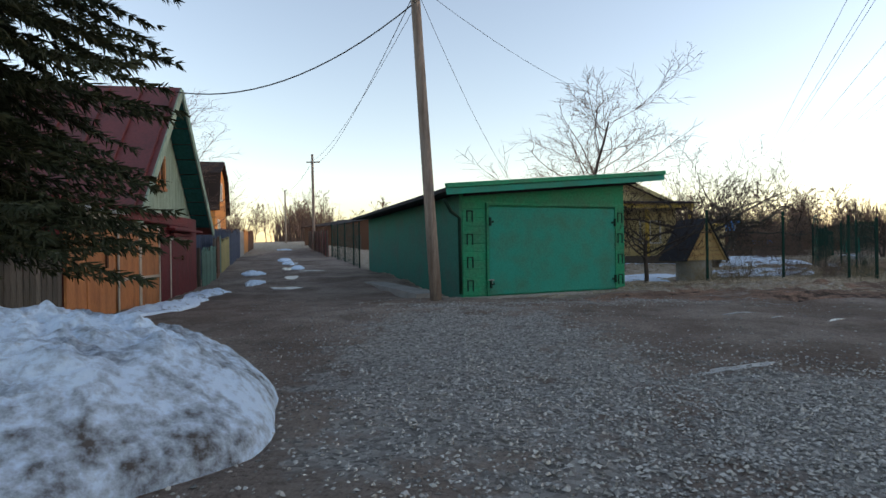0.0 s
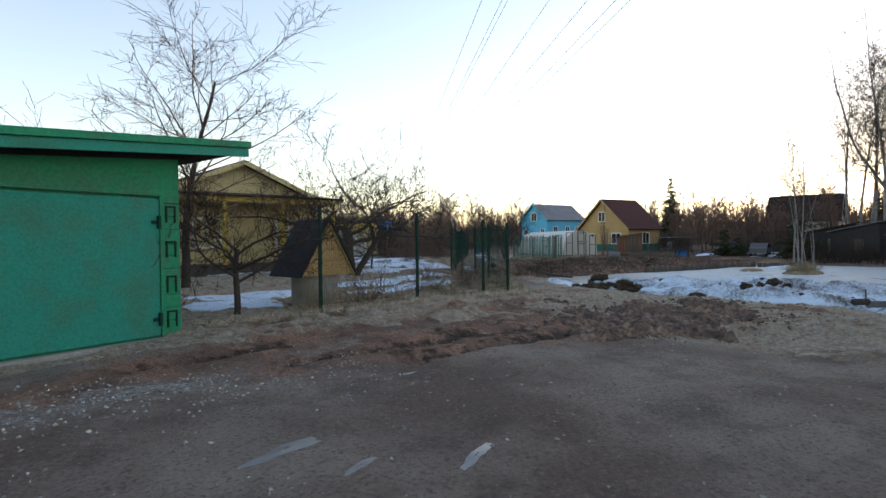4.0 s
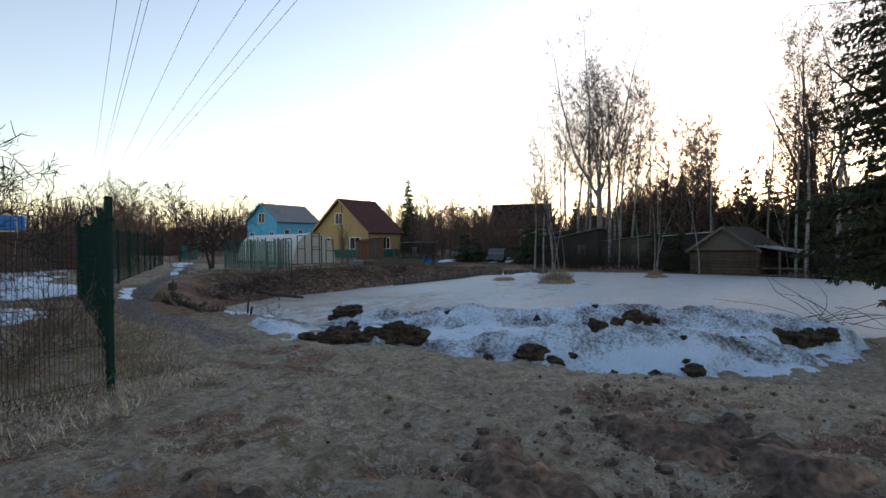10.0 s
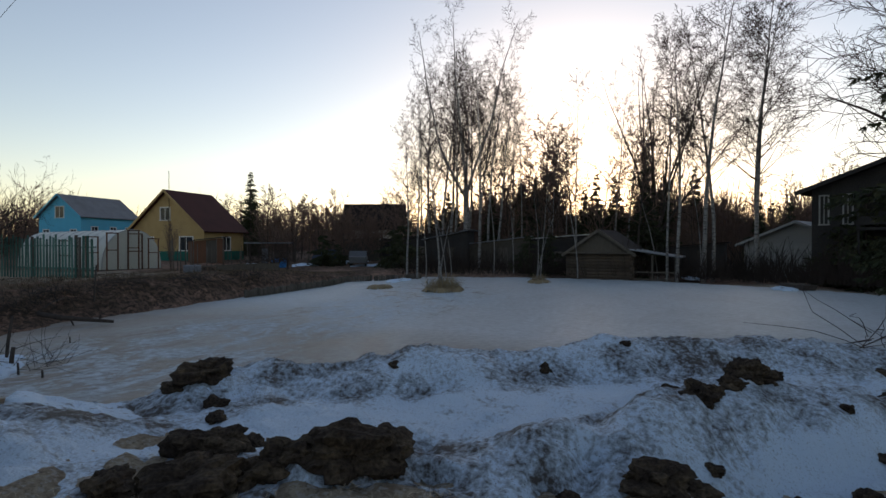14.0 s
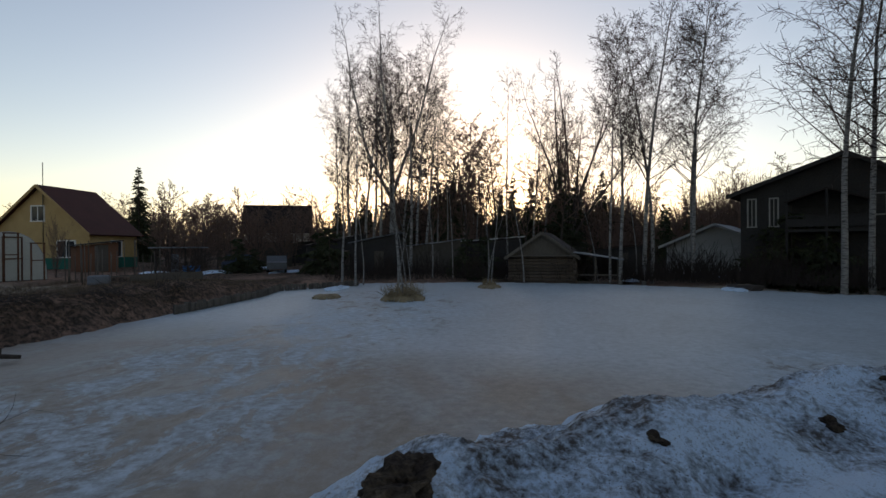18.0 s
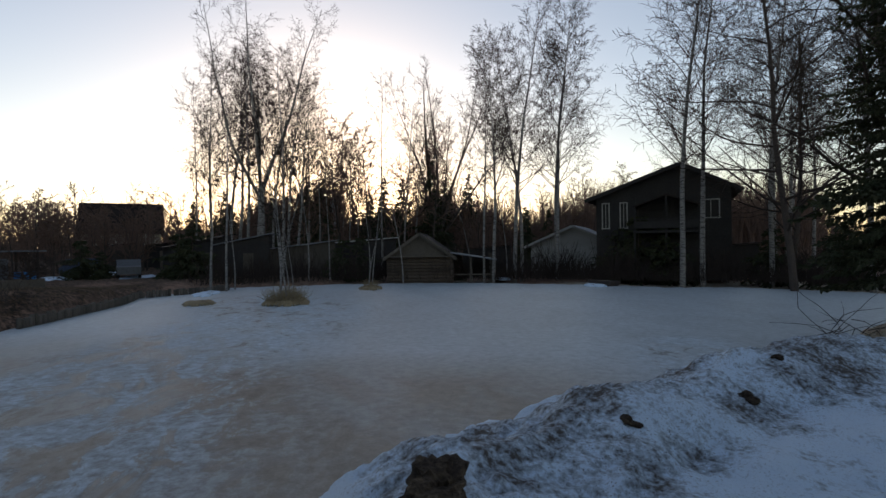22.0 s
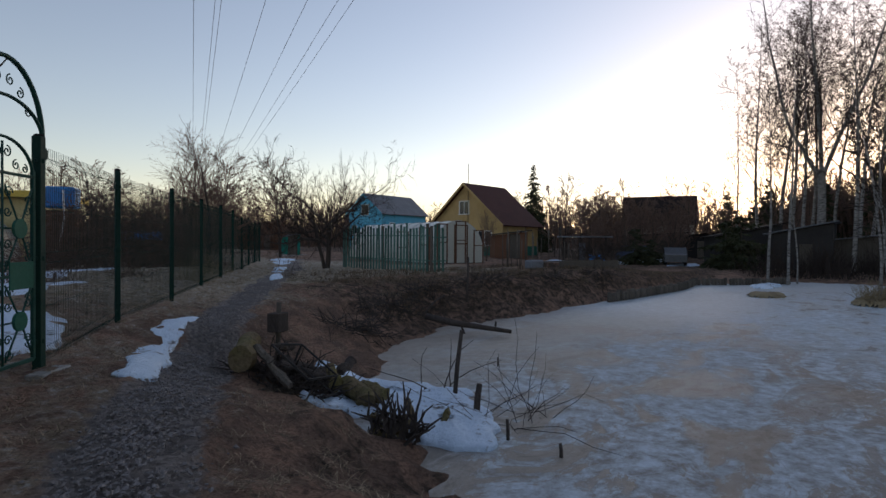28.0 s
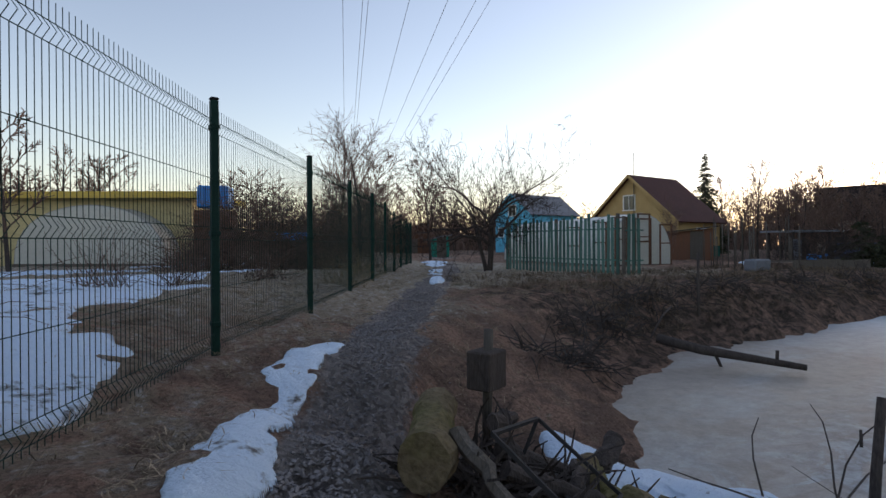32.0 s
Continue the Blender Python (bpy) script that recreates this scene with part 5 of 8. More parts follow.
def asym_house(x, y, turn):
    """The dark house by the shore: one roof slope is longer than the other. Local: the gable looks to -y."""
    h = thing("dark_house", pose(x, y, -0.95, 0, 0, turn), "tall dark two-storey house with a shallow lopsided roof", "house")
    l, xl, xr, xa, el, er, top = 11.0, -4.5, 4.7, 1.4, 5.75, 6.2, 7.9
    part("wall", prism(bmesh.new(), [(xl, -0.4), (xr, -0.4), (xr, er), (xa, top - 0.1), (xl, el)], 0, l), M["dark_wall"], h)
    for ax, az, over in ((xl, el, -0.8), (xr, er, 0.8)):
        th = math.atan2(top - az, ax - xa)
        ln = math.hypot(top - az, ax - xa) + abs(over)
        cx, cz = xa + math.cos(th) * ln / 2, top - math.sin(th) * ln / 2 + 0.1
        part("roof", boxes(((cx, l / 2, cz), (ln, l + 1.6, 0.14), Matrix.Rotation(th, 4, "Y"))), M["brown_roof"], h)
        part("bargeboard", boxes(((cx, -0.83, cz - 0.06), (ln, 0.05, 0.26), Matrix.Rotation(th, 4, "Y"))), M["dark_wall"], h)
    for wx, wz, ww, wh in ((-3.8, 4.4, 0.5, 1.9), (-2.5, 4.4, 0.5, 1.9), (3.4, 4.7, 1.1, 1.3)):
        window(h, wx, wz, ww, wh, Matrix(), M["concrete"])
    for k in range(12):
        z = 0.4 + k * 0.45
        part("clapboard", boxes((((xl + xr) / 2, -0.012, z), (xr - xl - 0.1, 0.024, 0.42)), bevel=0.006), M["dark_wall"], h)
    return h


def toward(x, y, ex, ey):
    return math.degrees(math.atan2(ey - y, ex - x)) + 90


house("red_roof_house", "ochre wooden cottage with a steep dark red roof and green base", 57.9, 51.3, -93.0, 8.3, 5.6, 2.9, 6.5, M["ochre_wood"], M["dark_red_roof"], M["ochre_wood"],
      windows=(("front", -0.2, 4.4, 1.1, 1.2), ("front", -2.2, 1.6, 1.3, 1.3), ("front", 2.2, 1.6, 1.5, 1.3), ("right", 3, 1.6, 1.2, 1.3)), plinth=(0.9, M["green_wall"]))
house("blue_house", "light blue two-storey house with a grey roof", 71.7, 79.4, -90.0, 6.8, 9.2, 5.2, 7.9, M["blue_paint"], M["grey_roof"],
      windows=(("front", 0, 5.7, 1.4, 1.5), ("front", -2.2, 2.8, 1.0, 1.3), ("front", 2.2, 2.8, 1.0, 1.3), ("right", 2, 3.2, 1.0, 1.3), ("right", 5, 3.2, 1.0, 1.3), ("right", 7.6, 3.2, 1.0, 1.3)))
house("brown_roof_house", "long house with a dark brown roof and pale walls", 110.4, 45.3, 16.3, 8.4, 10.3, 4.4, 8.8, M["pale_trim"], M["brown_roof"], z=-0.3,
      windows=(("left", 3, 2.2, 1.2, 1.2), ("left", 7, 2.2, 1.2, 1.2)))
cabin = house("log_cabin", "small weathered log cabin with a low gable and porch", 56.3, 12.5, toward(56.3, 12.5, 16, 18.5) - 6, 4.6, 6.0, 2.3, 3.9, M["log_wood"], M["brown_roof"], M["grey_wood"],
      windows=(("front", 0.0, 1.25, 0.8, 0.9),), trim="grey_wood")
tall = asym_house(52.9, -4.75, -124.6)
blocks = house("block_house", "low house of pale concrete blocks with a grey hipped roof", 64.5, -3.2, toward(64.5, -3.2, 16, 18.5) - 10, 8.0, 8, 2.9, 4.6, M["block_wall"], M["grey_roof"], over=0.6)
def gambrel_house(name, label, x, y, turn, w, l, eave, ridge, wall_m, roof_m, windows):
    """A house with a roof of two pitches a side. Local as in house()."""
    h = thing(name, pose(x, y, land_at(x, y), 0, 0, turn), label, "house")
    part("wall", boxes(((0, l / 2, eave / 2 - 0.3), (w, l, eave + 0.6))), wall_m, h)
    knee = (w * 0.37, eave + (ridge - eave) * 0.68)
    part("gable", prism(bmesh.new(), [(-w / 2, eave), (w / 2, eave), knee, (0, ridge), (-knee[0], knee[1])], 0.003, l - 0.003), wall_m, h)
    for sg in (-1, 1):
        for (ax, az), (bx_, bz), more in (((w / 2, eave), knee, 0.4), (knee, (0, ridge), 0.0)):
            d = Vector((bx_ - ax, 0, bz - az))
            a = Vector((ax, 0, az)) - d.normalized() * more
            mid, ln = (a + Vector((bx_, 0, bz))) / 2, (Vector((bx_, 0, bz)) - a).length
            th = math.atan2(d.z, -d.x)
            bm = bmesh.new()
            box(bm, (sg * (mid.x + 0.06 * math.sin(th)), l / 2, mid.z + 0.06 * math.cos(th)), (ln + 0.06, l + 0.7, 0.1), Matrix.Rotation(sg * th, 4, "Y"))
            part("roof", bm, roof_m, h)
    part("chimney", boxes(((-0.6, l * 0.7, ridge + 0.2), (0.5, 0.5, 1.4))), M["concrete"], h)
    for side, wx, wz, ww, wh in windows:
        m = Matrix() if side == "front" else Matrix.Translation((-w / 2, l, 0)) @ Matrix.Rotation(-math.pi / 2, 4, "Z")
        window(h, wx, wz, ww, wh, m, M["white_paint"])
    return h


gambrel_house("street_house", "wooden house with a brown-red mansard roof and orange gable", -19.6, 43.3, 104, 6.5, 8.4, 3.7, 7.4, M["orange_wood"], M["brown_roof"], (("front", 0, 5.0, 1.1, 1.4), ("front", -1.5, 2.0, 1.0, 1.3), ("left", 2.2, 2.3, 1.0, 1.2), ("left", 5.4, 2.3, 1.0, 1.2)))



# log courses and porch of the cabin
v, f = [], []
tube_data([Vector((-2.45, 0, 0)), Vector((2.45, 0, 0))], [0.125, 0.125], 8, v, f)
log_mesh = mesh_of("log", v, f, M["log_wood"], True)
v, f = [], []
tube_data([Vector((0, -0.15, 0)), Vector((0, 6.15, 0))], [0.125, 0.125], 8, v, f)
side_mesh = mesh_of("log", v, f, M["log_wood"], True)
for k in range(10):
    for mesh, at in ((log_mesh, (0, -0.02, 0.1 + k * 0.235)), (side_mesh, (2.3, 0, 0.22 + k * 0.235))):
        o = new("log", mesh)
        o.location = at
        o.parent = cabin
part("porch_roof", boxes(((3.9, 1.6, 2.28), (3.4, 4.2, 0.07), Matrix.Rotation(0.16, 4, "Y"))), M["grey_roof"], cabin, "pale sheet porch roof")
for px_, py_ in ((5.2, 0.0), (5.2, 3.2), (3.7, 0.0)):
    part("porch_post", boxes(((px_, py_, 0.9), (0.13, 0.13, 2.5)), bevel=0.01), M["grey_wood"], cabin)
for z in (0.45, 0.95):
    part("porch_rail", boxes(((3.8, 0.0, z), (2.9, 0.06, 0.1))), M["grey_wood"], cabin)
part("porch_deck", boxes(((3.8, 1.6, 0.0), (3.0, 3.6, 0.16))), M["grey_wood"], cabin)
part("eave_board", boxes(((0, -0.3, 2.3), (5.2, 0.6, 0.06))), M["grey_wood"], cabin)
# block courses
bm = bmesh.new()
box(bm, (0, 0, 0), (0.585, 0.03, 0.285), None, 0.008)
block_mesh = bpy.data.meshes.new("block")
bm.to_mesh(block_mesh)
block_mesh.materials.append(M["block_wall"])
for row in range(9):
    for k in range(13):
        x = -3.7 + k * 0.6 + (0.3 if row % 2 else 0)
        if x > 3.75:
            continue
        o = new("block", block_mesh)
        o.location = (x, -0.017, 0.15 + row * 0.3)
        o.parent = blocks
# balcony gable of the tall house
part("balcony_roof", boxes(((-0.6, -0.9, 5.3), (2.4, 1.9, 0.08), Matrix.Rotation(-0.35, 4, "Y")), ((1.6, -0.9, 5.3), (2.4, 1.9, 0.08), Matrix.Rotation(0.35, 4, "Y"))), M["brown_roof"], tall)
for px_ in (-1.6, 0.5, 2.6):
    part("balcony_post", boxes(((px_, -1.7, 2.9), (0.13, 0.13, 5.6))), M["dark_wall"], tall)
part("balcony_floor", boxes(((0.5, -0.9, 3.1), (4.4, 1.8, 0.16))), M["dark_wall"], tall)
part("balcony_rail", boxes(((0.5, -1.72, 4.0), (4.3, 0.06, 0.08)), ((0.5, -1.72, 3.6), (4.3, 0.05, 0.5))), M["dark_wall"], tall)
# ---- the red-roofed house at the yard's edge ----
def red_house():
    cx, cy = -9.15, 12.25
    tn = toward(cx, cy, cx + 10, cy + 1.5)
    h = house("red_house", "old house with a red sheet-metal roof and pale green plank gable", cx, cy, tn, 5.6, 6.5, 2.15, 5.45, M["maroon_paint"], M["red_metal"], M["pale_green_wood"], over=0.55, z=-0.24)
    # gable planks, window, teal soffit boards, roof seams
    for k in range(21):
        x = -2.6 + k * 0.26
        top = 2.2 + (2.8 - abs(x) - 0.2) * 3.3 / 2.8
        if top > 2.4:
            part("gable_plank", boxes(((x, -0.014, (2.2 + top) / 2), (0.245, 0.022, top - 2.2)), bevel=0.004), M["pale_green_wood"], h)
    window(h, -0.25, 3.3, 0.62, 0.85, Matrix.Translation((0, -0.03, 0)), M["brown_paint"], 1, "gable_window")
    th = math.atan2(3.3, 2.8)
    for sg in (-1, 1):
        for k in range(9):
            d = 0.25 + k * 0.5
            bm = bmesh.new()
            box(bm, (sg * d * math.cos(th) * 0.98, -0.28, 5.40 - d * math.sin(th)), (0.46, 0.5, 0.02), Matrix.Rotation(sg * th, 4, "Y"))
            part("soffit_board", bm, M["teal_wood"], h, "teal painted soffit board")
        for k in range(10):
            bm = bmesh.new()
            box(bm, (sg * 1.62, -0.4 + k * 0.78, 5.58 - 1.62 * math.tan(th) + 0.09), (4.6, 0.03, 0.05), Matrix.Rotation(sg * th, 4, "Y"))
            part("roof_seam", bm, M["red_metal"], h)
    part("chimney", boxes(((0.4, 4.5, 5.4), (0.5, 0.5, 1.2)), bevel=0.01), M["rust"], h)
    return h


red_house()


def garage_row():
    """The low row of doors in front of the red-roofed house, facing the street."""
    a, b = (-7.78, 5.5), (-8.95, 14.2)
    g = thing("garage_row", frame_at(a, b, -0.28), "row of old brown and maroon garage doors under a low roof", "shed")
    L = math.hypot(b[0] - a[0], b[1] - a[1])
    # local: x along the wall, the street lies to -y
    part("wall", boxes(((L / 2 + 0.4, 0.45, 1.05), (L - 1.3, 0.8, 2.3))), M["maroon_paint"], g)

    def leaf(x0, x1, h, mat, trims=True, y=-0.02):
        d = part("door_leaf", boxes((((x0 + x1) / 2, y + 0.02, h / 2 + 0.02), (x1 - x0 - 0.03, 0.05, h), None), bevel=0.008), M[mat], g)
        if trims:
            for x in (x0 + 0.03, x1 - 0.03):
                part("trim", boxes(((x, y - 0.02, h / 2 + 0.02), (0.06, 0.025, h)), bevel=0.004), M["pale_trim"], d)
            part("trim", boxes((((x0 + x1) / 2, y - 0.022, h - 0.01), (x1 - x0 - 0.14, 0.025, 0.07)), bevel=0.004), M["pale_trim"], d)
            part("trim", boxes((((x0 + x1) / 2, y - 0.022, h * 0.38), (x1 - x0 - 0.14, 0.025, 0.06)), bevel=0.004), M["pale_trim"], d)
        return d

    leaf(1.05, 1.75, 1.72, "brown_paint", False)
    leaf(1.75, 2.92, 1.72, "brown_paint", False)
    part("lock", boxes(((2.45, -0.06, 1.1), (0.06, 0.04, 0.28)), bevel=0.004), M["rust"], g)
    part("lintel", boxes(((1.95, -0.04, 1.86), (1.9, 0.1, 0.24)), bevel=0.01), M["pale_trim"], g, "peeling white lintel board")
    leaf(2.97, 4.09, 1.86, "brown_paint")
    leaf(4.09, 5.28, 1.84, "brown_paint")
    part("panel", boxes(((5.62, -0.03, 0.95), (0.62, 0.05, 1.85)), bevel=0.006), M["maroon_paint"], g)
    leaf(5.98, 7.34, 1.55, "maroon_paint", False)
    part("trim", boxes(((5.98, -0.05, 0.8), (0.05, 0.03, 1.55)), ((6.66, -0.05, 1.6), (1.36, 0.03, 0.09)), bevel=0.004), M["pale_trim"], g)
    part("bolt", boxes(((6.6, -0.05, 1.1), (0.7, 0.03, 0.035)), ((6.9, -0.06, 1.1), (0.05, 0.05, 0.12)), bevel=0.004), M["rust"], g)
    for x, w, m, z in ((1.9, 2.1, "galvanised", 2.06), (4.2, 2.6, "maroon_paint", 2.14), (6.9, 2.4, "maroon_paint", 1.86)):
        part("canopy", boxes(((x, 0.12, z), (w, 0.75, 0.06), Matrix.Rotation(0.12, 4, "X")), bevel=0.01), M[m], g)
    part("beam", boxes(((4.3, -0.12, 2.02), (2.8, 0.12, 0.2)), bevel=0.01), M["maroon_paint"], g, "faded red wooden beam")
    for k in range(5):
        part("step_board", boxes(((6.5 + 0.12 * k, -0.06, 1.96 - 0.085 * k), (1.7 - 0.05 * k, 0.08, 0.075)), bevel=0.006), M["maroon_paint"], g)
    return g


garage_row()


# ---- fences of upright boards ----
def board_fence(a, b, h, w, gap, mats, label, tops=False, rails=True, uneven=0.04, seed=1, lean=0.02, z_off=0.0, name="board_fence"):
    rng = random.Random(seed)
    f = thing(name, Matrix(), label, "fence")
    d = Vector((b[0] - a[0], b[1] - a[1]))
    L = d.length
    d.normalize()
    shared = {}
    n = int(L / (w + gap))
    turn = math.atan2(d.y, d.x)
    for k in range(n):
        s = (k + 0.5) * (w + gap)
        x, y = a[0] + d.x * s, a[1] + d.y * s
        key = (rng.randrange(4), mats[min(len(mats) - 1, int(len(mats) * k / n))] if len(mats) > 1 else mats[0])
        if key not in shared:
            hh = h * (1 + uneven * (key[0] - 1.5))
            bm = bmesh.new()
            if tops:
                prism(bm, [(-w / 2, 0), (w / 2, 0), (w / 2, hh - w * 0.6), (0, hh), (-w / 2, hh - w * 0.6)], -0.011, 0.011)
            else:
                box(bm, (0, 0, hh / 2), (w, 0.022, hh))
            me = bpy.data.meshes.new("board")
            bm.to_mesh(me)
            bm.free()
            me.materials.append(M[key[1]])
            shared[key] = me
        o = new("board", shared[key])
        o.matrix_basis = Matrix.Translation((x, y, land_at(x, y) + z_off)) @ Matrix.Rotation(turn, 4, "Z") @ Matrix.Rotation(rng.uniform(-lean, lean), 4, "Y")
        o.parent = f
    if rails:
        za, zb = land_at(*a) + z_off, land_at(*b) + z_off
        for q in (0.25, 0.78):
            rod("rail", [(a[0] - d.y * 0.03, a[1] + d.x * 0.03, za + h * q), (b[0] - d.y * 0.03, b[1] + d.x * 0.03, zb + h * q)], 0.03, M[mats[-1]], f, 4, smooth=False)
        for q in range(int(L / 2.6) + 1):
            s = min(q * 2.6, L)
            x, y = a[0] + d.x * s - d.y * 0.09, a[1] + d.y * s + d.x * 0.09
            o = part("post", boxes(((x, y, land_at(x, y) + h * 0.5), (0.09, 0.09, h * 1.06)), bevel=0.008), M["grey_wood"], f)
    return f


M["faded_green"] = material("faded_green", (0.10, 0.19, 0.15), 0.8, 0.25, 2, 14, 0.3, (0.14, 0.12, 0.09), 0.6, piece=0.25, stretch=(5, 5, 0.6))
M["faded_yellow"] = material("faded_yellow", (0.29, 0.25, 0.11), 0.8, 0.25, 2, 14, 0.3, (0.17, 0.14, 0.07), 0.6, piece=0.25, stretch=(5, 5, 0.6))
M["faded_brown"] = material("faded_brown", (0.13, 0.062, 0.038), 0.8, 0.25, 2, 14, 0.3, (0.10, 0.06, 0.04), 0.6, piece=0.25, stretch=(5, 5, 0.6))
M["faded_blue"] = material("faded_blue", (0.045, 0.06, 0.10), 0.8, 0.25, 2, 14, 0.3, (0.04, 0.045, 0.06), 0.6, piece=0.25, stretch=(5, 5, 0.6))
M["pale_picket"] = material("pale_picket", (0.25, 0.36, 0.31), 0.75, 0.2, 2, 14, 0.3, (0.2, 0.26, 0.22), 0.6, piece=0.2, stretch=(5, 5, 0.6))
board_fence((-7.5, 2.4), (-7.9, 6.45), 1.2, 0.12, 0.02, ["grey_wood"], "low fence of grey weathered boards", seed=2)
board_fence((-9.0, 14.4), (-10.0, 18.0), 1.15, 0.10, 0.05, ["faded_green"], "old picket fence with flaking green paint along the street", True, seed=3)
board_fence((-10.0, 18.1), (-10.6, 20.0), 1.45, 0.12, 0.01, ["faded_brown", "faded_brown", "faded_green"], "patch of brown and green fence boards", seed=4)
board_fence((-10.7, 20.1), (-12.2, 25.2), 1.35, 0.11, 0.01, ["faded_yellow"], "yellowish board fence along the street", seed=5)
board_fence((-9.9, 15.6), (-12.8, 27.0), 1.75, 0.09, 0.06, ["faded_blue"], "dark blue picket fence behind the street fence", True, seed=6)
board_fence((-12.4, 25.6), (-16.6, 40.0), 1.75, 0.16, 0.005, ["faded_blue", "faded_blue", "concrete"], "grey-blue board fence along the street", seed=7)
board_fence((-16.8, 40.6), (-21.5, 57.0), 1.8, 0.2, 0.005, ["orange_wood", "faded_brown", "faded_brown"], "orange-brown fence far down the street", seed=8)
board_fence((-9.0, 34.0), (-15.5, 57.0), 1.7, 0.2, 0.005, ["maroon_paint"], "dull red board fence on the far side of the street", seed=9)
board_fence((33.2, 39.8), (32.8, 34.3), 1.78, 0.10, 0.085, ["picket_wood"], "weathered green picket fence beside the greenhouse", False, seed=10, name="picket_fence")
board_fence((32.8, 34.25), (33.4, 34.05), 1.7, 0.10, 0.085, ["picket_wood"], "short weathered green picket panel at the greenhouse", False, seed=11, name="picket_fence")


# ---- the wrought iron garden gate ----
def gate():
    a, b = Vector((17.72, 26.22)), Vector((18.38, 26.84))
    g = thing("garden_gate", frame_at(a, b, -0.24), "closed green wrought iron gate with scrolls under an arch", "gate")
    W = (b - a).length
    mat = M["gate_green"]

    def bar(name, pts, r=0.011, par=None):
        return rod(name, pts, r, mat, par or g, 6)
    part("gate_post", boxes(((-0.03, 0, 1.0), (0.075, 0.075, 2.35)), bevel=0.006), M["dark_green"], g)
    part("gate_post", boxes(((W, 0, 1.0), (0.08, 0.08, 2.2)), bevel=0.006), M["dark_green"], g)
    # arch over the gate: two bows with scrolls between
    n = 20
    for r0, hgt, rad in ((0.0, 0.62, 0.022), (0.0, 0.30, 0.016)):
        pts = [(W / 2 - (W / 2 + 0.02) * math.cos(math.pi * k / n), -0.02, 2.06 + hgt * math.sin(math.pi * k / n)) for k in range(n + 1)]
        bar("arch_bow", pts, rad)
    x0, x1, z0, z1 = 0.06, W - 0.08, 0.10, 1.78
    leaf = part("leaf_frame", boxes(((x0, 0, (z0 + z1) / 2), (0.035, 0.03, z1 - z0)), ((x1, 0, (z0 + z1) / 2), (0.035, 0.03, z1 - z0)), (((x0 + x1) / 2, 0, z0), (x1 - x0, 0.03, 0.035)),
                ((((x0 + x1) / 2), 0, 1.72), (x1 - x0, 0.025, 0.025)), ((((x0 + x1) / 2), 0, 0.85), (x1 - x0, 0.025, 0.025)), bevel=0.004), mat, g)
    xm, w = (x0 + x1) / 2, (x1 - x0) / 2
    bar("leaf_bow", [(xm - w * math.cos(math.pi * k / n), 0, 1.72 + 0.30 * math.sin(math.pi * k / n)) for k in range(n + 1)], 0.014)
    bar("mid_bar", [(xm, 0, z0), (xm, 0, 1.98)], 0.010)

    def scroll(cx, cz, r, turn, flip):
        pts = []
        for k in range(19):
            t = k / 18
            an = turn + flip * t * 8.2
            rr = r * (1 - 0.78 * t)
            pts.append((cx + rr * math.cos(an), -0.004, cz + rr * math.sin(an)))
        bar("scroll", pts, 0.006)
    for cz, hh in ((1.26, 0.36), (0.46, 0.32)):
        for sg in (-1, 1):
            bar("diagonal", [(xm + sg * 0.02, 0, cz), (xm + sg * w * 0.55, 0, cz + sg * 0), (xm + sg * w * 0.97, 0, cz + hh)], 0.009)
            bar("diagonal", [(xm + sg * 0.03, 0, cz + hh), (xm + sg * w * 0.52, 0, cz + 0.04), (xm + sg * w * 0.97, 0, cz - hh)], 0.009)
            bar("diagonal", [(xm + sg * 0.03, 0, cz - hh), (xm + sg * w * 0.52, 0, cz - 0.04)], 0.009)
            v, f = [], []
            tube_data([Vector((xm + sg * w * 0.55, -0.012, cz)), Vector((xm + sg * w * 0.55, 0.012, cz))], [0.085, 0.085], 16, v, f)
            o = new("disc", mesh_of("disc", v, f, M["gate_plate"]))
            o.parent = g
            for q in (-1, 1):
                scroll(xm + sg * 0.065, cz + q * (hh - 0.06), 0.055, 0 if sg > 0 else math.pi, sg * q)
                scroll(xm + sg * (w - 0.06), cz + q * (hh - 0.12), 0.05, math.pi if sg > 0 else 0, -sg * q)
                scroll(xm + sg * 0.055, cz + q * 0.14, 0.045, 0 if sg > 0 else math.pi, -sg * q)
                scroll(xm + sg * (w - 0.075), cz + q * 0.16, 0.045, math.pi if sg > 0 else 0, sg * q)
    for sg in (-1, 1):
        scroll(xm + sg * 0.05, 1.90, 0.05, math.pi / 2, -sg)
        scroll(xm + sg * 0.16, 1.80, 0.045, math.pi / 2, sg)
        scroll(xm + sg * 0.27, 1.78, 0.04, math.pi / 2, -sg)
        scroll(W / 2 + sg * 0.08, 2.50, 0.05, math.pi / 2, sg)
        scroll(W / 2 + sg * 0.2, 2.42, 0.05, math.pi / 2, -sg)
        scroll(W / 2 + sg * 0.31, 2.28, 0.045, math.pi / 2, sg)
        part("plate", boxes(((xm + sg * w * 0.58, -0.008, 0.855), (w * 0.80, 0.012, 0.235)), bevel=0.003), M["gate_plate"], g, "flat green steel plate")
    for z in (0.55, 1.45):
        rod("hinge", [(x0 - 0.045, -0.03, z - 0.1), (x0 - 0.045, -0.03, z + 0.1)], 0.022, M["dark_green"], g, 8)
    part("bracket", boxes(((W + 0.07, 0.0, 1.95), (0.09, 0.05, 0.11)), bevel=0.02), M["dark_green"], g)
    part("threshold", boxes(((W * 0.92, -0.13, -0.03), (0.42, 0.16, 0.06)), bevel=0.012), M["concrete"], g, "worn concrete threshold slab")


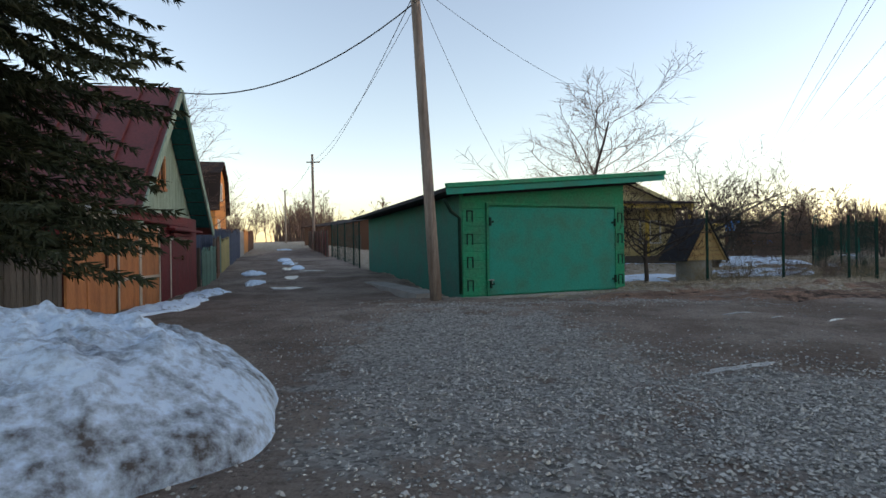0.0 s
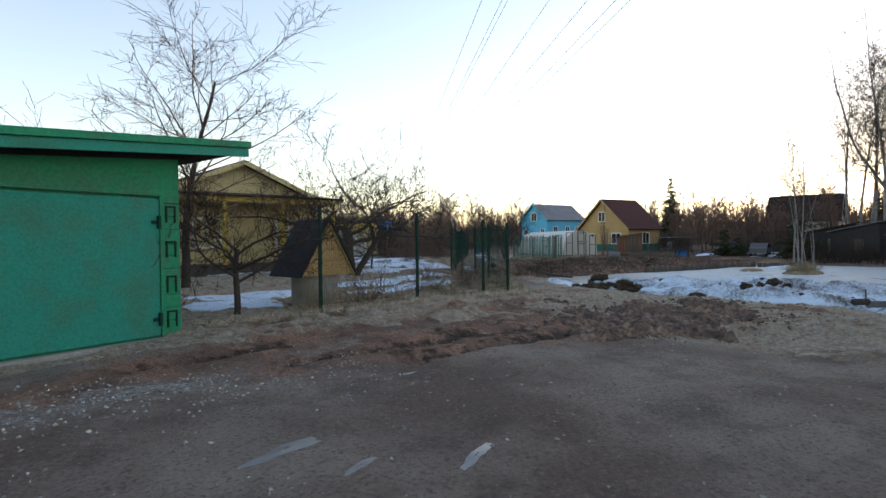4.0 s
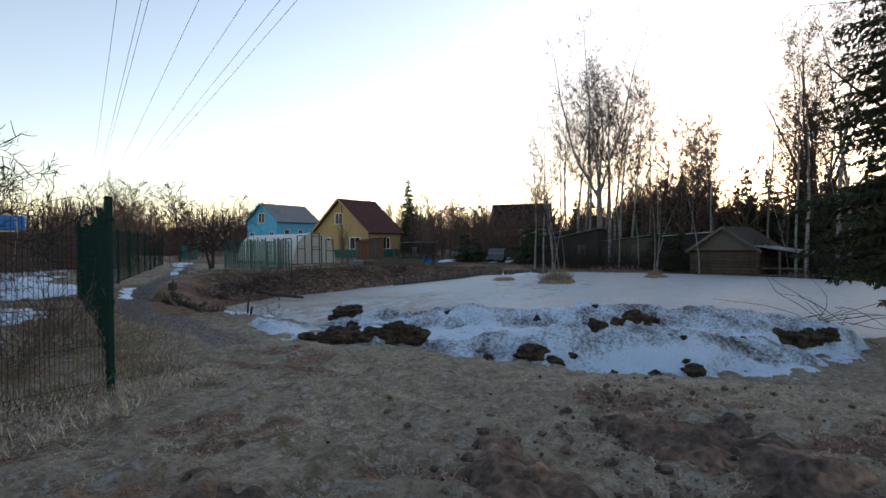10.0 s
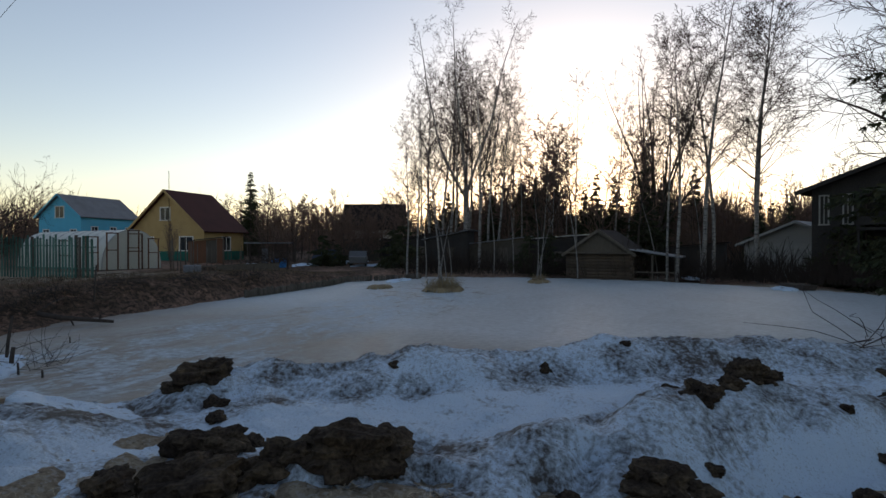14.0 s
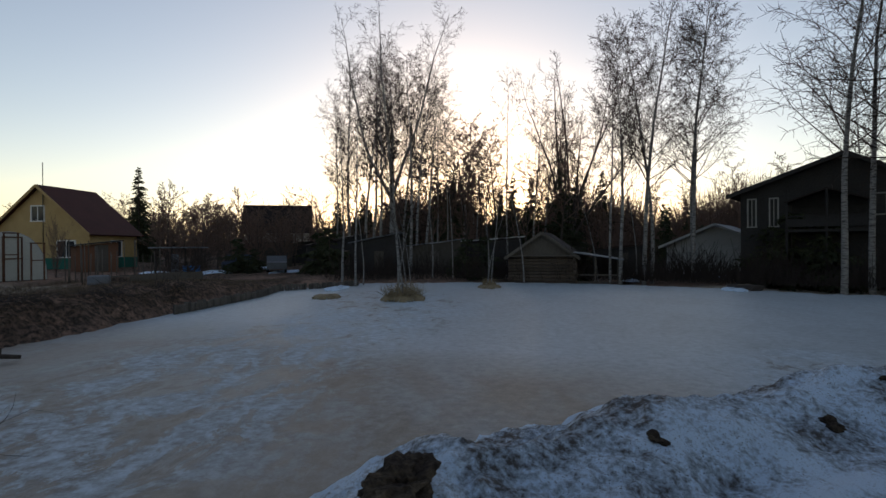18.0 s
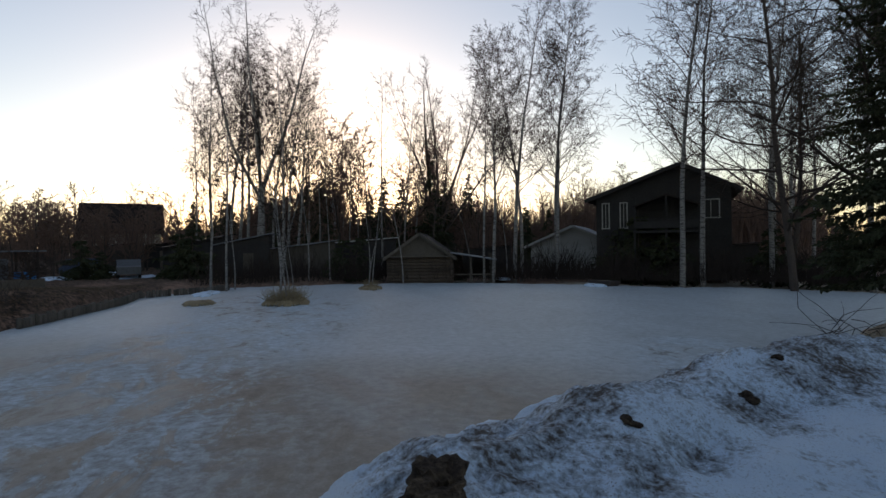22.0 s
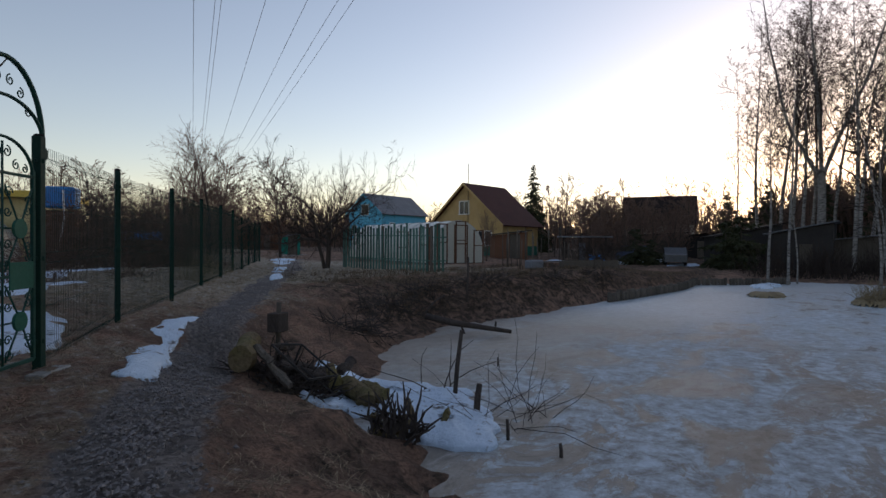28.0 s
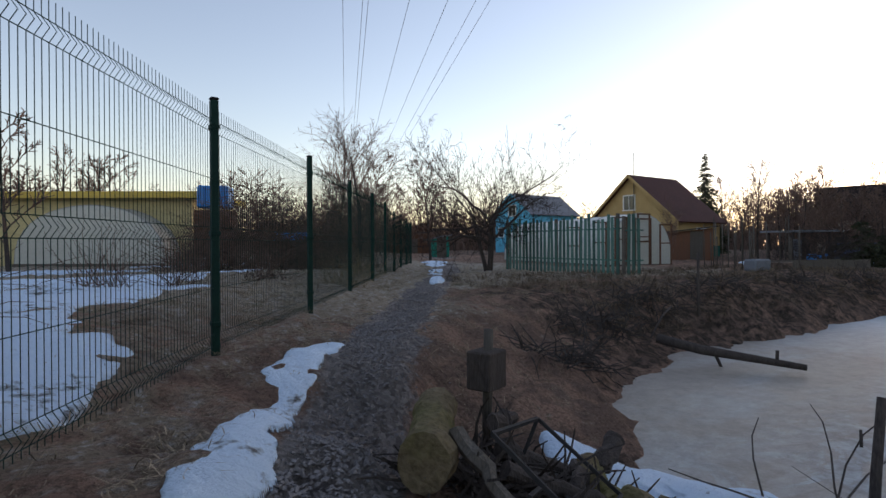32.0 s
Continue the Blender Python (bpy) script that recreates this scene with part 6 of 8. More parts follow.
M["gate_green"] = material("gate_green", (0.014, 0.06, 0.047), 0.55, 0.2, 6, 50, 0.1, (0.01, 0.035, 0.03), 0.5)
M["gate_plate"] = material("gate_plate", (0.016, 0.10, 0.068), 0.6, 0.15, 4, 40, 0.1, (0.02, 0.1, 0.075), 0.5)
gate()


# ---- snow patches, puddles ----
def patch(name, label, category, cx, cy, rx, ry, turn, thick, mat, rag=0.35, wave=0.6):
    return mound(name, label, category, cx, cy, rx, ry, turn, thick, mat, rag * 0.9, 0.35, thick * 0.4, 72, 14, wave)


SN = M["snow_clean"]
RIBBON = [(19.02, 26.34), (19.43, 26.96), (19.75, 27.65), (20.15, 28.25), (20.65, 28.95), (21.0, 29.3)]


def ribbon_height(x, y):
    w = np.interp(y, [26.2, 26.9, 27.6, 28.2, 28.9, 29.4], [0.2, 0.19, 0.16, 0.12, 0.18, 0.1]) + 0.13 * (lattice(x, y, 0.35, 2) - 0.5) + 0.08 * (lattice(x, y, 0.12, 3) - 0.5)
    q = np.clip(1 - (line_distance(x, y, RIBBON) / w) ** 2, 0, 1)
    return np.where(q > 0, 0.008 + 0.03 * q ** 0.6 + 0.008 * clumps(x, y, 0.2, 3, 6), 0)


heap("snow_strip", "strip of melting snow along the gravel path", "snow", 18.3, 21.6, 25.8, 29.8, 0.012, ribbon_height, SN)
for x, y, rx, ry, t in ((26.9, 35.6, 0.8, 0.18, 52), (28.9, 38.4, 0.9, 0.25, 54), (31.0, 41.3, 1.2, 0.3, 54), (34, 45.5, 1.5, 0.5, 54), (38, 51, 2.5, 0.8, 54)):
    patch("snow_strip", "patch of old snow on the footpath", "snow", x, y, rx, ry, t, 0.04, SN, 0.25, 0.8)
for x, y, rx, ry, t in ((16.2, 29.8, 2.6, 1.5, 40), (17.7, 29.9, 1.9, 0.9, 55), (18.9, 32.6, 1.7, 1.0, 50), (17.5, 37.0, 5.0, 1.3, 20), (21.5, 38.5, 3.0, 0.7, 30), (15.5, 42.5, 5.5, 1.3, 15), (13.2, 26.5, 2.2, 1.1, 20),
                            (10.5, 20.6, 2.4, 0.6, 20), (6.2, 18.6, 2.3, 0.8, 10), (5.0, 16.6, 1.2, 0.7, 0), (9.6, 17.6, 1.5, 0.4, 20), (11.8, 19.2, 1.5, 0.5, 15), (8.5, 27, 3.5, 0.9, 10), (13.8, 22.5, 1.6, 0.6, 30),
                            (15.2, 24.0, 0.9, 0.5, 60), (18.3, 28.5, 1.5, 0.7, 60), (17.0, 27.6, 1.3, 0.9, 40), (19.4, 34.6, 1.6, 0.6, 40), (20.6, 36.3, 1.5, 0.5, 45), (20.5, 34.2, 1.2, 0.5, 40), (24, 46.0, 3, 0.6, 0)):
    patch("snow_patch", "flat patch of melting snow in the garden", "snow", x, y, rx, ry, t, 0.06, SN, 0.3, 1.3)
for x, y, rx, ry, t in ((22.4, 26.2, 1.25, 0.75, 100), (21.6, 26.4, 0.7, 0.45, 20), (21.9, 24.9, 0.8, 0.6, 60), (19.55, 21.4, 0.8, 0.6, 95), (19.2, 20.2, 1.0, 0.8, 90), (18.9, 19.2, 1.0, 0.8, 60)):
    patch("snow_shelf", "shelf of wet snow on the pond's edge", "snow", x, y, rx, ry, t, 0.10, SN, 0.25, 0.8)
for x, y, rx, ry, t in ((-7.4, 8.6, 1.5, 0.45, 80), (-7.9, 12.2, 1.0, 0.35, 85), (-9.1, 19.4, 0.55, 0.45, 100), (-7.6, 15.0, 0.6, 0.25, 90), (-9.5, 26, 0.8, 0.3, 105), (-10.8, 30, 0.8, 0.4, 105), (-16.0, 49, 1.2, 0.8, 105), (-8.0, 22, 0.6, 0.3, 110)):
    patch("snow_patch", "small heap of old snow beside the street", "snow", x, y, rx, ry, t, 0.10, SN, 0.25, 0.7)
for x, y, rx, ry, t in ((50, 25.9, 2.0, 0.6, 0), (47.6, 3.0, 1.0, 0.6, 0), (60, 38, 3, 1, 10), (64, 34, 3, 0.8, 0), (56, 41, 3, 0.8, 20), (70, 38, 4, 1, 0), (58, 6, 2, 0.5, 0), (61, -2, 2, 0.6, 0)):
    patch("snow_patch", "patch of old snow on the far shore", "snow", x, y, rx, ry, t, 0.12, SN, 0.25, 1.2)


M["wet"] = material("wet_ice", (0.13, 0.125, 0.125), 0.3, 0.2, 2, 14, 0.1, (0.08, 0.07, 0.06), 0.8)
for x, y, rx, ry, t in ((1.1, 2.85, 0.3, 0.1, 10), (3.05, 6.4, 0.3, 0.09, 20), (4.12, 5.66, 0.22, 0.05, 33), (3.37, 5.88, 0.13, 0.04, 25), (5.05, 8.1, 0.2, 0.05, 25), (5.6, 8.2, 0.14, 0.05, 10),
                        (-7.1, 17.5, 0.25, 0.9, 15), (-8.4, 21.8, 0.2, 1.1, 18), (-6.4, 14.2, 0.5, 0.2, 0), (-9.6, 27, 0.3, 1.6, 17), (-7.0, 20.5, 0.5, 0.25, 15)):
    patch("puddle", "shallow half-frozen puddle on the muddy ground", "puddle", x, y, rx, ry, t, 0.001, M["wet"], 0.3, 0.5)


# ---- clods of soil ----
def clod(x, y, r, seed, z=None, flat=0.65):
    rng = random.Random(seed)
    bm = bmesh.new()
    bmesh.ops.create_icosphere(bm, subdivisions=4, radius=1)
    off = Vector((rng.uniform(0, 50), rng.uniform(0, 50), rng.uniform(0, 50)))
    for v in bm.verts:
        n = v.co.normalized()
        cell = noise.cell_vector(n * 2.1 + off)
        k = 1 + 0.75 * noise.noise(n * 1.1 + off) + 0.3 * noise.noise(n * 3.2 + off) + 0.22 * (cell.x - 0.5) + 0.16 * abs(noise.noise(n * 9 + off)) + 0.16 * noise.noise(n * 21 + off)
        v.co = Vector((n.x * k * 1.25, n.y * k * 0.9, n.z * k * flat)) * r * rng.uniform(0.97, 1.03)
    o = part("soil_clod", bm, M["clod"], None, "", False)
    zz = (max(land_at(x, y), ICE) + float(pile_height(np.array([x]), np.array([y]))[0])) if z is None else z
    o.matrix_basis = pose(x, y, zz + r * 0.2, 0, 0, rng.uniform(0, 360))
    return tagged(o, "dark clod of frozen soil and turf on the snow", "soil", "soil clods on the snow bank")


for k, (x, y, r) in enumerate(((19.5, 18.07, 0.34), (19.25, 18.3, 0.2), (17.7, 15.5, 0.36), (17.95, 15.25, 0.3), (17.5, 15.85, 0.2), (17.1, 16.4, 0.36), (16.85, 16.85, 0.22), (17.35, 16.1, 0.26), (17.9, 15.75, 0.15), (20.0, 12.5, 0.26), (20.25, 12.15, 0.17), (20.6, 11.9, 0.27), (20.85, 11.65, 0.22),
                               (20.3, 12.75, 0.17), (22.9, 9.3, 0.38), (23.2, 8.95, 0.36), (23.55, 8.6, 0.3), (18.3, 13.15, 0.26), (18.5, 12.85, 0.17), (19.5, 10.75, 0.2), (18.9, 11.9, 0.1), (18.0, 13.8, 0.12), (17.75, 16.75, 0.3), (18.1, 16.55, 0.15), (18.6, 17.3, 0.13), (21.2, 11.2, 0.14), (19.2, 11.3, 0.13),
                               (21.6, 10.1, 0.1), (19.9, 10.9, 0.08), (20.6, 16.1, 0.1), (21.4, 14.2, 0.12), (22.2, 13.1, 0.08), (19.0, 17.6, 0.14), (18.9, 12.6, 0.1), (20.4, 11.0, 0.09), (18.45, 16.0, 0.09))):
    clod(x, y, r * 0.72, 100 + k)


# ---- garden behind the fence ----
def well_house():
    w = thing("well_house", pose(6.9, 15.45, 0.0, 0, 0, 12) @ Matrix.Scale(1.12, 4), "small tent-shaped well cover of yellow boards with a black felt roof", "well")
    # local: the gable looks to -y, the ridge runs to +y
    v, f = [], []
    tube_data([Vector((0, 0.55, -0.35)), Vector((0, 0.55, 0.40))], [0.5, 0.5], 20, v, f)
    o = new("ring", mesh_of("ring", v, f, M["concrete"]))
    o.parent = w
    tagged(o, "grey concrete well ring")
    part("gable", prism(bmesh.new(), [(-0.66, 0.40), (0.66, 0.40), (0, 1.56)], 0.0, 0.06), M["ochre_wood"], w, "yellow plywood gable")
    part("gable", prism(bmesh.new(), [(-0.66, 0.40), (0.66, 0.40), (0, 1.56)], 1.08, 1.14), M["ochre_wood"], w)
    th = math.atan2(1.16, 0.66)
    for sg in (-1, 1):
        bm = bmesh.new()
        box(bm, (sg * 0.36, 0.57, 1.0), (1.42, 1.34, 0.03), Matrix.Rotation(sg * th, 4, "Y"))
        part("roof", bm, M["roof_felt"], w, "black felt roof sheet")
        b2 = bmesh.new()
        box(b2, (sg * 0.335, -0.02, 0.985), (1.36, 0.05, 0.05), Matrix.Rotation(sg * th, 4, "Y"))
        part("edge_board", b2, M["ochre_wood"], w)
    for k in range(5):
        z = 0.55 + k * 0.2
        hw = 0.66 * (1.56 - z) / 1.16 - 0.04
        part("plank_line", boxes(((0, -0.006, z), (hw * 2, 0.012, 0.012))), M["brown_paint"], w)


well_house()


def yellow_house():
    x, y = 7.8, 27.9
    h = house("yellow_house", "yellow plank cottage with bright yellow porch posts", x, y, toward(x, y, 3, 3) + 20, 7.5, 8, 3.1, 4.7, M["cream_wood"], M["brown_roof"], M["cream_wood"], windows=(("front", 2.2, 1.7, 1.2, 1.2), ("front", -1.5, 1.7, 1.1, 1.2)))
    for k in range(15):
        part("wall_plank", boxes(((0, -0.012, 0.2 + k * 0.2), (7.5, 0.02, 0.18)), bevel=0.004), M["cream_wood"], h)
    for px_ in (-3.7, -1.3, 1.2, 3.7):
        part("porch_post", boxes(((px_, -1.5, 1.4), (0.16, 0.16, 3.4)), bevel=0.01), M["yellow_paint"], h)
    part("porch_beam", boxes(((0, -1.5, 3.05), (7.8, 0.18, 0.22)), bevel=0.01), M["yellow_paint"], h)
    part("porch_roof", boxes(((0, -0.85, 3.3), (8.2, 1.9, 0.08), Matrix.Rotation(0.12, 4, "X"))), M["brown_roof"], h)
    part("porch_deck", boxes(((0, -0.8, 0.15), (7.6, 1.6, 0.5))), M["grey_wood"], h)


yellow_house()


def yellow_shed():
    a, b = (14.2, 55.0), (24.0, 48.2)
    s = thing("yellow_shed", frame_at(a, b, 0.0), "long flat-roofed shed with yellow boards and fascia", "shed")
    L = math.hypot(b[0] - a[0], b[1] - a[1])
    part("wall", boxes(((L / 2, 2.5, 1.2), (L, 5, 3.0))), M["cream_wood"], s)
    part("roof", boxes(((L / 2, 2.4, 2.86), (L + 0.8, 5.8, 0.12), Matrix.Rotation(0.03, 4, "X"))), M["roof_felt"], s)
    part("fascia", boxes(((L / 2, -0.52, 2.76), (L + 0.84, 0.04, 0.26)), bevel=0.006), M["yellow_paint"], s, "bright yellow fascia board")
    part("fascia", boxes(((L + 0.42, 2.4, 2.8), (0.04, 5.8, 0.26)), bevel=0.006), M["yellow_paint"], s, "bright yellow fascia board")
    for k in range(12):
        part("plank", boxes(((L / 2, -0.012, 0.15 + k * 0.21), (L, 0.02, 0.19)), bevel=0.004), M["cream_wood"], s)
    window(s, 3.0, 1.8, 0.9, 0.6, Matrix.Translation((0, -0.02, 0)), M["brown_paint"])
    window(s, 0.8, 1.5, 1.4, 1.2, Matrix.Translation((0, -0.02, 0)), M["brown_paint"])


yellow_shed()


def arch_house(name, label, a, b, w, h, l, ribs, end_frames=True):
    g = thing(name, frame_at(a, b, land_at(*a) - 0.02), label, "greenhouse")
    prof = [(w / 2 - w / 2 * math.cos(t), h * math.sin(t) ** 0.75) for t in np.linspace(0.0, math.pi, 19)]
    bm = bmesh.new()
    rows = []
    for y in np.linspace(0, l, ribs):
        rows.append([bm.verts.new((x, y, z)) for x, z in prof])
    for r0, r1 in zip(rows, rows[1:]):
        for i in range(len(prof) - 1):
            bm.faces.new((r0[i], r0[i + 1], r1[i + 1], r1[i]))
    part("cover", bm, M["poly_sheet"], g, "milky clear polycarbonate cover", True)
    for y in (0.0, l):
        e = bmesh.new()
        prism(e, prof, y - 0.008, y + 0.008)
        part("end_wall", e, M["poly_sheet"], g)
    for y in np.linspace(0, l, ribs):
        rod("rib", [(x, y, z + 0.012) for x, z in prof], 0.018, M["galvanised"], g, 5)
    if end_frames:
        for x in (0.42 * w, 0.66 * w):
            part("door_post", boxes(((x, -0.03, h * 0.45), (0.06, 0.05, h * 0.9)), bevel=0.004), M["faded_brown"], g)
        for z in (0.05, h * 0.48, h * 0.9):
            part("door_rail", boxes(((0.54 * w, -0.03, z), (0.26 * w, 0.05, 0.06)), bevel=0.004), M["faded_brown"], g)
    part("kerb", boxes(((w / 2, l / 2, 0.02), (w + 0.1, l + 0.1, 0.22)), bevel=0.01), M["grey_wood"], g)
    return g


arch_house("greenhouse", "arched greenhouse of milky plastic with brown door frames", (39.1, 39.6), (42.3, 38.5), 3.4, 2.4, 11.0, 11)
for x, hgt in ((39.2, 2.1), (40.3, 2.2), (38.2, 1.9), (37.0, 1.7), (41.4, 1.8)):
    y = 39.6 - (x - 39.1) * 0.34 - 0.6
    fr = thing("timber_frame", pose(x, y, land_at(x, y), 0, 0, -18), "bare brown timber frame standing before the greenhouse", "frame", "timber frames")
    part("post", boxes(((-0.3, 0, hgt / 2), (0.06, 0.05, hgt))), M["faded_brown"], fr)
    part("post", boxes(((0.3, 0, hgt / 2), (0.06, 0.05, hgt))), M["faded_brown"], fr)
    part("rail", boxes(((0, 0, hgt), (0.7, 0.05, 0.06))), M["faded_brown"], fr)
    part("rail", boxes(((0, 0, hgt * 0.55), (0.6, 0.05, 0.05))), M["faded_brown"], fr)
arch_house("dome_greenhouse", "large arched garden greenhouse of milky plastic sheet", (18.3, 51.4), (23.0, 47.4), 6.0, 2.35, 5.0, 6, False)


def shower_hut():
    s = thing("garden_shower", pose(24.6, 47.0, 0.0, 0, 0, -30), "plank garden shower with a bright blue water tank on top", "shower")
    for k in range(8):
        part("board", boxes(((-0.56 + k * 0.16, -0.6, 1.0), (0.15, 0.03, 2.2)), bevel=0.004), M["faded_brown"], s)
        part("board", boxes(((0.64, -0.56 + k * 0.16, 1.0), (0.03, 0.15, 2.2)), bevel=0.004), M["faded_brown"], s)
    part("body", boxes(((0, 0, 1.0), (1.2, 1.15, 2.15))), M["rust"], s)
    t = part("tank", boxes(((0, 0, 2.62), (1.15, 1.0, 0.85)), bevel=0.06), M["bright_blue"], s, "blue plastic water tank")
    for k in range(6):
        part("rib", boxes(((-0.5 + k * 0.2, -0.51, 2.62), (0.05, 0.03, 0.75)), bevel=0.01), M["bright_blue"], t)
    rod("hose", [(0.2, -0.56, 2.9), (0.25, -0.6, 1.8), (0.1, -0.75, 0.6), (-0.3, -1.0, 0.1), (-0.7, -1.1, 0.05)], 0.035, M["white_paint"], s, 8, "pale hose hanging from the tank")


shower_hut()
bx_ = thing("blue_box", pose(28.5, 49.0, 0.9), "small blue tarpaulin-covered hutch behind the bushes", "hutch")
part("cover", boxes(((0, 0, 0.25), (1.6, 1.2, 0.4)), bevel=0.05), M["bright_blue"], bx_)
part("stand", boxes(((0, 0, -0.6), (1.4, 1.0, 1.3))), M["grey_wood"], bx_)


# ---- twig heaps, shrubs and dry stalks ----
def twig_heap(name, label, x, y, rx, ry, h, n, seed, mat="twig", kind="", up=0.3, length=1.2, r=0.006, z=None):
    rng = random.Random(seed)
    v, f = [], []
    for _ in range(n):
        a, q = rng.uniform(0, 6.28), math.sqrt(rng.random())
        px_, py_ = x + rx * q * math.cos(a), y + ry * q * math.sin(a)
        zz = (max(land_at(px_, py_), ICE) if z is None else z)
        p = Vector((px_, py_, zz + h * (1 - q * q) * rng.random() - 0.03))
        d = Vector((rng.gauss(0, 1), rng.gauss(0, 1), rng.gauss(up * 2, 0.6))).normalized()
        L = length * rng.uniform(0.5, 1.3)
        pts = [p]
        for s in range(4):
            d = (d + Vector((rng.gauss(0, 0.2), rng.gauss(0, 0.2), rng.gauss(-0.06, 0.15)))).normalized()
            pts.append(pts[-1] + d * L / 4)
        tube_data(pts, [r, r * 0.9, r * 0.75, r * 0.6, r * 0.35], 3, v, f, False)
    return tagged(new(name, mesh_of(name, v, f, M[mat])), label, "shrub" if not kind else "plants", kind=kind)


twig_heap("brushwood", "big tangled heap of dry vines and brushwood", 25.0, 43.2, 2.8, 2.2, 2.9, 2200, 41, "twig_red", "stuff", 0.1, 1.6, 0.011)
twig_heap("bramble_thicket", "tangled dry bramble along the fence", 27.0, 41.5, 1.6, 1.6, 1.7, 700, 42, "twig_red", "", 0.35, 1.3)
for k, (x, y, s) in enumerate(((13.5, 18.6, 1.0), (14.3, 20.3, 0.9), (13.0, 20.8, 0.7), (17.8, 30.9, 0.9), (19.6, 33.8, 0.8), (16.9, 28.2, 0.6), (11.0, 17.4, 0.8), (7.4, 14.4, 0.8), (9.8, 16.0, 0.7), (20.8, 34.6, 0.9), (22.6, 35.6, 1.0), (12.6, 17.8, 0.9))):
    twig_heap("currant_bush", "leafless currant bush with thin upright stems", x, y, 0.5 * s, 0.5 * s, 0.15, int(70 * s), 50 + k, "twig_red", "", 0.7, 1.2 * s, 0.006)
for k, (x, y) in enumerate(((5.9, 13.6), (7.0, 13.95), (8.0, 14.4), (12.1, 15.9), (10.0, 15.1), (13.5, 16.4), (14.3, 18.2), (24.0, 34.9), (25.6, 37.0), (6.4, 14.3))):
    twig_heap("dry_stalks", "clump of tall dry weed stalks by the fence", x, y, 0.55, 0.35, 0.1, 90, 80 + k, "straw", "stuff", 0.9, 0.8, 0.004)
multi = bare_tree("tall_shrub", "tall leafless shrub with many thin upright stems", "shrub", dict(BUSHY, count=(30, 8, 6, 0), angle=(24, 26, 30), ratio=(0.75, 0.4, 0.4), lift=(0.0, 0.05, 0.06, 0.04), wood=1, **{"from": (0.02, 0.2, 0.15)}), 61, 5.2, 0.06, M["bark_dark"], M["twig_red"])
multi.matrix_basis = pose(27.9, 43.2, land_at(27.9, 43.2)) @ Matrix.Scale(0.85, 4)
twig_heap("drooping_branch", "thin bare branches drooping low over the ice", 25.6, 8.3, 0.5, 0.4, 0.5, 26, 78, "bark_dark", "stuff", 0.1, 1.9, 0.009, z=-0.75)
put(multi, 45.5, 40.5, 40, 0.6)
put(multi, 52.5, 36.0, 140, 0.7)
near_bare = bare_tree("bare_tree", "tall leafless tree with spreading branches beside the pond", "tree", dict(BUSHY, angle=(58, 46, 40), ratio=(0.42, 0.5, 0.5), lift=(0.02, 0.0, -0.02, -0.04)), 62, 14, 0.16, M["bark_dark"], M["twig"])
near_bare.matrix_basis = pose(27.2, 4.6, land_at(27.2, 4.6))
put(near_bare, 40.6, -4.6, 70, 1.25)
put(near_bare, 36.6, -6.8, 170, 1.2)
put(near_bare, 45.0, -8.5, 270, 1.15)


# ---- pond edge: logs, stakes, jetty, palisade, islets ----
M["moss_log"] = material("moss_log", (0.16, 0.12, 0.07), 0.95, 0.35, 3, 25, 0.7, (0.11, 0.11, 0.03), 0.8, depth=0.03)


def log(name, a, b, r0, r1, label, mat="moss_log", sides=14):
    a, b = Vector(a), Vector(b)
    rng = random.Random(int(a.x * 100))
    pts, rad = [], []
    for k in range(9):
        t = k / 8
        pts.append(a.lerp(b, t) + Vector((rng.uniform(-1, 1), rng.uniform(-1, 1), rng.uniform(-1, 1))) * 0.02)
        rad.append((r0 + (r1 - r0) * t) * rng.uniform(0.9, 1.1))
    v, f = [], []
    tube_data(pts, rad, sides, v, f)
    for q in v:
        q += Vector((noise.noise(q * 9), noise.noise(q * 9 + Vector((7, 0, 0))), noise.noise(q * 9 + Vector((0, 7, 0))))) * 0.025
    return tagged(new(name, mesh_of(name, v, f, M[mat])), label, "log")


log("mossy_log", (20.8, 27.25, -0.36), (20.3, 26.7, -0.46), 0.12, 0.15, "short thick mossy log on the bank")
log("mossy_log", (21.7, 26.8, -0.78), (21.5, 26.42, -0.93), 0.08, 0.09, "mossy log end lying on the bank")
log("split_log", (21.75, 26.5, -0.98), (21.66, 26.0, -1.08), 0.12, 0.12, "split rotten log at the ice edge")
log("split_log", (21.95, 26.42, -1.02), (21.9, 25.92, -1.1), 0.10, 0.11, "split rotten log at the ice edge")
log("broken_log", (21.92, 26.85, -0.9), (22.3, 26.98, -0.82), 0.07, 0.07, "cut dark log stub at the ice edge", "bark_dark")
for p, q, ra in (((21.05, 26.95, -0.62), (21.55, 26.7, -0.85), 0.06), ((20.75, 26.6, -0.55), (21.3, 26.35, -0.8), 0.05), ((21.2, 26.45, -0.75), (21.65, 26.85, -0.8), 0.055), ((20.95, 26.9, -0.42), (21.35, 27.15, -0.5), 0.05)):
    log("rotten_log", p, q, ra, ra * 0.85, "dark rotten log in the bank's brushwood", "bark_dark", 10)
log("plank_end", (20.55, 26.75, -0.34), (20.55, 26.1, -0.72), 0.05, 0.04, "broken plank leaning on the log", "grey_wood", 6)
frame_heap = thing("scrap_frame", pose(21.0, 26.5, -0.74, 18, 10, 30), "rusty angle-iron frame dumped on the bank", "scrap")
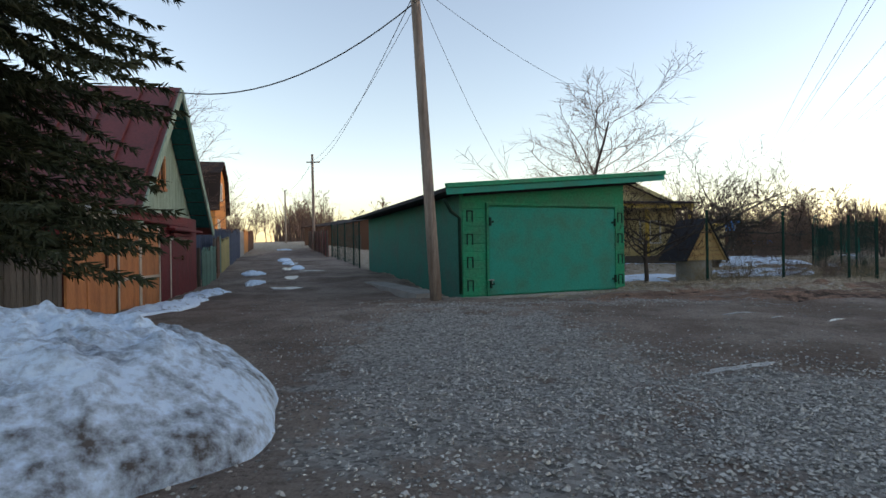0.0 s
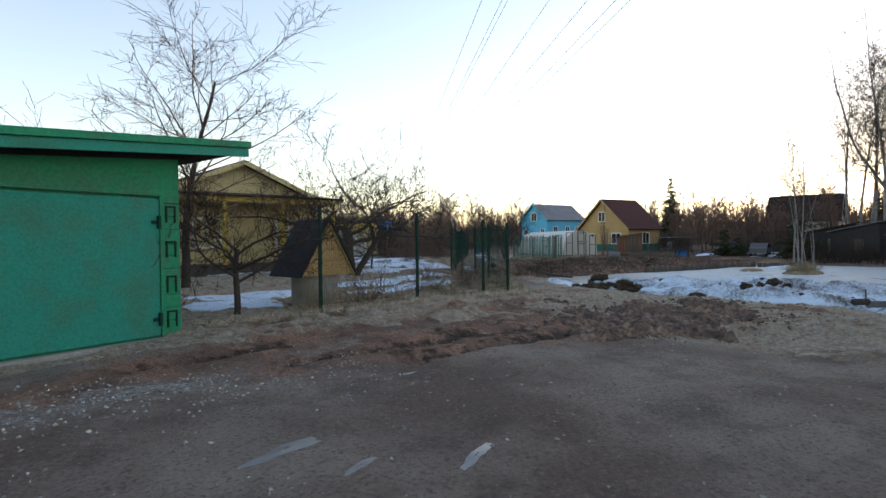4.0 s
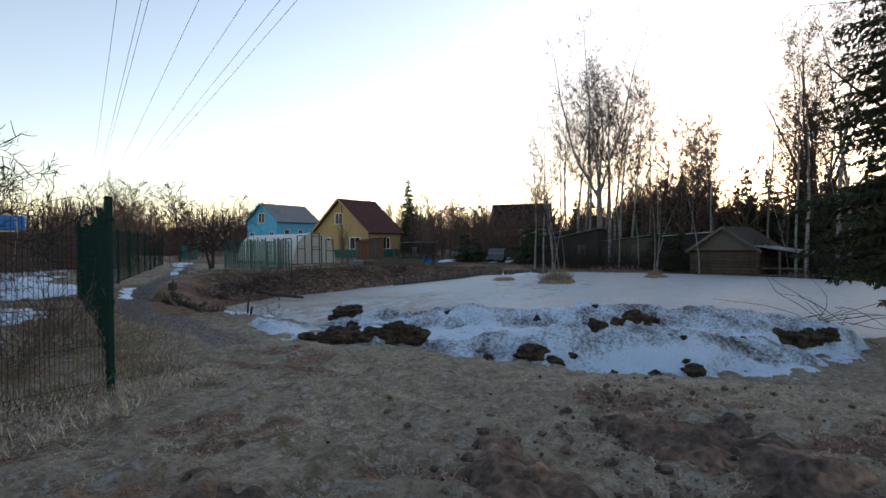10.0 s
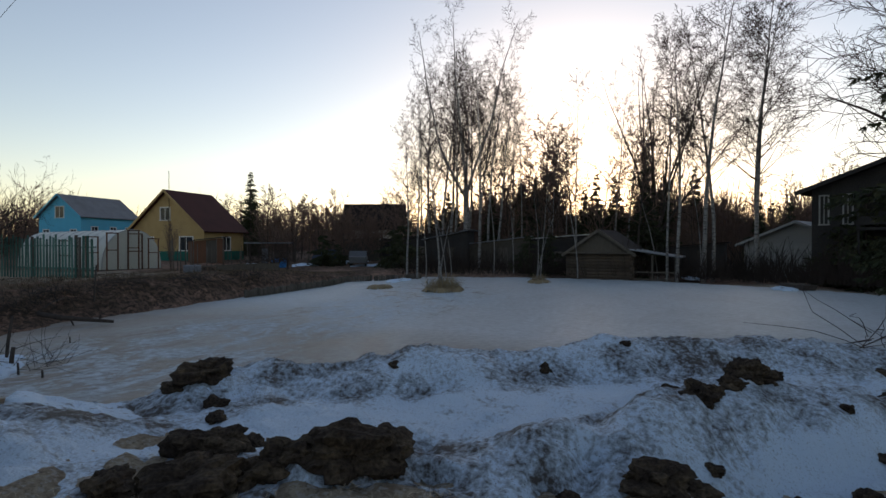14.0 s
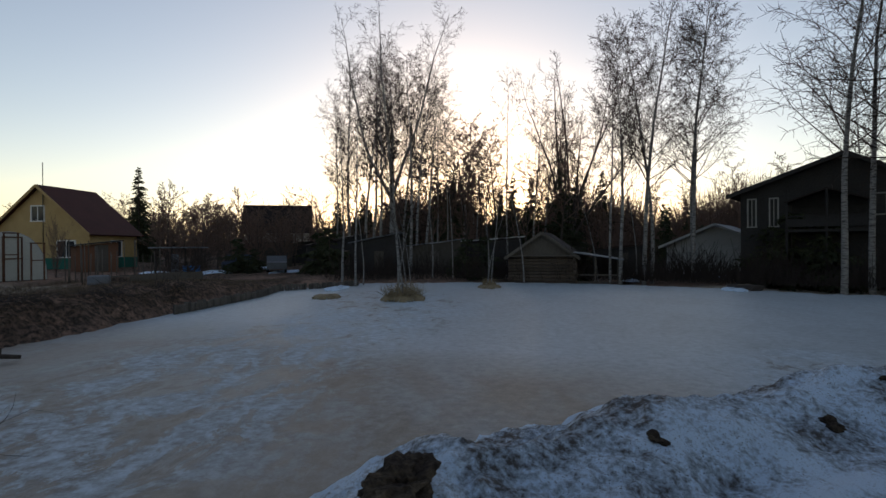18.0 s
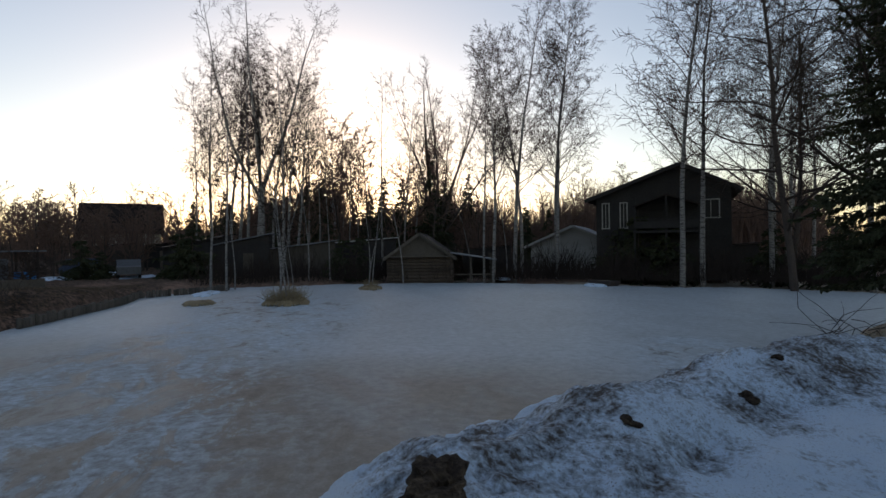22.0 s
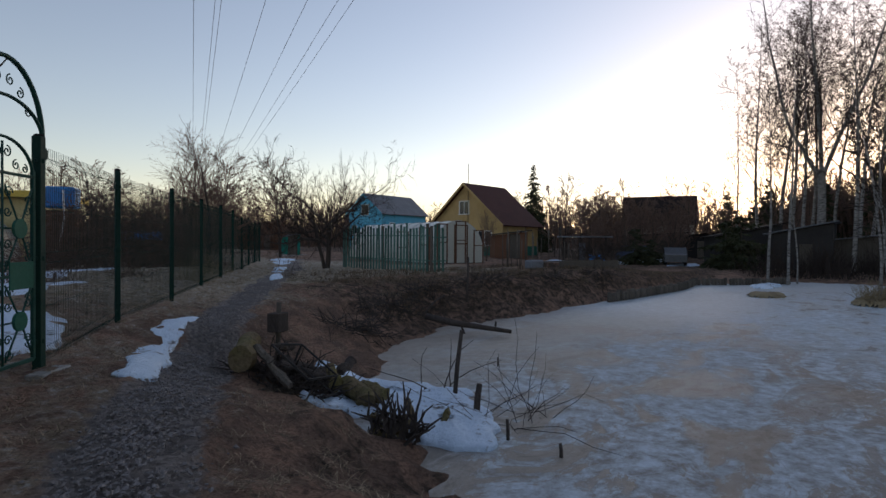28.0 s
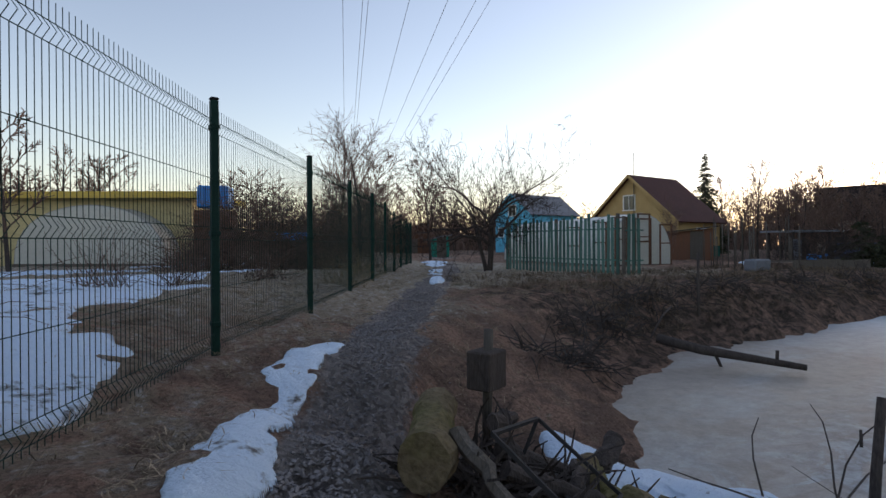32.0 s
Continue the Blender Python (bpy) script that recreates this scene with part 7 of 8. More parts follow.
for k, (p, q) in enumerate((((-0.5, -0.3, 0.1), (0.3, -0.35, 0.12)), ((-0.5, -0.3, 0.1), (-0.45, 0.3, 0.3)), ((-0.45, 0.3, 0.3), (0.3, 0.25, 0.32)), ((0.3, 0.25, 0.32), (0.3, -0.35, 0.12)), ((-0.35, -0.5, -0.05), (0.75, -0.4, -0.1)), ((-0.6, 0.0, 0.15), (0.65, 0.05, 0.0)),
                            ((0.3, -0.35, 0.12), (0.32, -0.34, -0.2)), ((0.3, 0.25, 0.32), (0.32, 0.26, 0.0)), ((-0.5, -0.15, 0.2), (0.6, -0.6, -0.25)))):
    rod("bar", [p, q], 0.015, M["dark_wall"], frame_heap, 4, smooth=False)
box_post = thing("rusty_box", pose(21.1, 27.12, -0.5), "rusty metal box fixed on a short post", "box")
rod("stake", [(0, 0, -0.2), (0.02, 0, 0.62)], 0.032, M["grey_wood"], box_post, 8)
part("box", boxes(((0, 0, 0.36), (0.22, 0.18, 0.25), Matrix.Rotation(0.3, 4, "Z")), bevel=0.01), M["bark_dark"], box_post)
twig_heap("brushwood", "heap of dark rotting brushwood on the bank", 21.15, 26.75, 0.75, 0.6, 0.30, 900, 71, "bark_dark", "stuff", 0.0, 0.45, 0.013)
rng = random.Random(12)
for k in range(9):
    x, y = 21.35 + rng.uniform(-0.35, 0.45), 25.15 + rng.uniform(-0.3, 0.35)
    z = max(land_at(x, y), ICE)
    log("willow_stub", (x, y, z - 0.1), (x + rng.uniform(-0.12, 0.12), y + rng.uniform(-0.12, 0.12), z + rng.uniform(0.14, 0.3)), 0.05, 0.04, "cut willow stub with a pale sawn end", "moss_log", 8)
twig_heap("stump_shoots", "cluster of thin willow shoots at the water's edge", 21.0, 24.9, 0.32, 0.32, 0.1, 60, 72, "bark_dark", "stuff", 1.0, 0.42, 0.02, z=-1.1)
twig_heap("fallen_branch", "fallen leafless branch frozen into the ice", 22.75, 24.5, 0.6, 0.45, 0.1, 60, 73, "twig", "stuff", 0.1, 1.1, 0.005, z=ICE)
twig_heap("fallen_branch", "bundle of thin dark branches lying on the ice", 22.9, 25.9, 0.35, 0.3, 0.1, 9, 74, "bark_dark", "stuff", 0.0, 1.2, 0.01, z=ICE + 0.05)


for k, (x, y, rx, ry) in enumerate(((24.6, 29.4, 0.9, 0.4), (26.4, 30.4, 1.0, 0.4), (28.6, 30.9, 1.1, 0.5), (31.5, 31.0, 1.3, 0.5), (35.0, 30.5, 1.4, 0.4), (38.5, 30.2, 1.4, 0.4))):
    twig_heap("root_tangle", "tangle of dead roots and branches on the pond bank", x, y, rx, ry, 0.18, 150, 140 + k, "bark_dark", "stuff", 0.05, 0.6, 0.012)


def stake(x, y, h, dx, dy, r, label="dark wooden stake standing in the ice"):
    s = rod("stake", [(x, y, ICE - 0.3), (x + dx * 0.5, y + dy * 0.5, ICE + h * 0.5), (x + dx, y + dy, ICE + h)], [r, r, r * 0.85], M["bark_dark"], None, 8)
    return tagged(s, label, "stake", "stakes in the pond")


stake(22.84, 25.53, 0.95, 0.16, -0.02, 0.032)
stake(22.44, 24.87, 0.40, 0.05, -0.03, 0.042)
stake(22.0, 24.1, 0.22, 0.0, 0.02, 0.02)
stake(21.9, 23.4, 0.14, 0.0, 0.02, 0.02)
stake(20.35, 21.2, 0.16, 0.02, 0.0, 0.03)
stake(25.0, 26.2, 0.16, 0.0, 0.01, 0.015)
stake(29.6, 30.3, 1.75, 0.35, 0.2, 0.03, "thin pale birch pole leaning from the bank")
jet = thing("dead_tree", pose(0, 0, 0), "dark fallen trunk reaching from the bank over the ice", "log")
rod("trunk", [(27.0, 29.6, -0.86), (27.3, 29.0, -1.0), (27.85, 27.7, -1.14)], [0.08, 0.075, 0.045], M["bark_dark"], jet, 10)
rod("branch", [(27.7, 28.05, -1.12), (27.72, 28.05, -0.92)], 0.025, M["bark_dark"], jet, 6)
rod("branch", [(27.4, 28.85, -1.02), (27.45, 28.75, -1.28)], 0.025, M["bark_dark"], jet, 6)
rod("branch", [(27.0, 29.7, -0.85), (27.8, 30.0, -0.6), (28.6, 30.3, -0.5)], 0.018, M["bark_dark"], jet, 6)


def palisade():
    p = thing("palisade", Matrix(), "low palisade of dark upright logs along the far shore", "palisade")
    rng = random.Random(5)
    made = []
    for k in range(4):
        v, f = [], []
        h = 0.30 + 0.035 * k
        tube_data([Vector((0, 0, -0.3)), Vector((0, 0, h - 0.02)), Vector((0, 0, h))], [0.085, 0.082, 0.06], 8, v, f)
        made.append(mesh_of("log", v, f, M["grey_wood"], True))
    line = [(36.6, 28.95), (40, 28.75), (44.5, 28.5), (48.2, 28.95), (49.6, 27.6), (51.2, 25.9), (53.2, 25.2)]
    for (ax, ay), (bx, by) in zip(line, line[1:]):
        L = math.hypot(bx - ax, by - ay)
        for k in range(int(L / 0.185)):
            t = (k + 0.5) * 0.185 / L
            o = new("log", made[rng.randrange(4)])
            o.location = (ax + (bx - ax) * t, ay + (by - ay) * t + rng.uniform(-0.02, 0.02), ICE)
            o.parent = p


palisade()


def islet(x, y, rx, ry, h, label):
    def height(gx, gy):
        r = ((gx - x) / rx) ** 2 + ((gy - y) / ry) ** 2 + 0.25 * rough(gx, gy, 1.0, 3)
        return np.where(r < 1, h * np.clip(1 - r, 0, 1) ** 0.5 + 0.01, 0)
    return tagged(heap("islet", label, "islet", x - rx * 1.5, x + rx * 1.5, y - ry * 1.5, y + ry * 1.5, 0.12, height, M["straw"]), kind="structure")


islet(42.6, 20.9, 1.3, 1.1, 0.28, "small tussocky islet of dead grass in the ice")
islet(43.6, 24.9, 0.9, 0.7, 0.2, "low patch of dead grass in the ice")
islet(50.7, 16.5, 1.5, 0.7, 0.2, "low grassy islet in the ice")
twig_heap("dry_sedge", "clump of dry sedge on the islet", 42.6, 20.9, 1.1, 0.9, 0.2, 500, 75, "straw", "stuff", 0.9, 0.7, 0.008, z=ICE + 0.15)
twig_heap("dry_sedge", "clump of dry sedge on the islet", 50.7, 16.5, 1.2, 0.5, 0.15, 200, 76, "straw", "stuff", 0.9, 0.45, 0.008, z=ICE + 0.1)
thin = bare_tree("young_birch", "thin young birch with a bare white stem growing on an islet", "tree", dict(BIRCH, count=(16, 4, 3, 0)), 77, 8.0, 0.05, M["bark_birch"], M["twig"], 0.08)
for x, y, s, t, ln in ((42.3, 21.1, 1.15, 0, 0), (42.6, 20.7, 0.75, 90, 3), (42.9, 21.2, 0.85, 200, -4), (42.1, 20.8, 0.95, 140, 4), (43.1, 20.6, 0.6, 50, 8), (50.5, 16.6, 0.85, 10, 6), (50.8, 16.4, 0.9, 120, -8), (51.1, 16.6, 0.8, 220, -12), (54.2, 14.0, 1.1, 40, 2), (53.3, 24.9, 1.0, 0, 0),
                       (57.5, 20.5, 1.2, 10, 2), (58, 19.0, 1.1, 100, -5), (58.5, 5.2, 1.2, 0, 3), (57.2, 8.3, 1.0, 30, -4)):
    z = ICE + 0.1 if math.hypot(x - 42.6, y - 20.9) < 3 or math.hypot(x - 50.7, y - 16.5) < 3 else land_at(x, y)
    copy_thing(thin, pose(x, y, z, ln, ln * 0.6, t) @ Matrix.Scale(s, 4))
drop(thin)

boat = thing("punt", pose(47.9, 2.3, ICE, 0, 0, 20), "small dark flat-bottomed boat lying at the shore", "boat")
part("hull", prism(bmesh.new(), [(-1.0, 0.30), (-0.8, 0.0), (0.8, 0.0), (1.0, 0.30)], -0.4, 0.4), M["bark_dark"], boat)
part("bench", boxes(((0, 0, 0.31), (0.25, 0.8, 0.04))), M["grey_wood"], boat)


# ---- trailer, wire post ----
M["trailer_steel"] = material("trailer_steel", (0.07, 0.075, 0.085), 0.5, 0.3, 4, 40, 0.1, (0.04, 0.03, 0.025), 0.5)


def trailer():
    t = thing("boat_trailer", pose(12.9, 6.25, land_at(12.9, 6.25), 0, 0, -35), "grey steel trailer drawbar with a jockey wheel parked on the grass", "trailer")
    part("drawbar", boxes(((0.9, 0, 0.48), (2.6, 0.08, 0.1)), bevel=0.008), M["trailer_steel"], t)
    part("coupling", boxes(((-0.5, 0, 0.52), (0.3, 0.1, 0.1)), bevel=0.03), M["dark_wall"], t, "dark tow coupling")
    for sg in (-1, 1):
        part("side_rail", boxes(((1.6, sg * 0.4, 0.48), (1.6, 0.06, 0.08), Matrix.Rotation(sg * 0.3, 4, "Z")), bevel=0.006), M["trailer_steel"], t)
        rod("lever", [(-0.2 + 0.2 * sg, 0.03, 0.55), (-0.2 + 0.2 * sg, 0.03, 0.72)], 0.014, M["trailer_steel"], t, 6)
    rod("jockey_tube", [(0.0, -0.1, 0.15), (0.0, -0.1, 0.78)], 0.028, M["trailer_steel"], t, 10)
    v, f = [], []
    tube_data([Vector((0, -0.14, 0.11)), Vector((0, -0.06, 0.11))], [0.11, 0.11], 20, v, f)
    w = new("wheel", mesh_of("wheel", v, f, M["rubber"]))
    w.parent = t
    v, f = [], []
    tube_data([Vector((0, -0.146, 0.11)), Vector((0, -0.054, 0.11))], [0.055, 0.055], 14, v, f)
    hub = new("hub", mesh_of("hub", v, f, M["white_paint"]))
    hub.parent = w


trailer()
wp = thing("wire_post", pose(19.0, 7.95, land_at(19.0, 7.95)), "short dark post with loose wire by the snow bank", "post")
rod("shaft", [(0, 0, -0.2), (-0.06, 0, 0.66)], 0.04, M["bark_dark"], wp, 8)
rod("wire", [(-0.06, 0, 0.6), (-0.7, 0.2, 0.4), (-1.4, 0.5, 0.12)], 0.008, M["cable"], wp, 5)
rod("wire", [(-0.06, 0, 0.6), (0.6, -0.3, 0.75), (1.4, -0.6, 0.55)], 0.008, M["cable"], wp, 5)


# ---- sheds and clutter on the far shore ----
def shed(x, y, turn, w, l, h0, h1, wall, roof, label, name="shed"):
    s = thing(name, pose(x, y, land_at(x, y), 0, 0, turn), label, "shed")
    part("wall", prism(bmesh.new(), [(-w / 2, -0.3), (w / 2, -0.3), (w / 2, h1), (-w / 2, h0)], 0, l), M[wall], s)
    th = math.atan2(h1 - h0, w)
    part("roof", boxes(((0, l / 2, (h0 + h1) / 2 + 0.08), (w / math.cos(th) + 0.6, l + 0.6, 0.07), Matrix.Rotation(-th, 4, "Y"))), M[roof], s)
    part("door", boxes(((0.1 * w, -0.03, 0.95), (0.8, 0.05, 1.9)), bevel=0.006), M["grey_wood"], s)
    return s


def facing(x, y, off=0):
    return toward(x, y, 16, 18) + off


for x, y, off, w, l, h0, h1, wall, roof, label in (
        (66, 21.5, 5, 6, 4, 2.2, 2.9, "grey_wood", "grey_roof", "weathered shed with a pale sheet roof behind the birches"), (64, 26, -8, 4, 4, 2.6, 3.4, "dark_wall", "grey_roof", "dark shed with a grey-blue roof"),
        (72, 17, 0, 9, 5, 3.0, 3.6, "dark_wall", "galvanised", "long building with a bright sheet-metal roof"), (68, 30, 10, 5, 5, 2.4, 3.4, "dark_wall", "brown_roof", "dark brown outbuilding behind trees"),
        (75, 40, 0, 6, 4, 2.2, 2.6, "grey_wood", "brown_roof", "low grey wooden shed in a garden"), (84, 38, 0, 4, 4, 2.4, 2.8, "dark_wall", "brown_roof", "dark wooden shed among bare trees"), (72, 3, 0, 5, 4, 2.2, 2.6, "dark_wall", "brown_roof", "dark wooden shed standing behind the shore trees"),
        (54, 44, 10, 2.6, 2.2, 1.8, 2.1, "faded_brown", "roof_felt", "small brown garden shed behind bare bushes"), (46.5, 62, 0, 1.6, 1.6, 1.5, 1.8, "green_board", "grey_roof", "small turquoise garden shed beside the path"), (58, 84, 0, 6, 5, 2.6, 4.2, "faded_brown", "brown_roof", "brown cottage with a dark roof beyond the path"),
        (-12, 66, 20, 6, 6, 3, 4, "faded_brown", "brown_roof", "brown house by the street"), (60, -14, 0, 8, 5, 2.2, 2.8, "dark_wall", "brown_roof", "dark shed under the birches")):
    shed(x, y, facing(x, y, off), w, l, h0, h1, wall, roof, label)
house("dormer_house", "white house with a steep dark roof above the garage roofs", 1.0, 62, 20, 7, 8, 4.0, 8.5, M["white_paint"], M["dark_wall"])


def pergola(x, y, turn):
    p = thing("garden_pergola", pose(x, y, land_at(x, y), 0, 0, turn), "garden shelter with dark posts and blue tarpaulin", "shelter")
    for px_ in (-1.1, 1.1):
        for py_ in (-0.8, 0.8):
            part("post", boxes(((px_, py_, 1.0), (0.09, 0.09, 2.2))), M["bark_dark"], p)
    part("roof", boxes(((0, 0, 2.12), (2.8, 2.2, 0.08))), M["grey_roof"], p, "grey sheet roof")
    part("tarpaulin", boxes(((0.3, -0.85, 0.6), (1.3, 0.06, 0.7)), bevel=0.02), M["bright_blue"], p, "blue tarpaulin")
    part("tarpaulin", boxes(((-0.9, -0.85, 1.1), (0.5, 0.06, 1.2)), bevel=0.02), M["grey_roof"], p, "pale grey tarpaulin")


pergola(51.2, 36.6, -25)
rng = random.Random(8)
for k in range(26):
    x, y = 38 + rng.uniform(0, 7), 33.4 + rng.uniform(-0.8, 2.2)
    o = rod("garden_stake", [(x, y, land_at(x, y) - 0.1), (x + rng.uniform(-0.08, 0.08), y, land_at(x, y) + rng.uniform(1.2, 1.9))], 0.02, M["grey_wood"], None, 5)
    tagged(o, "thin grey stake in a garden bed", "stake", "garden stakes")
bedframe = thing("raised_bed", pose(41.5, 32.3, land_at(41.5, 32.3), 0, 0, -8), "long raised garden bed of grey boards", "garden bed")
part("board", boxes(((0, -0.5, 0.12), (5.0, 0.05, 0.4))), M["grey_wood"], bedframe)
part("board", boxes(((0, 0.5, 0.12), (5.0, 0.05, 0.4))), M["grey_wood"], bedframe)
part("soil", boxes(((0, 0, 0.12), (4.9, 0.95, 0.3))), M["soil"], bedframe)
tub = thing("metal_tub", pose(37.95, 32.84, land_at(37.95, 32.84), 0, 0, -10), "grey zinc tub at the pond's edge", "tub")
part("body", boxes(((0, 0, 0.2), (0.8, 0.45, 0.4)), bevel=0.05), M["grey_roof"], tub)


def car(x, y, turn, mat, label):
    c = thing("parked_car", pose(x, y, land_at(x, y), 0, 0, turn), label, "car")
    part("body", prism(bmesh.new(), [(-2.0, 0.3), (2.0, 0.3), (2.0, 0.75), (1.1, 0.9), (0.6, 1.4), (-1.0, 1.42), (-1.7, 0.95), (-2.0, 0.85)], -0.8, 0.8), M[mat], c)
    part("windscreen", prism(bmesh.new(), [(0.65, 0.92), (1.02, 0.92), (0.6, 1.34), (-0.95, 1.36), (-1.4, 0.95)], -0.81, 0.81), M["glass"], c)
    for wx in (-1.25, 1.3):
        for wy in (-0.72, 0.72):
            v, f = [], []
            tube_data([Vector((wx, wy - 0.1, 0.31)), Vector((wx, wy + 0.1, 0.31))], [0.31, 0.31], 16, v, f)
            o = new("wheel", mesh_of("wheel", v, f, M["rubber"]))
            o.parent = c


car(63.5, 34.5, 20, "trailer_steel", "light grey car parked beyond the pond")
car(62.5, 37.5, 40, "faded_blue", "dark blue car parked among the far gardens")
aerial = thing("aerial_mast", pose(57.8, 51.0, land_at(57.8, 51.0)), "thin aerial mast beside the red-roofed cottage", "aerial")
rod("mast", [(0, 0, 0), (0, 0, 8.4)], 0.03, M["cable"], aerial, 5)


# ---- distant trees ----
far = [lambda s=s, sp=sp, h=h: bare_tree("distant_tree", "leafless tree in the distant belt of woods", "tree", dict(sp, least=0.032, seg=(6, 2, 2, 1), count=(18, 7, 5, 0)), s, h, 0.11, M["bark_dark"], M["twig_red"]) for s, sp, h in ((81, BIRCH, 12), (82, BUSHY, 9), (83, BUSHY, 7))]
spots = []
rng = random.Random(17)
for k in range(70):
    a = radians(rng.uniform(-55, 125))
    r = rng.uniform(85, 120)
    x, y = 20 + r * math.cos(a), 18 + r * math.sin(a)
    if abs(x + 22 + (y - 70) * 0.36) < 6:
        continue
    spots.append((rng.choice((0, 1, 1, 2, 2)), x, y, rng.uniform(0.7, 1.1), rng.uniform(0, 360)))
for k in range(70):
    a = radians(rng.uniform(-42, 30))
    r = rng.uniform(56, 92)
    spots.append((rng.choice((1, 2, 2)), 20 + r * math.cos(a), 18 + r * math.sin(a), rng.uniform(0.5, 0.95), rng.uniform(0, 360)))
for k in range(14):
    spots.append((rng.choice((1, 2)), rng.uniform(6, 24), rng.uniform(58, 78), rng.uniform(0.6, 0.95), rng.uniform(0, 360)))
for k in range(20):
    spots.append((rng.choice((1, 2)), rng.uniform(34, 58), rng.uniform(66, 92), rng.uniform(0.45, 0.9), rng.uniform(0, 360)))
for k in range(34):
    spots.append((rng.choice((1, 2)), rng.uniform(62, 80), rng.uniform(35, 46), rng.uniform(0.45, 0.8), rng.uniform(0, 360)))
for k in range(12):
    spots.append((rng.choice((1, 2, 2)), rng.uniform(2, 24), rng.uniform(50, 70), rng.uniform(0.45, 0.85), rng.uniform(0, 360)))
for k in range(5):
    spots.append((2, rng.uniform(8, 20), rng.uniform(33, 46), rng.uniform(0.35, 0.6), rng.uniform(0, 360)))
for x, y, s in ((162.1, 94.0, 0.85), (165.1, 96.0, 0.8), (87.0, 47.1, 0.95), (93.7, 52.0, 0.8), (97.3, 55.5, 0.7), (97, 63, 1.05), (100, 62.5, 0.95), (99, 56, 0.85), (96, 67, 0.9), (84, 92, 1.0), (80, 96, 1.1), (77, 99, 0.95), (104, 60, 0.9), (101, 52, 0.7)):
    spots.append((1, x, y, s, x * 37 % 360))
for k in range(26):
    a, r = radians(rng.uniform(-34, 16)), rng.uniform(80, 105)
    spots.append((0, 20 + r * math.cos(a), 18 + r * math.sin(a), rng.uniform(0.75, 1.25), rng.uniform(0, 360)))
for x, y, s in ((-37, 112, 0.8), (-42, 120, 0.9), (-48, 113, 0.9), (-31, 108, 0.75), (-34, 122, 1.0), (-45, 128, 0.9), (-26, 96, 0.7), (-22, 102, 0.8), (-16, 92, 0.8), (-10, 84, 0.7), (-4, 78, 0.7), (-38, 100, 0.7), (-46, 104, 0.8), (-30, 92, 0.5), (4, 74, 0.7), (10, 80, 0.75)):
    spots.append((1, x, y, s, x * 37 % 360))
for k in range(10):
    spots.append((rng.choice((1, 2)), rng.uniform(32, 43), rng.uniform(54, 66), rng.uniform(0.5, 0.85), rng.uniform(0, 360)))
plant(far, spots, "distant trees")
spots = [(0, 78.0, 20.0, 1.25, 0), (0, 77.5, 18.2, 1.4, 80), (0, 79.0, 16.4, 1.2, 150), (0, 77.2, 14.6, 1.3, 230), (0, 76.5, 8.0, 1.3, 40), (1, 76.0, 17.4, 1.2, 300), (1, 77.0, 12.0, 1.2, 20), (1, 75.0, 21.5, 1.1, 190)]
plant(far, spots, "tall trees behind the far shore")
firs = [lambda s=s, h=h, r=r: spruce(s, h, r, 0.45, blade=0.5) for s, h, r in ((13, 11, 3.0), (14, 9, 2.6))]
spots = []
for k in range(40):
    a = radians(rng.uniform(-38, 14) if k % 3 else rng.uniform(-14, 2))
    r = rng.uniform(72, 98)
    spots.append((k % 2, 20 + r * math.cos(a), 18 + r * math.sin(a), rng.uniform(0.55, 1.05), rng.uniform(0, 360)))
plant(firs, spots, "distant spruces")


def far_woods(n, a0, a1, r0, r1, tall, w, seed, label):
    """The grey-brown mass of bare woods behind the last houses."""
    rg = np.random.default_rng(seed)
    a = np.radians(rg.uniform(a0, a1, n))
    r = rg.uniform(r0, r1, n)
    x, y = 20 + r * np.cos(a), 18 + r * np.sin(a)
    keep = np.abs(x + 22 + (y - 70) * 0.36) > 5
    x, y = x[keep], y[keep]
    n = len(x)
    top = np.clip(tall + 2.2 * np.sin(np.arctan2(y - 18, x - 20) * 23) + 1.5 * np.sin(np.arctan2(y - 18, x - 20) * 61) + rg.normal(0, 1.6, n), 3, 14)
    z = land(x, y)
    lean = rg.normal(0, 0.2, (n, 2)) * top[:, None]
    ca, sa = np.cos(np.arctan2(y - 18, x - 20) + 1.57) * w, np.sin(np.arctan2(y - 18, x - 20) + 1.57) * w
    base = np.stack([x, y, z - 0.3], -1)
    tip = base + np.stack([lean[:, 0], lean[:, 1], top], -1)
    sd = np.stack([ca, sa, 0 * ca], -1)
    dp = np.stack([-sa, ca, 0 * ca], -1)
    verts = [base - sd, base + sd, base + dp, tip]
    faces = [(0, 1, 3), (1, 2, 3), (2, 0, 3)]
    out_v, out_f = np.stack(verts, 1), np.array(faces)
    vs, fs, k = [out_v.reshape(-1, 3)], [(out_f[None] + 4 * np.arange(n)[:, None, None]).reshape(-1, 3)], 4 * n
    for _ in range(7):
        t = rg.uniform(0.2, 0.9, n)[:, None]
        p = base + (tip - base) * t
        d = np.stack([rg.normal(0, 1, n), rg.normal(0, 1, n), np.abs(rg.normal(0.9, 0.4, n))], -1) * (top * (1.05 - t[:, 0]) * 0.28)[:, None]
        q = np.stack([p - sd * 0.4, p + sd * 0.4, p + dp * 0.4, p + d], 1)
        vs.append(q.reshape(-1, 3))
        fs.append((out_f[None] + k + 4 * np.arange(n)[:, None, None]).reshape(-1, 3))
        k += 4 * n
    return tagged(new("far_woods", mesh_of("far_woods", np.concatenate(vs).tolist(), np.concatenate(fs).tolist(), M["twig_red"])), label, "woods", kind="stuff")


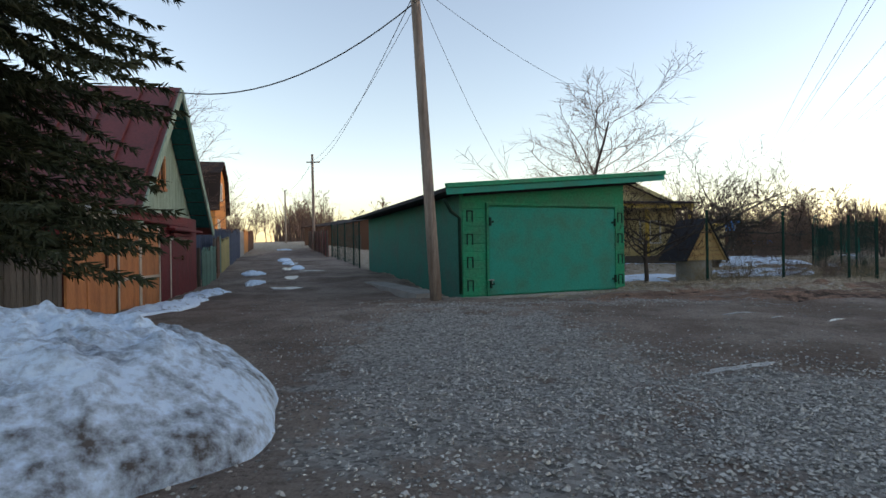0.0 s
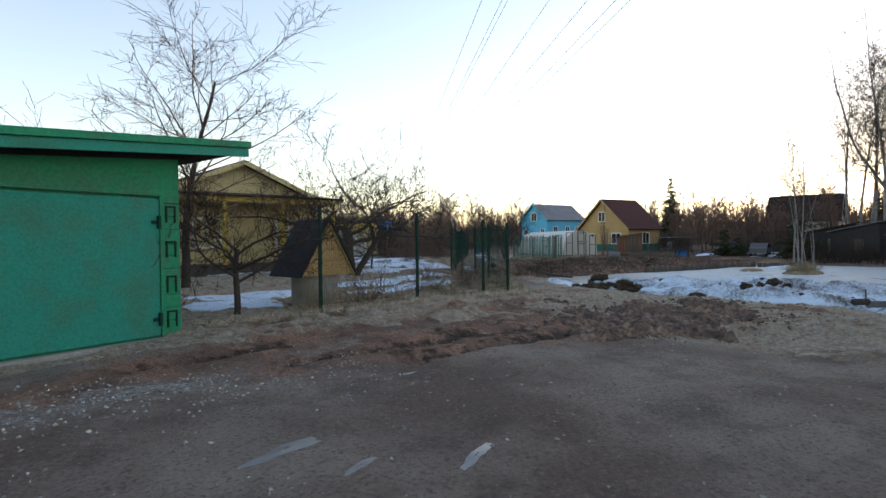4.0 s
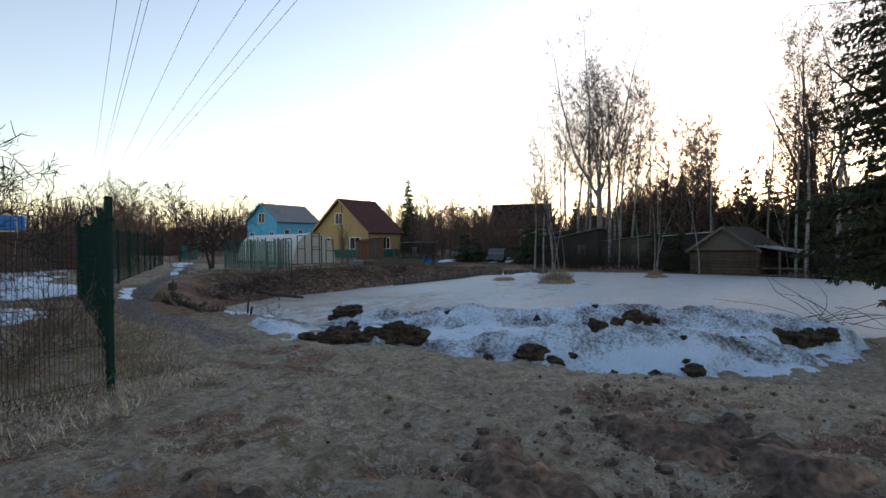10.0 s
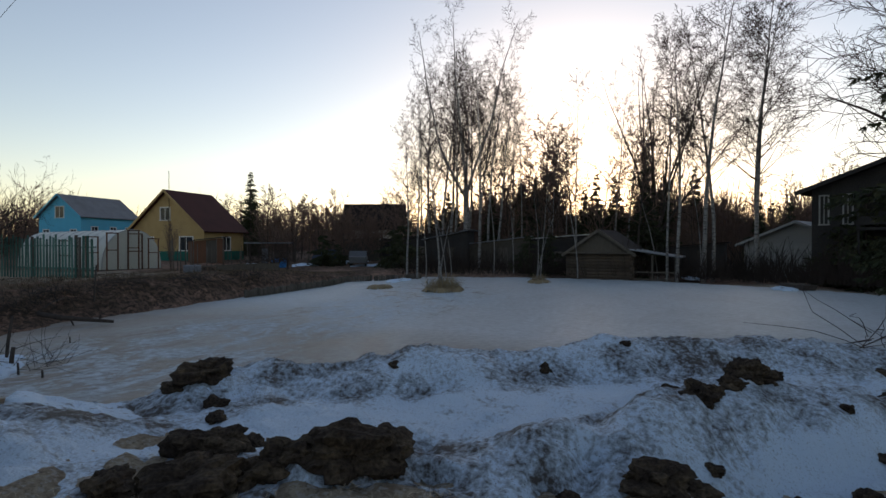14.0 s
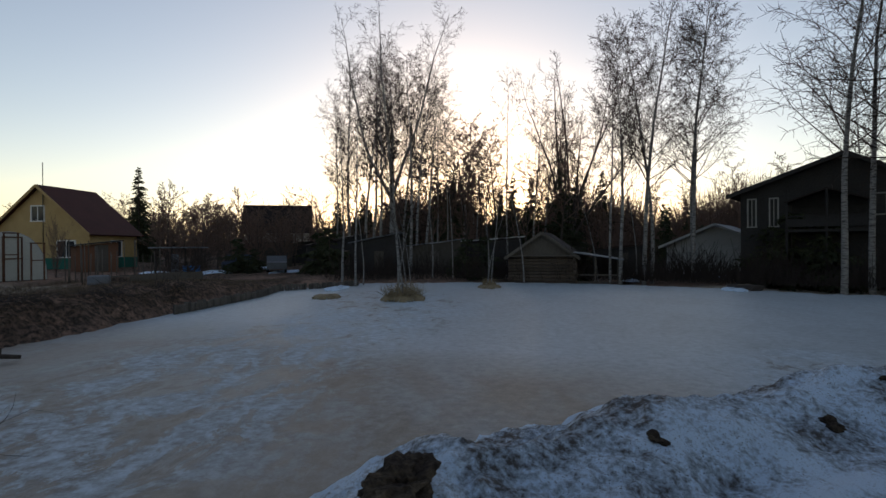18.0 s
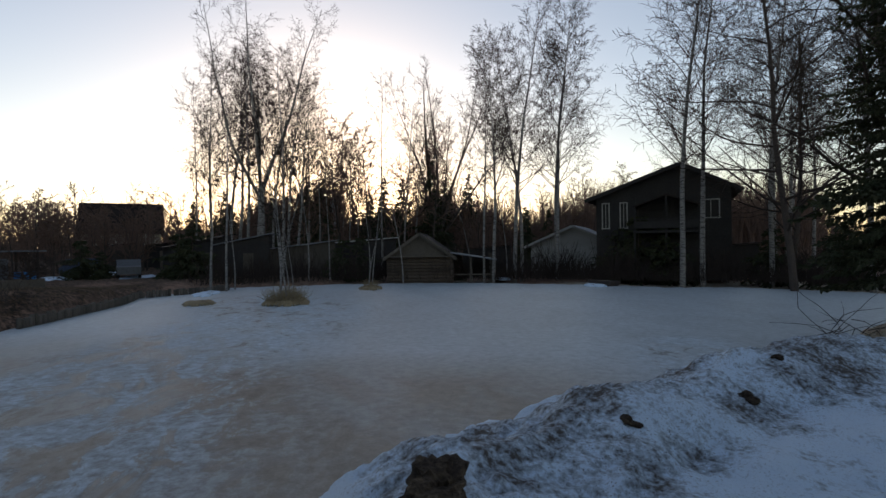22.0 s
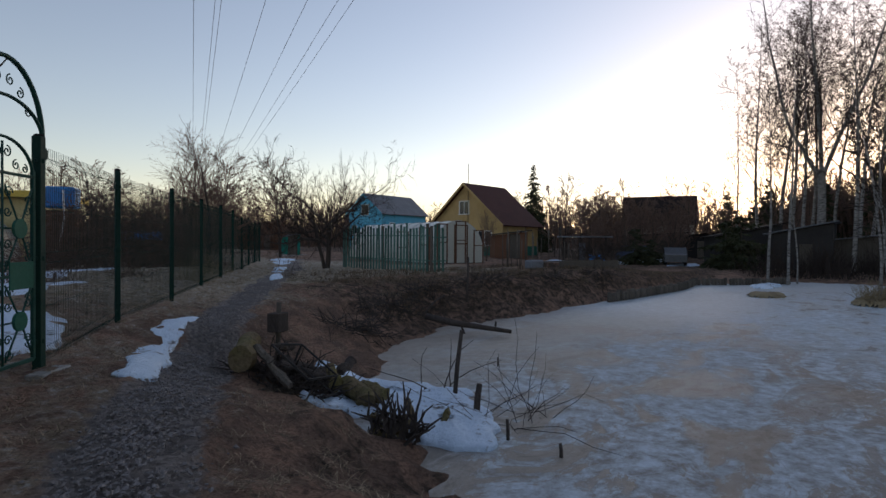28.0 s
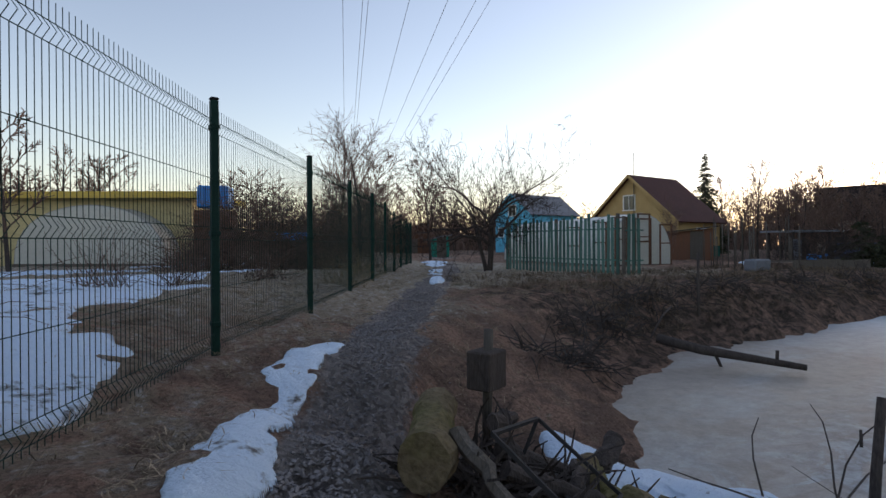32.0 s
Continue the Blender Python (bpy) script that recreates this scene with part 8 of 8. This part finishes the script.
far_woods(8000, -75, 135, 118, 165, 9.0, 0.2, 23, "grey-brown belt of bare woods on the horizon")
far_woods(7000, -46, 12, 78, 112, 10.0, 0.11, 24, "thicket of bare young trees behind the far shore")


def shrub_belt():
    """Dark undergrowth along the far shore."""
    rng = random.Random(19)
    v, f = [], []
    for _ in range(7500):
        k = rng.random()
        line = [(54.5, 27), (57, 22), (57, 14), (55.5, 9), (52, 4), (49, 0), (46, -4), (42, -8), (36, -9)]
        s = k * (len(line) - 1)
        i = min(int(s), len(line) - 2)
        ax, ay = line[i]
        bx, by = line[i + 1]
        x, y = ax + (bx - ax) * (s - i) + rng.uniform(-0.5, 9), ay + (by - ay) * (s - i) + rng.uniform(-2, 2)
        z = -0.95
        L = rng.uniform(0.3, 1.2) * (1.0 + 0.9 * math.sin(x * 0.9 + y * 0.7) + 0.7 * math.sin(x * 0.37 - y * 1.9)) + rng.uniform(0.1, 0.5)
        L = max(L, 0.2)
        p = Vector((x, y, z - 0.1))
        d = Vector((rng.gauss(0, 0.3), rng.gauss(0, 0.3), 1)).normalized()
        q = p + d * L * 0.5
        e = q + (d + Vector((rng.gauss(0, 0.3), rng.gauss(0, 0.3), 0))).normalized() * L * 0.5
        tube_data([p, q, e], [0.022, 0.017, 0.009], 3, v, f, False)
    return tagged(new("undergrowth", mesh_of("undergrowth", v, f, M["twig"])), "dark bare undergrowth along the far shore", "shrubs", kind="stuff")


shrub_belt()


# ---- loose stones and dead grass ----
def scatter_stones(name, label, spots, size, mat, seed):
    rg = np.random.default_rng(seed)
    base = np.array([(1, 0, 0), (-1, 0, 0), (0, 1, 0), (0, -1, 0), (0, 0, 1), (0, 0, -1)], float)
    tri = np.array([(0, 2, 4), (2, 1, 4), (1, 3, 4), (3, 0, 4), (2, 0, 5), (1, 2, 5), (3, 1, 5), (0, 3, 5)])
    n = len(spots)
    s = size * rg.uniform(0.5, 1.6, (n, 1, 1))
    jig = rg.uniform(0.55, 1.25, (n, 6, 3))
    ang = rg.uniform(0, 6.28, n)
    v = base[None] * jig * s * np.array([1.2, 0.9, 0.65])
    v = v + rg.normal(0, 0.18, (n, 6, 3)) * s
    c, sn = np.cos(ang)[:, None], np.sin(ang)[:, None]
    x, y = v[..., 0] * c - v[..., 1] * sn, v[..., 0] * sn + v[..., 1] * c
    z = v[..., 2] + land(spots[:, 0], spots[:, 1])[:, None] + 0.3 * s[:, 0]
    verts = np.stack([x + spots[:, :1], y + spots[:, 1:2], z], -1).reshape(-1, 3)
    faces = (tri[None] + 6 * np.arange(n)[:, None, None]).reshape(-1, 3)
    return tagged(new(name, mesh_of(name, verts.tolist(), faces.tolist(), mat)), label, "stones", kind="stuff")


def island_stone():
    m = material("crushed_stone", (0.30, 0.29, 0.27), 0.85, 0.2, 20, 120, 0.2)
    t = m.node_tree
    geo = t.nodes.new("ShaderNodeNewGeometry")
    mr = t.nodes.new("ShaderNodeMapRange")
    mr.inputs["To Min"].default_value, mr.inputs["To Max"].default_value = 0.45, 1.7
    t.links.new(geo.outputs["Random Per Island"], mr.inputs["Value"])
    hs = [q for q in t.nodes if q.bl_idname == "ShaderNodeHueSaturation"][0]
    t.links.new(mr.outputs[0], hs.inputs["Value"])
    return m


M["stone"] = island_stone()
rg = np.random.default_rng(3)
sp = np.concatenate([np.stack([rg.normal(-1.3, 1.15, 13000), rg.normal(3.4, 2.6, 13000)], -1), np.stack([rg.normal(0.9, 1.3, 14000), rg.normal(0.7, 1.3, 14000)], -1), np.stack([rg.uniform(-3, 5, 2200), rg.normal(8.6, 0.45, 2200)], -1), np.stack([rg.uniform(-6, 12, 3000), rg.uniform(-2, 11, 3000)], -1)])
scatter_stones("crushed_stones", "loose grey crushed stone spread over the yard", sp, 0.0125, M["stone"], 5)
pl_ = np.array(PATH_LINE[2:7])
k = rg.uniform(0, len(pl_) - 1.001, 9000)
i = k.astype(int)
q = pl_[i] + (pl_[i + 1] - pl_[i]) * (k - i)[:, None] + rg.normal(0, 0.18, (9000, 2))
M["path_stone"] = material("path_stone", (0.22, 0.20, 0.195), 0.9, 0.4, 20, 90, 0.2)
scatter_stones("path_stones", "fine dark gravel trodden into the footpath", q, 0.013, M["path_stone"], 6)


def dead_grass(name, label, pts, length, seed, mat, up=0.35, half=0.0035):
    rg = np.random.default_rng(seed)
    n = len(pts)
    L = length * rg.uniform(0.5, 1.5, n)
    a = rg.uniform(0, 6.28, n)
    t = np.clip(rg.normal(up, 0.25, n), 0.02, 1.2)
    d = np.stack([np.cos(a) * np.cos(t), np.sin(a) * np.cos(t), np.sin(t)], -1)
    d2 = np.stack([np.cos(a + 0.3) * np.cos(t * 0.2), np.sin(a + 0.3) * np.cos(t * 0.2), np.sin(t * 0.2) - 0.15], -1)
    side = np.stack([-np.sin(a), np.cos(a), 0 * a], -1) * half
    p = np.stack([pts[:, 0], pts[:, 1], land(pts[:, 0], pts[:, 1]) + 0.004], -1)
    m = p + d * (L * 0.5)[:, None]
    e = m + d2 * (L * 0.5)[:, None]
    verts = np.stack([p - side, p + side, m + side * 0.8, m - side * 0.8, e], 1).reshape(-1, 3)
    b = 5 * np.arange(n)[:, None]
    faces = (b + np.array([[0, 1, 2, 3]])).tolist() + (b + np.array([[3, 2, 4]])).tolist()
    return tagged(new(name, mesh_of(name, verts.tolist(), faces, mat)), label, "grass", kind="stuff")


def grass_spots(n, x0, x1, y0, y1, test, seed):
    rg = np.random.default_rng(seed)
    c = np.stack([rg.uniform(x0, x1, n // 14), rg.uniform(y0, y1, n // 14)], -1)
    p = np.repeat(c, 14, 0) + rg.normal(0, 0.055, (len(c) * 14, 2))
    return p[test(p[:, 0], p[:, 1])]


def on_grass(x, y):
    dig = dug_at(x, y) > 0.3
    return (x + 0.35 * (y - 8) > 9.0) & ~dig & (poly_distance(x, y, POND) > 0.35) & (poly_distance(x, y, PILE) > 0.0) & ~((line_distance(x, y, PATH_LINE) < 0.45) & (y > 17))


dead_grass("dead_grass", "matted dead grass of straw and brown blades", grass_spots(150000, 7, 19, 6, 20, on_grass, 1), 0.09, 11, M["blade"], 0.25, 0.0018)
# Browner blades for the path bank; the slope's shade is part of this colour.
M["blade_brown"] = island_vary(material("blade_brown", (0.33, 0.25, 0.165), 0.9, 0.2, 2, 12, 0.0, (0.17, 0.12, 0.075), 0.6), 0.25, 1.6)
dead_grass("dead_grass", "matted dead grass on the pond bank", grass_spots(130000, 13, 31, 19, 40, on_grass, 2), 0.13, 12, M["blade_brown"], 0.3, 0.0025)
dead_grass("dead_grass", "dry grass along the garden fence", grass_spots(40000, 3.5, 14, 12.6, 17, lambda x, y: np.abs(y - 13.3 - (x - 5.9) * 0.37) < 0.9, 3), 0.22, 13, M["blade"], 0.6)
# Shaded copy of blade: the backlit garden shore's shade is in the colour.
M["blade_shaded"] = island_vary(material("blade_shaded", (0.17, 0.125, 0.082), 0.9, 0.2, 2, 12, 0.0, (0.08, 0.055, 0.035), 0.6), 0.25, 1.6)
dead_grass("dead_grass", "tussocks of long dead grass on the garden shore", grass_spots(40000, 27, 52, 28.8, 36, lambda x, y: poly_distance(x, y, POND) > 0.3, 4), 0.28, 14, M["blade_shaded"], 0.6, 0.004)


def soil_height(x, y):
    k = dug_at(x, y)
    return np.where(k > 0.04, k ** 0.6 * (0.004 + 0.06 * clumps(x, y, 0.8, 3, 11) + 0.13 * smooth(0.35, 0.75, lattice(x, y, 0.17, 15)) * lattice(x, y, 0.5, 16) + 0.06 * smooth(0.3, 0.8, lattice(x, y, 0.085, 19))), 0)


heap("soil_mound", "low heap of freshly turned dark broken earth", "soil", 7.4, 15.8, 7.2, 13.2, 0.03, soil_height, M["soil"], 0.0)


def turned_soil():
    """Crumbs of earth strewn round the dug ground."""
    rng = random.Random(9)
    bm = bmesh.new()
    bmesh.ops.create_icosphere(bm, subdivisions=1, radius=1)
    bm.verts.ensure_lookup_table()
    p, t = np.array([q.co[:] for q in bm.verts]), np.array([[q.index for q in f.verts] for f in bm.faces])
    bm.free()
    vs, fs = [], []
    for k in range(1500):
        q = rng.choice(DUG[:2] + DUG[:4]).mean(0)
        x, y = rng.gauss(q[0], 1.3), rng.gauss(q[1], 0.8)
        size = 0.010 + 0.04 * rng.random() ** 3
        v = p * np.array([[rng.uniform(0.55, 1.3) for _ in range(3)] for _ in p]) * size * np.array([1.2, 1.0, 0.7])
        vs.append(v + np.array([x, y, land_at(x, y) + 0.02 + size * 0.2]))
        fs.append(t + k * len(p))
    return tagged(new("turned_soil", mesh_of("turned_soil", np.concatenate(vs).tolist(), np.concatenate(fs).tolist(), M["soil"])), "crumbs of turned earth strewn over the grass", "soil", kind="stuff")


turned_soil()
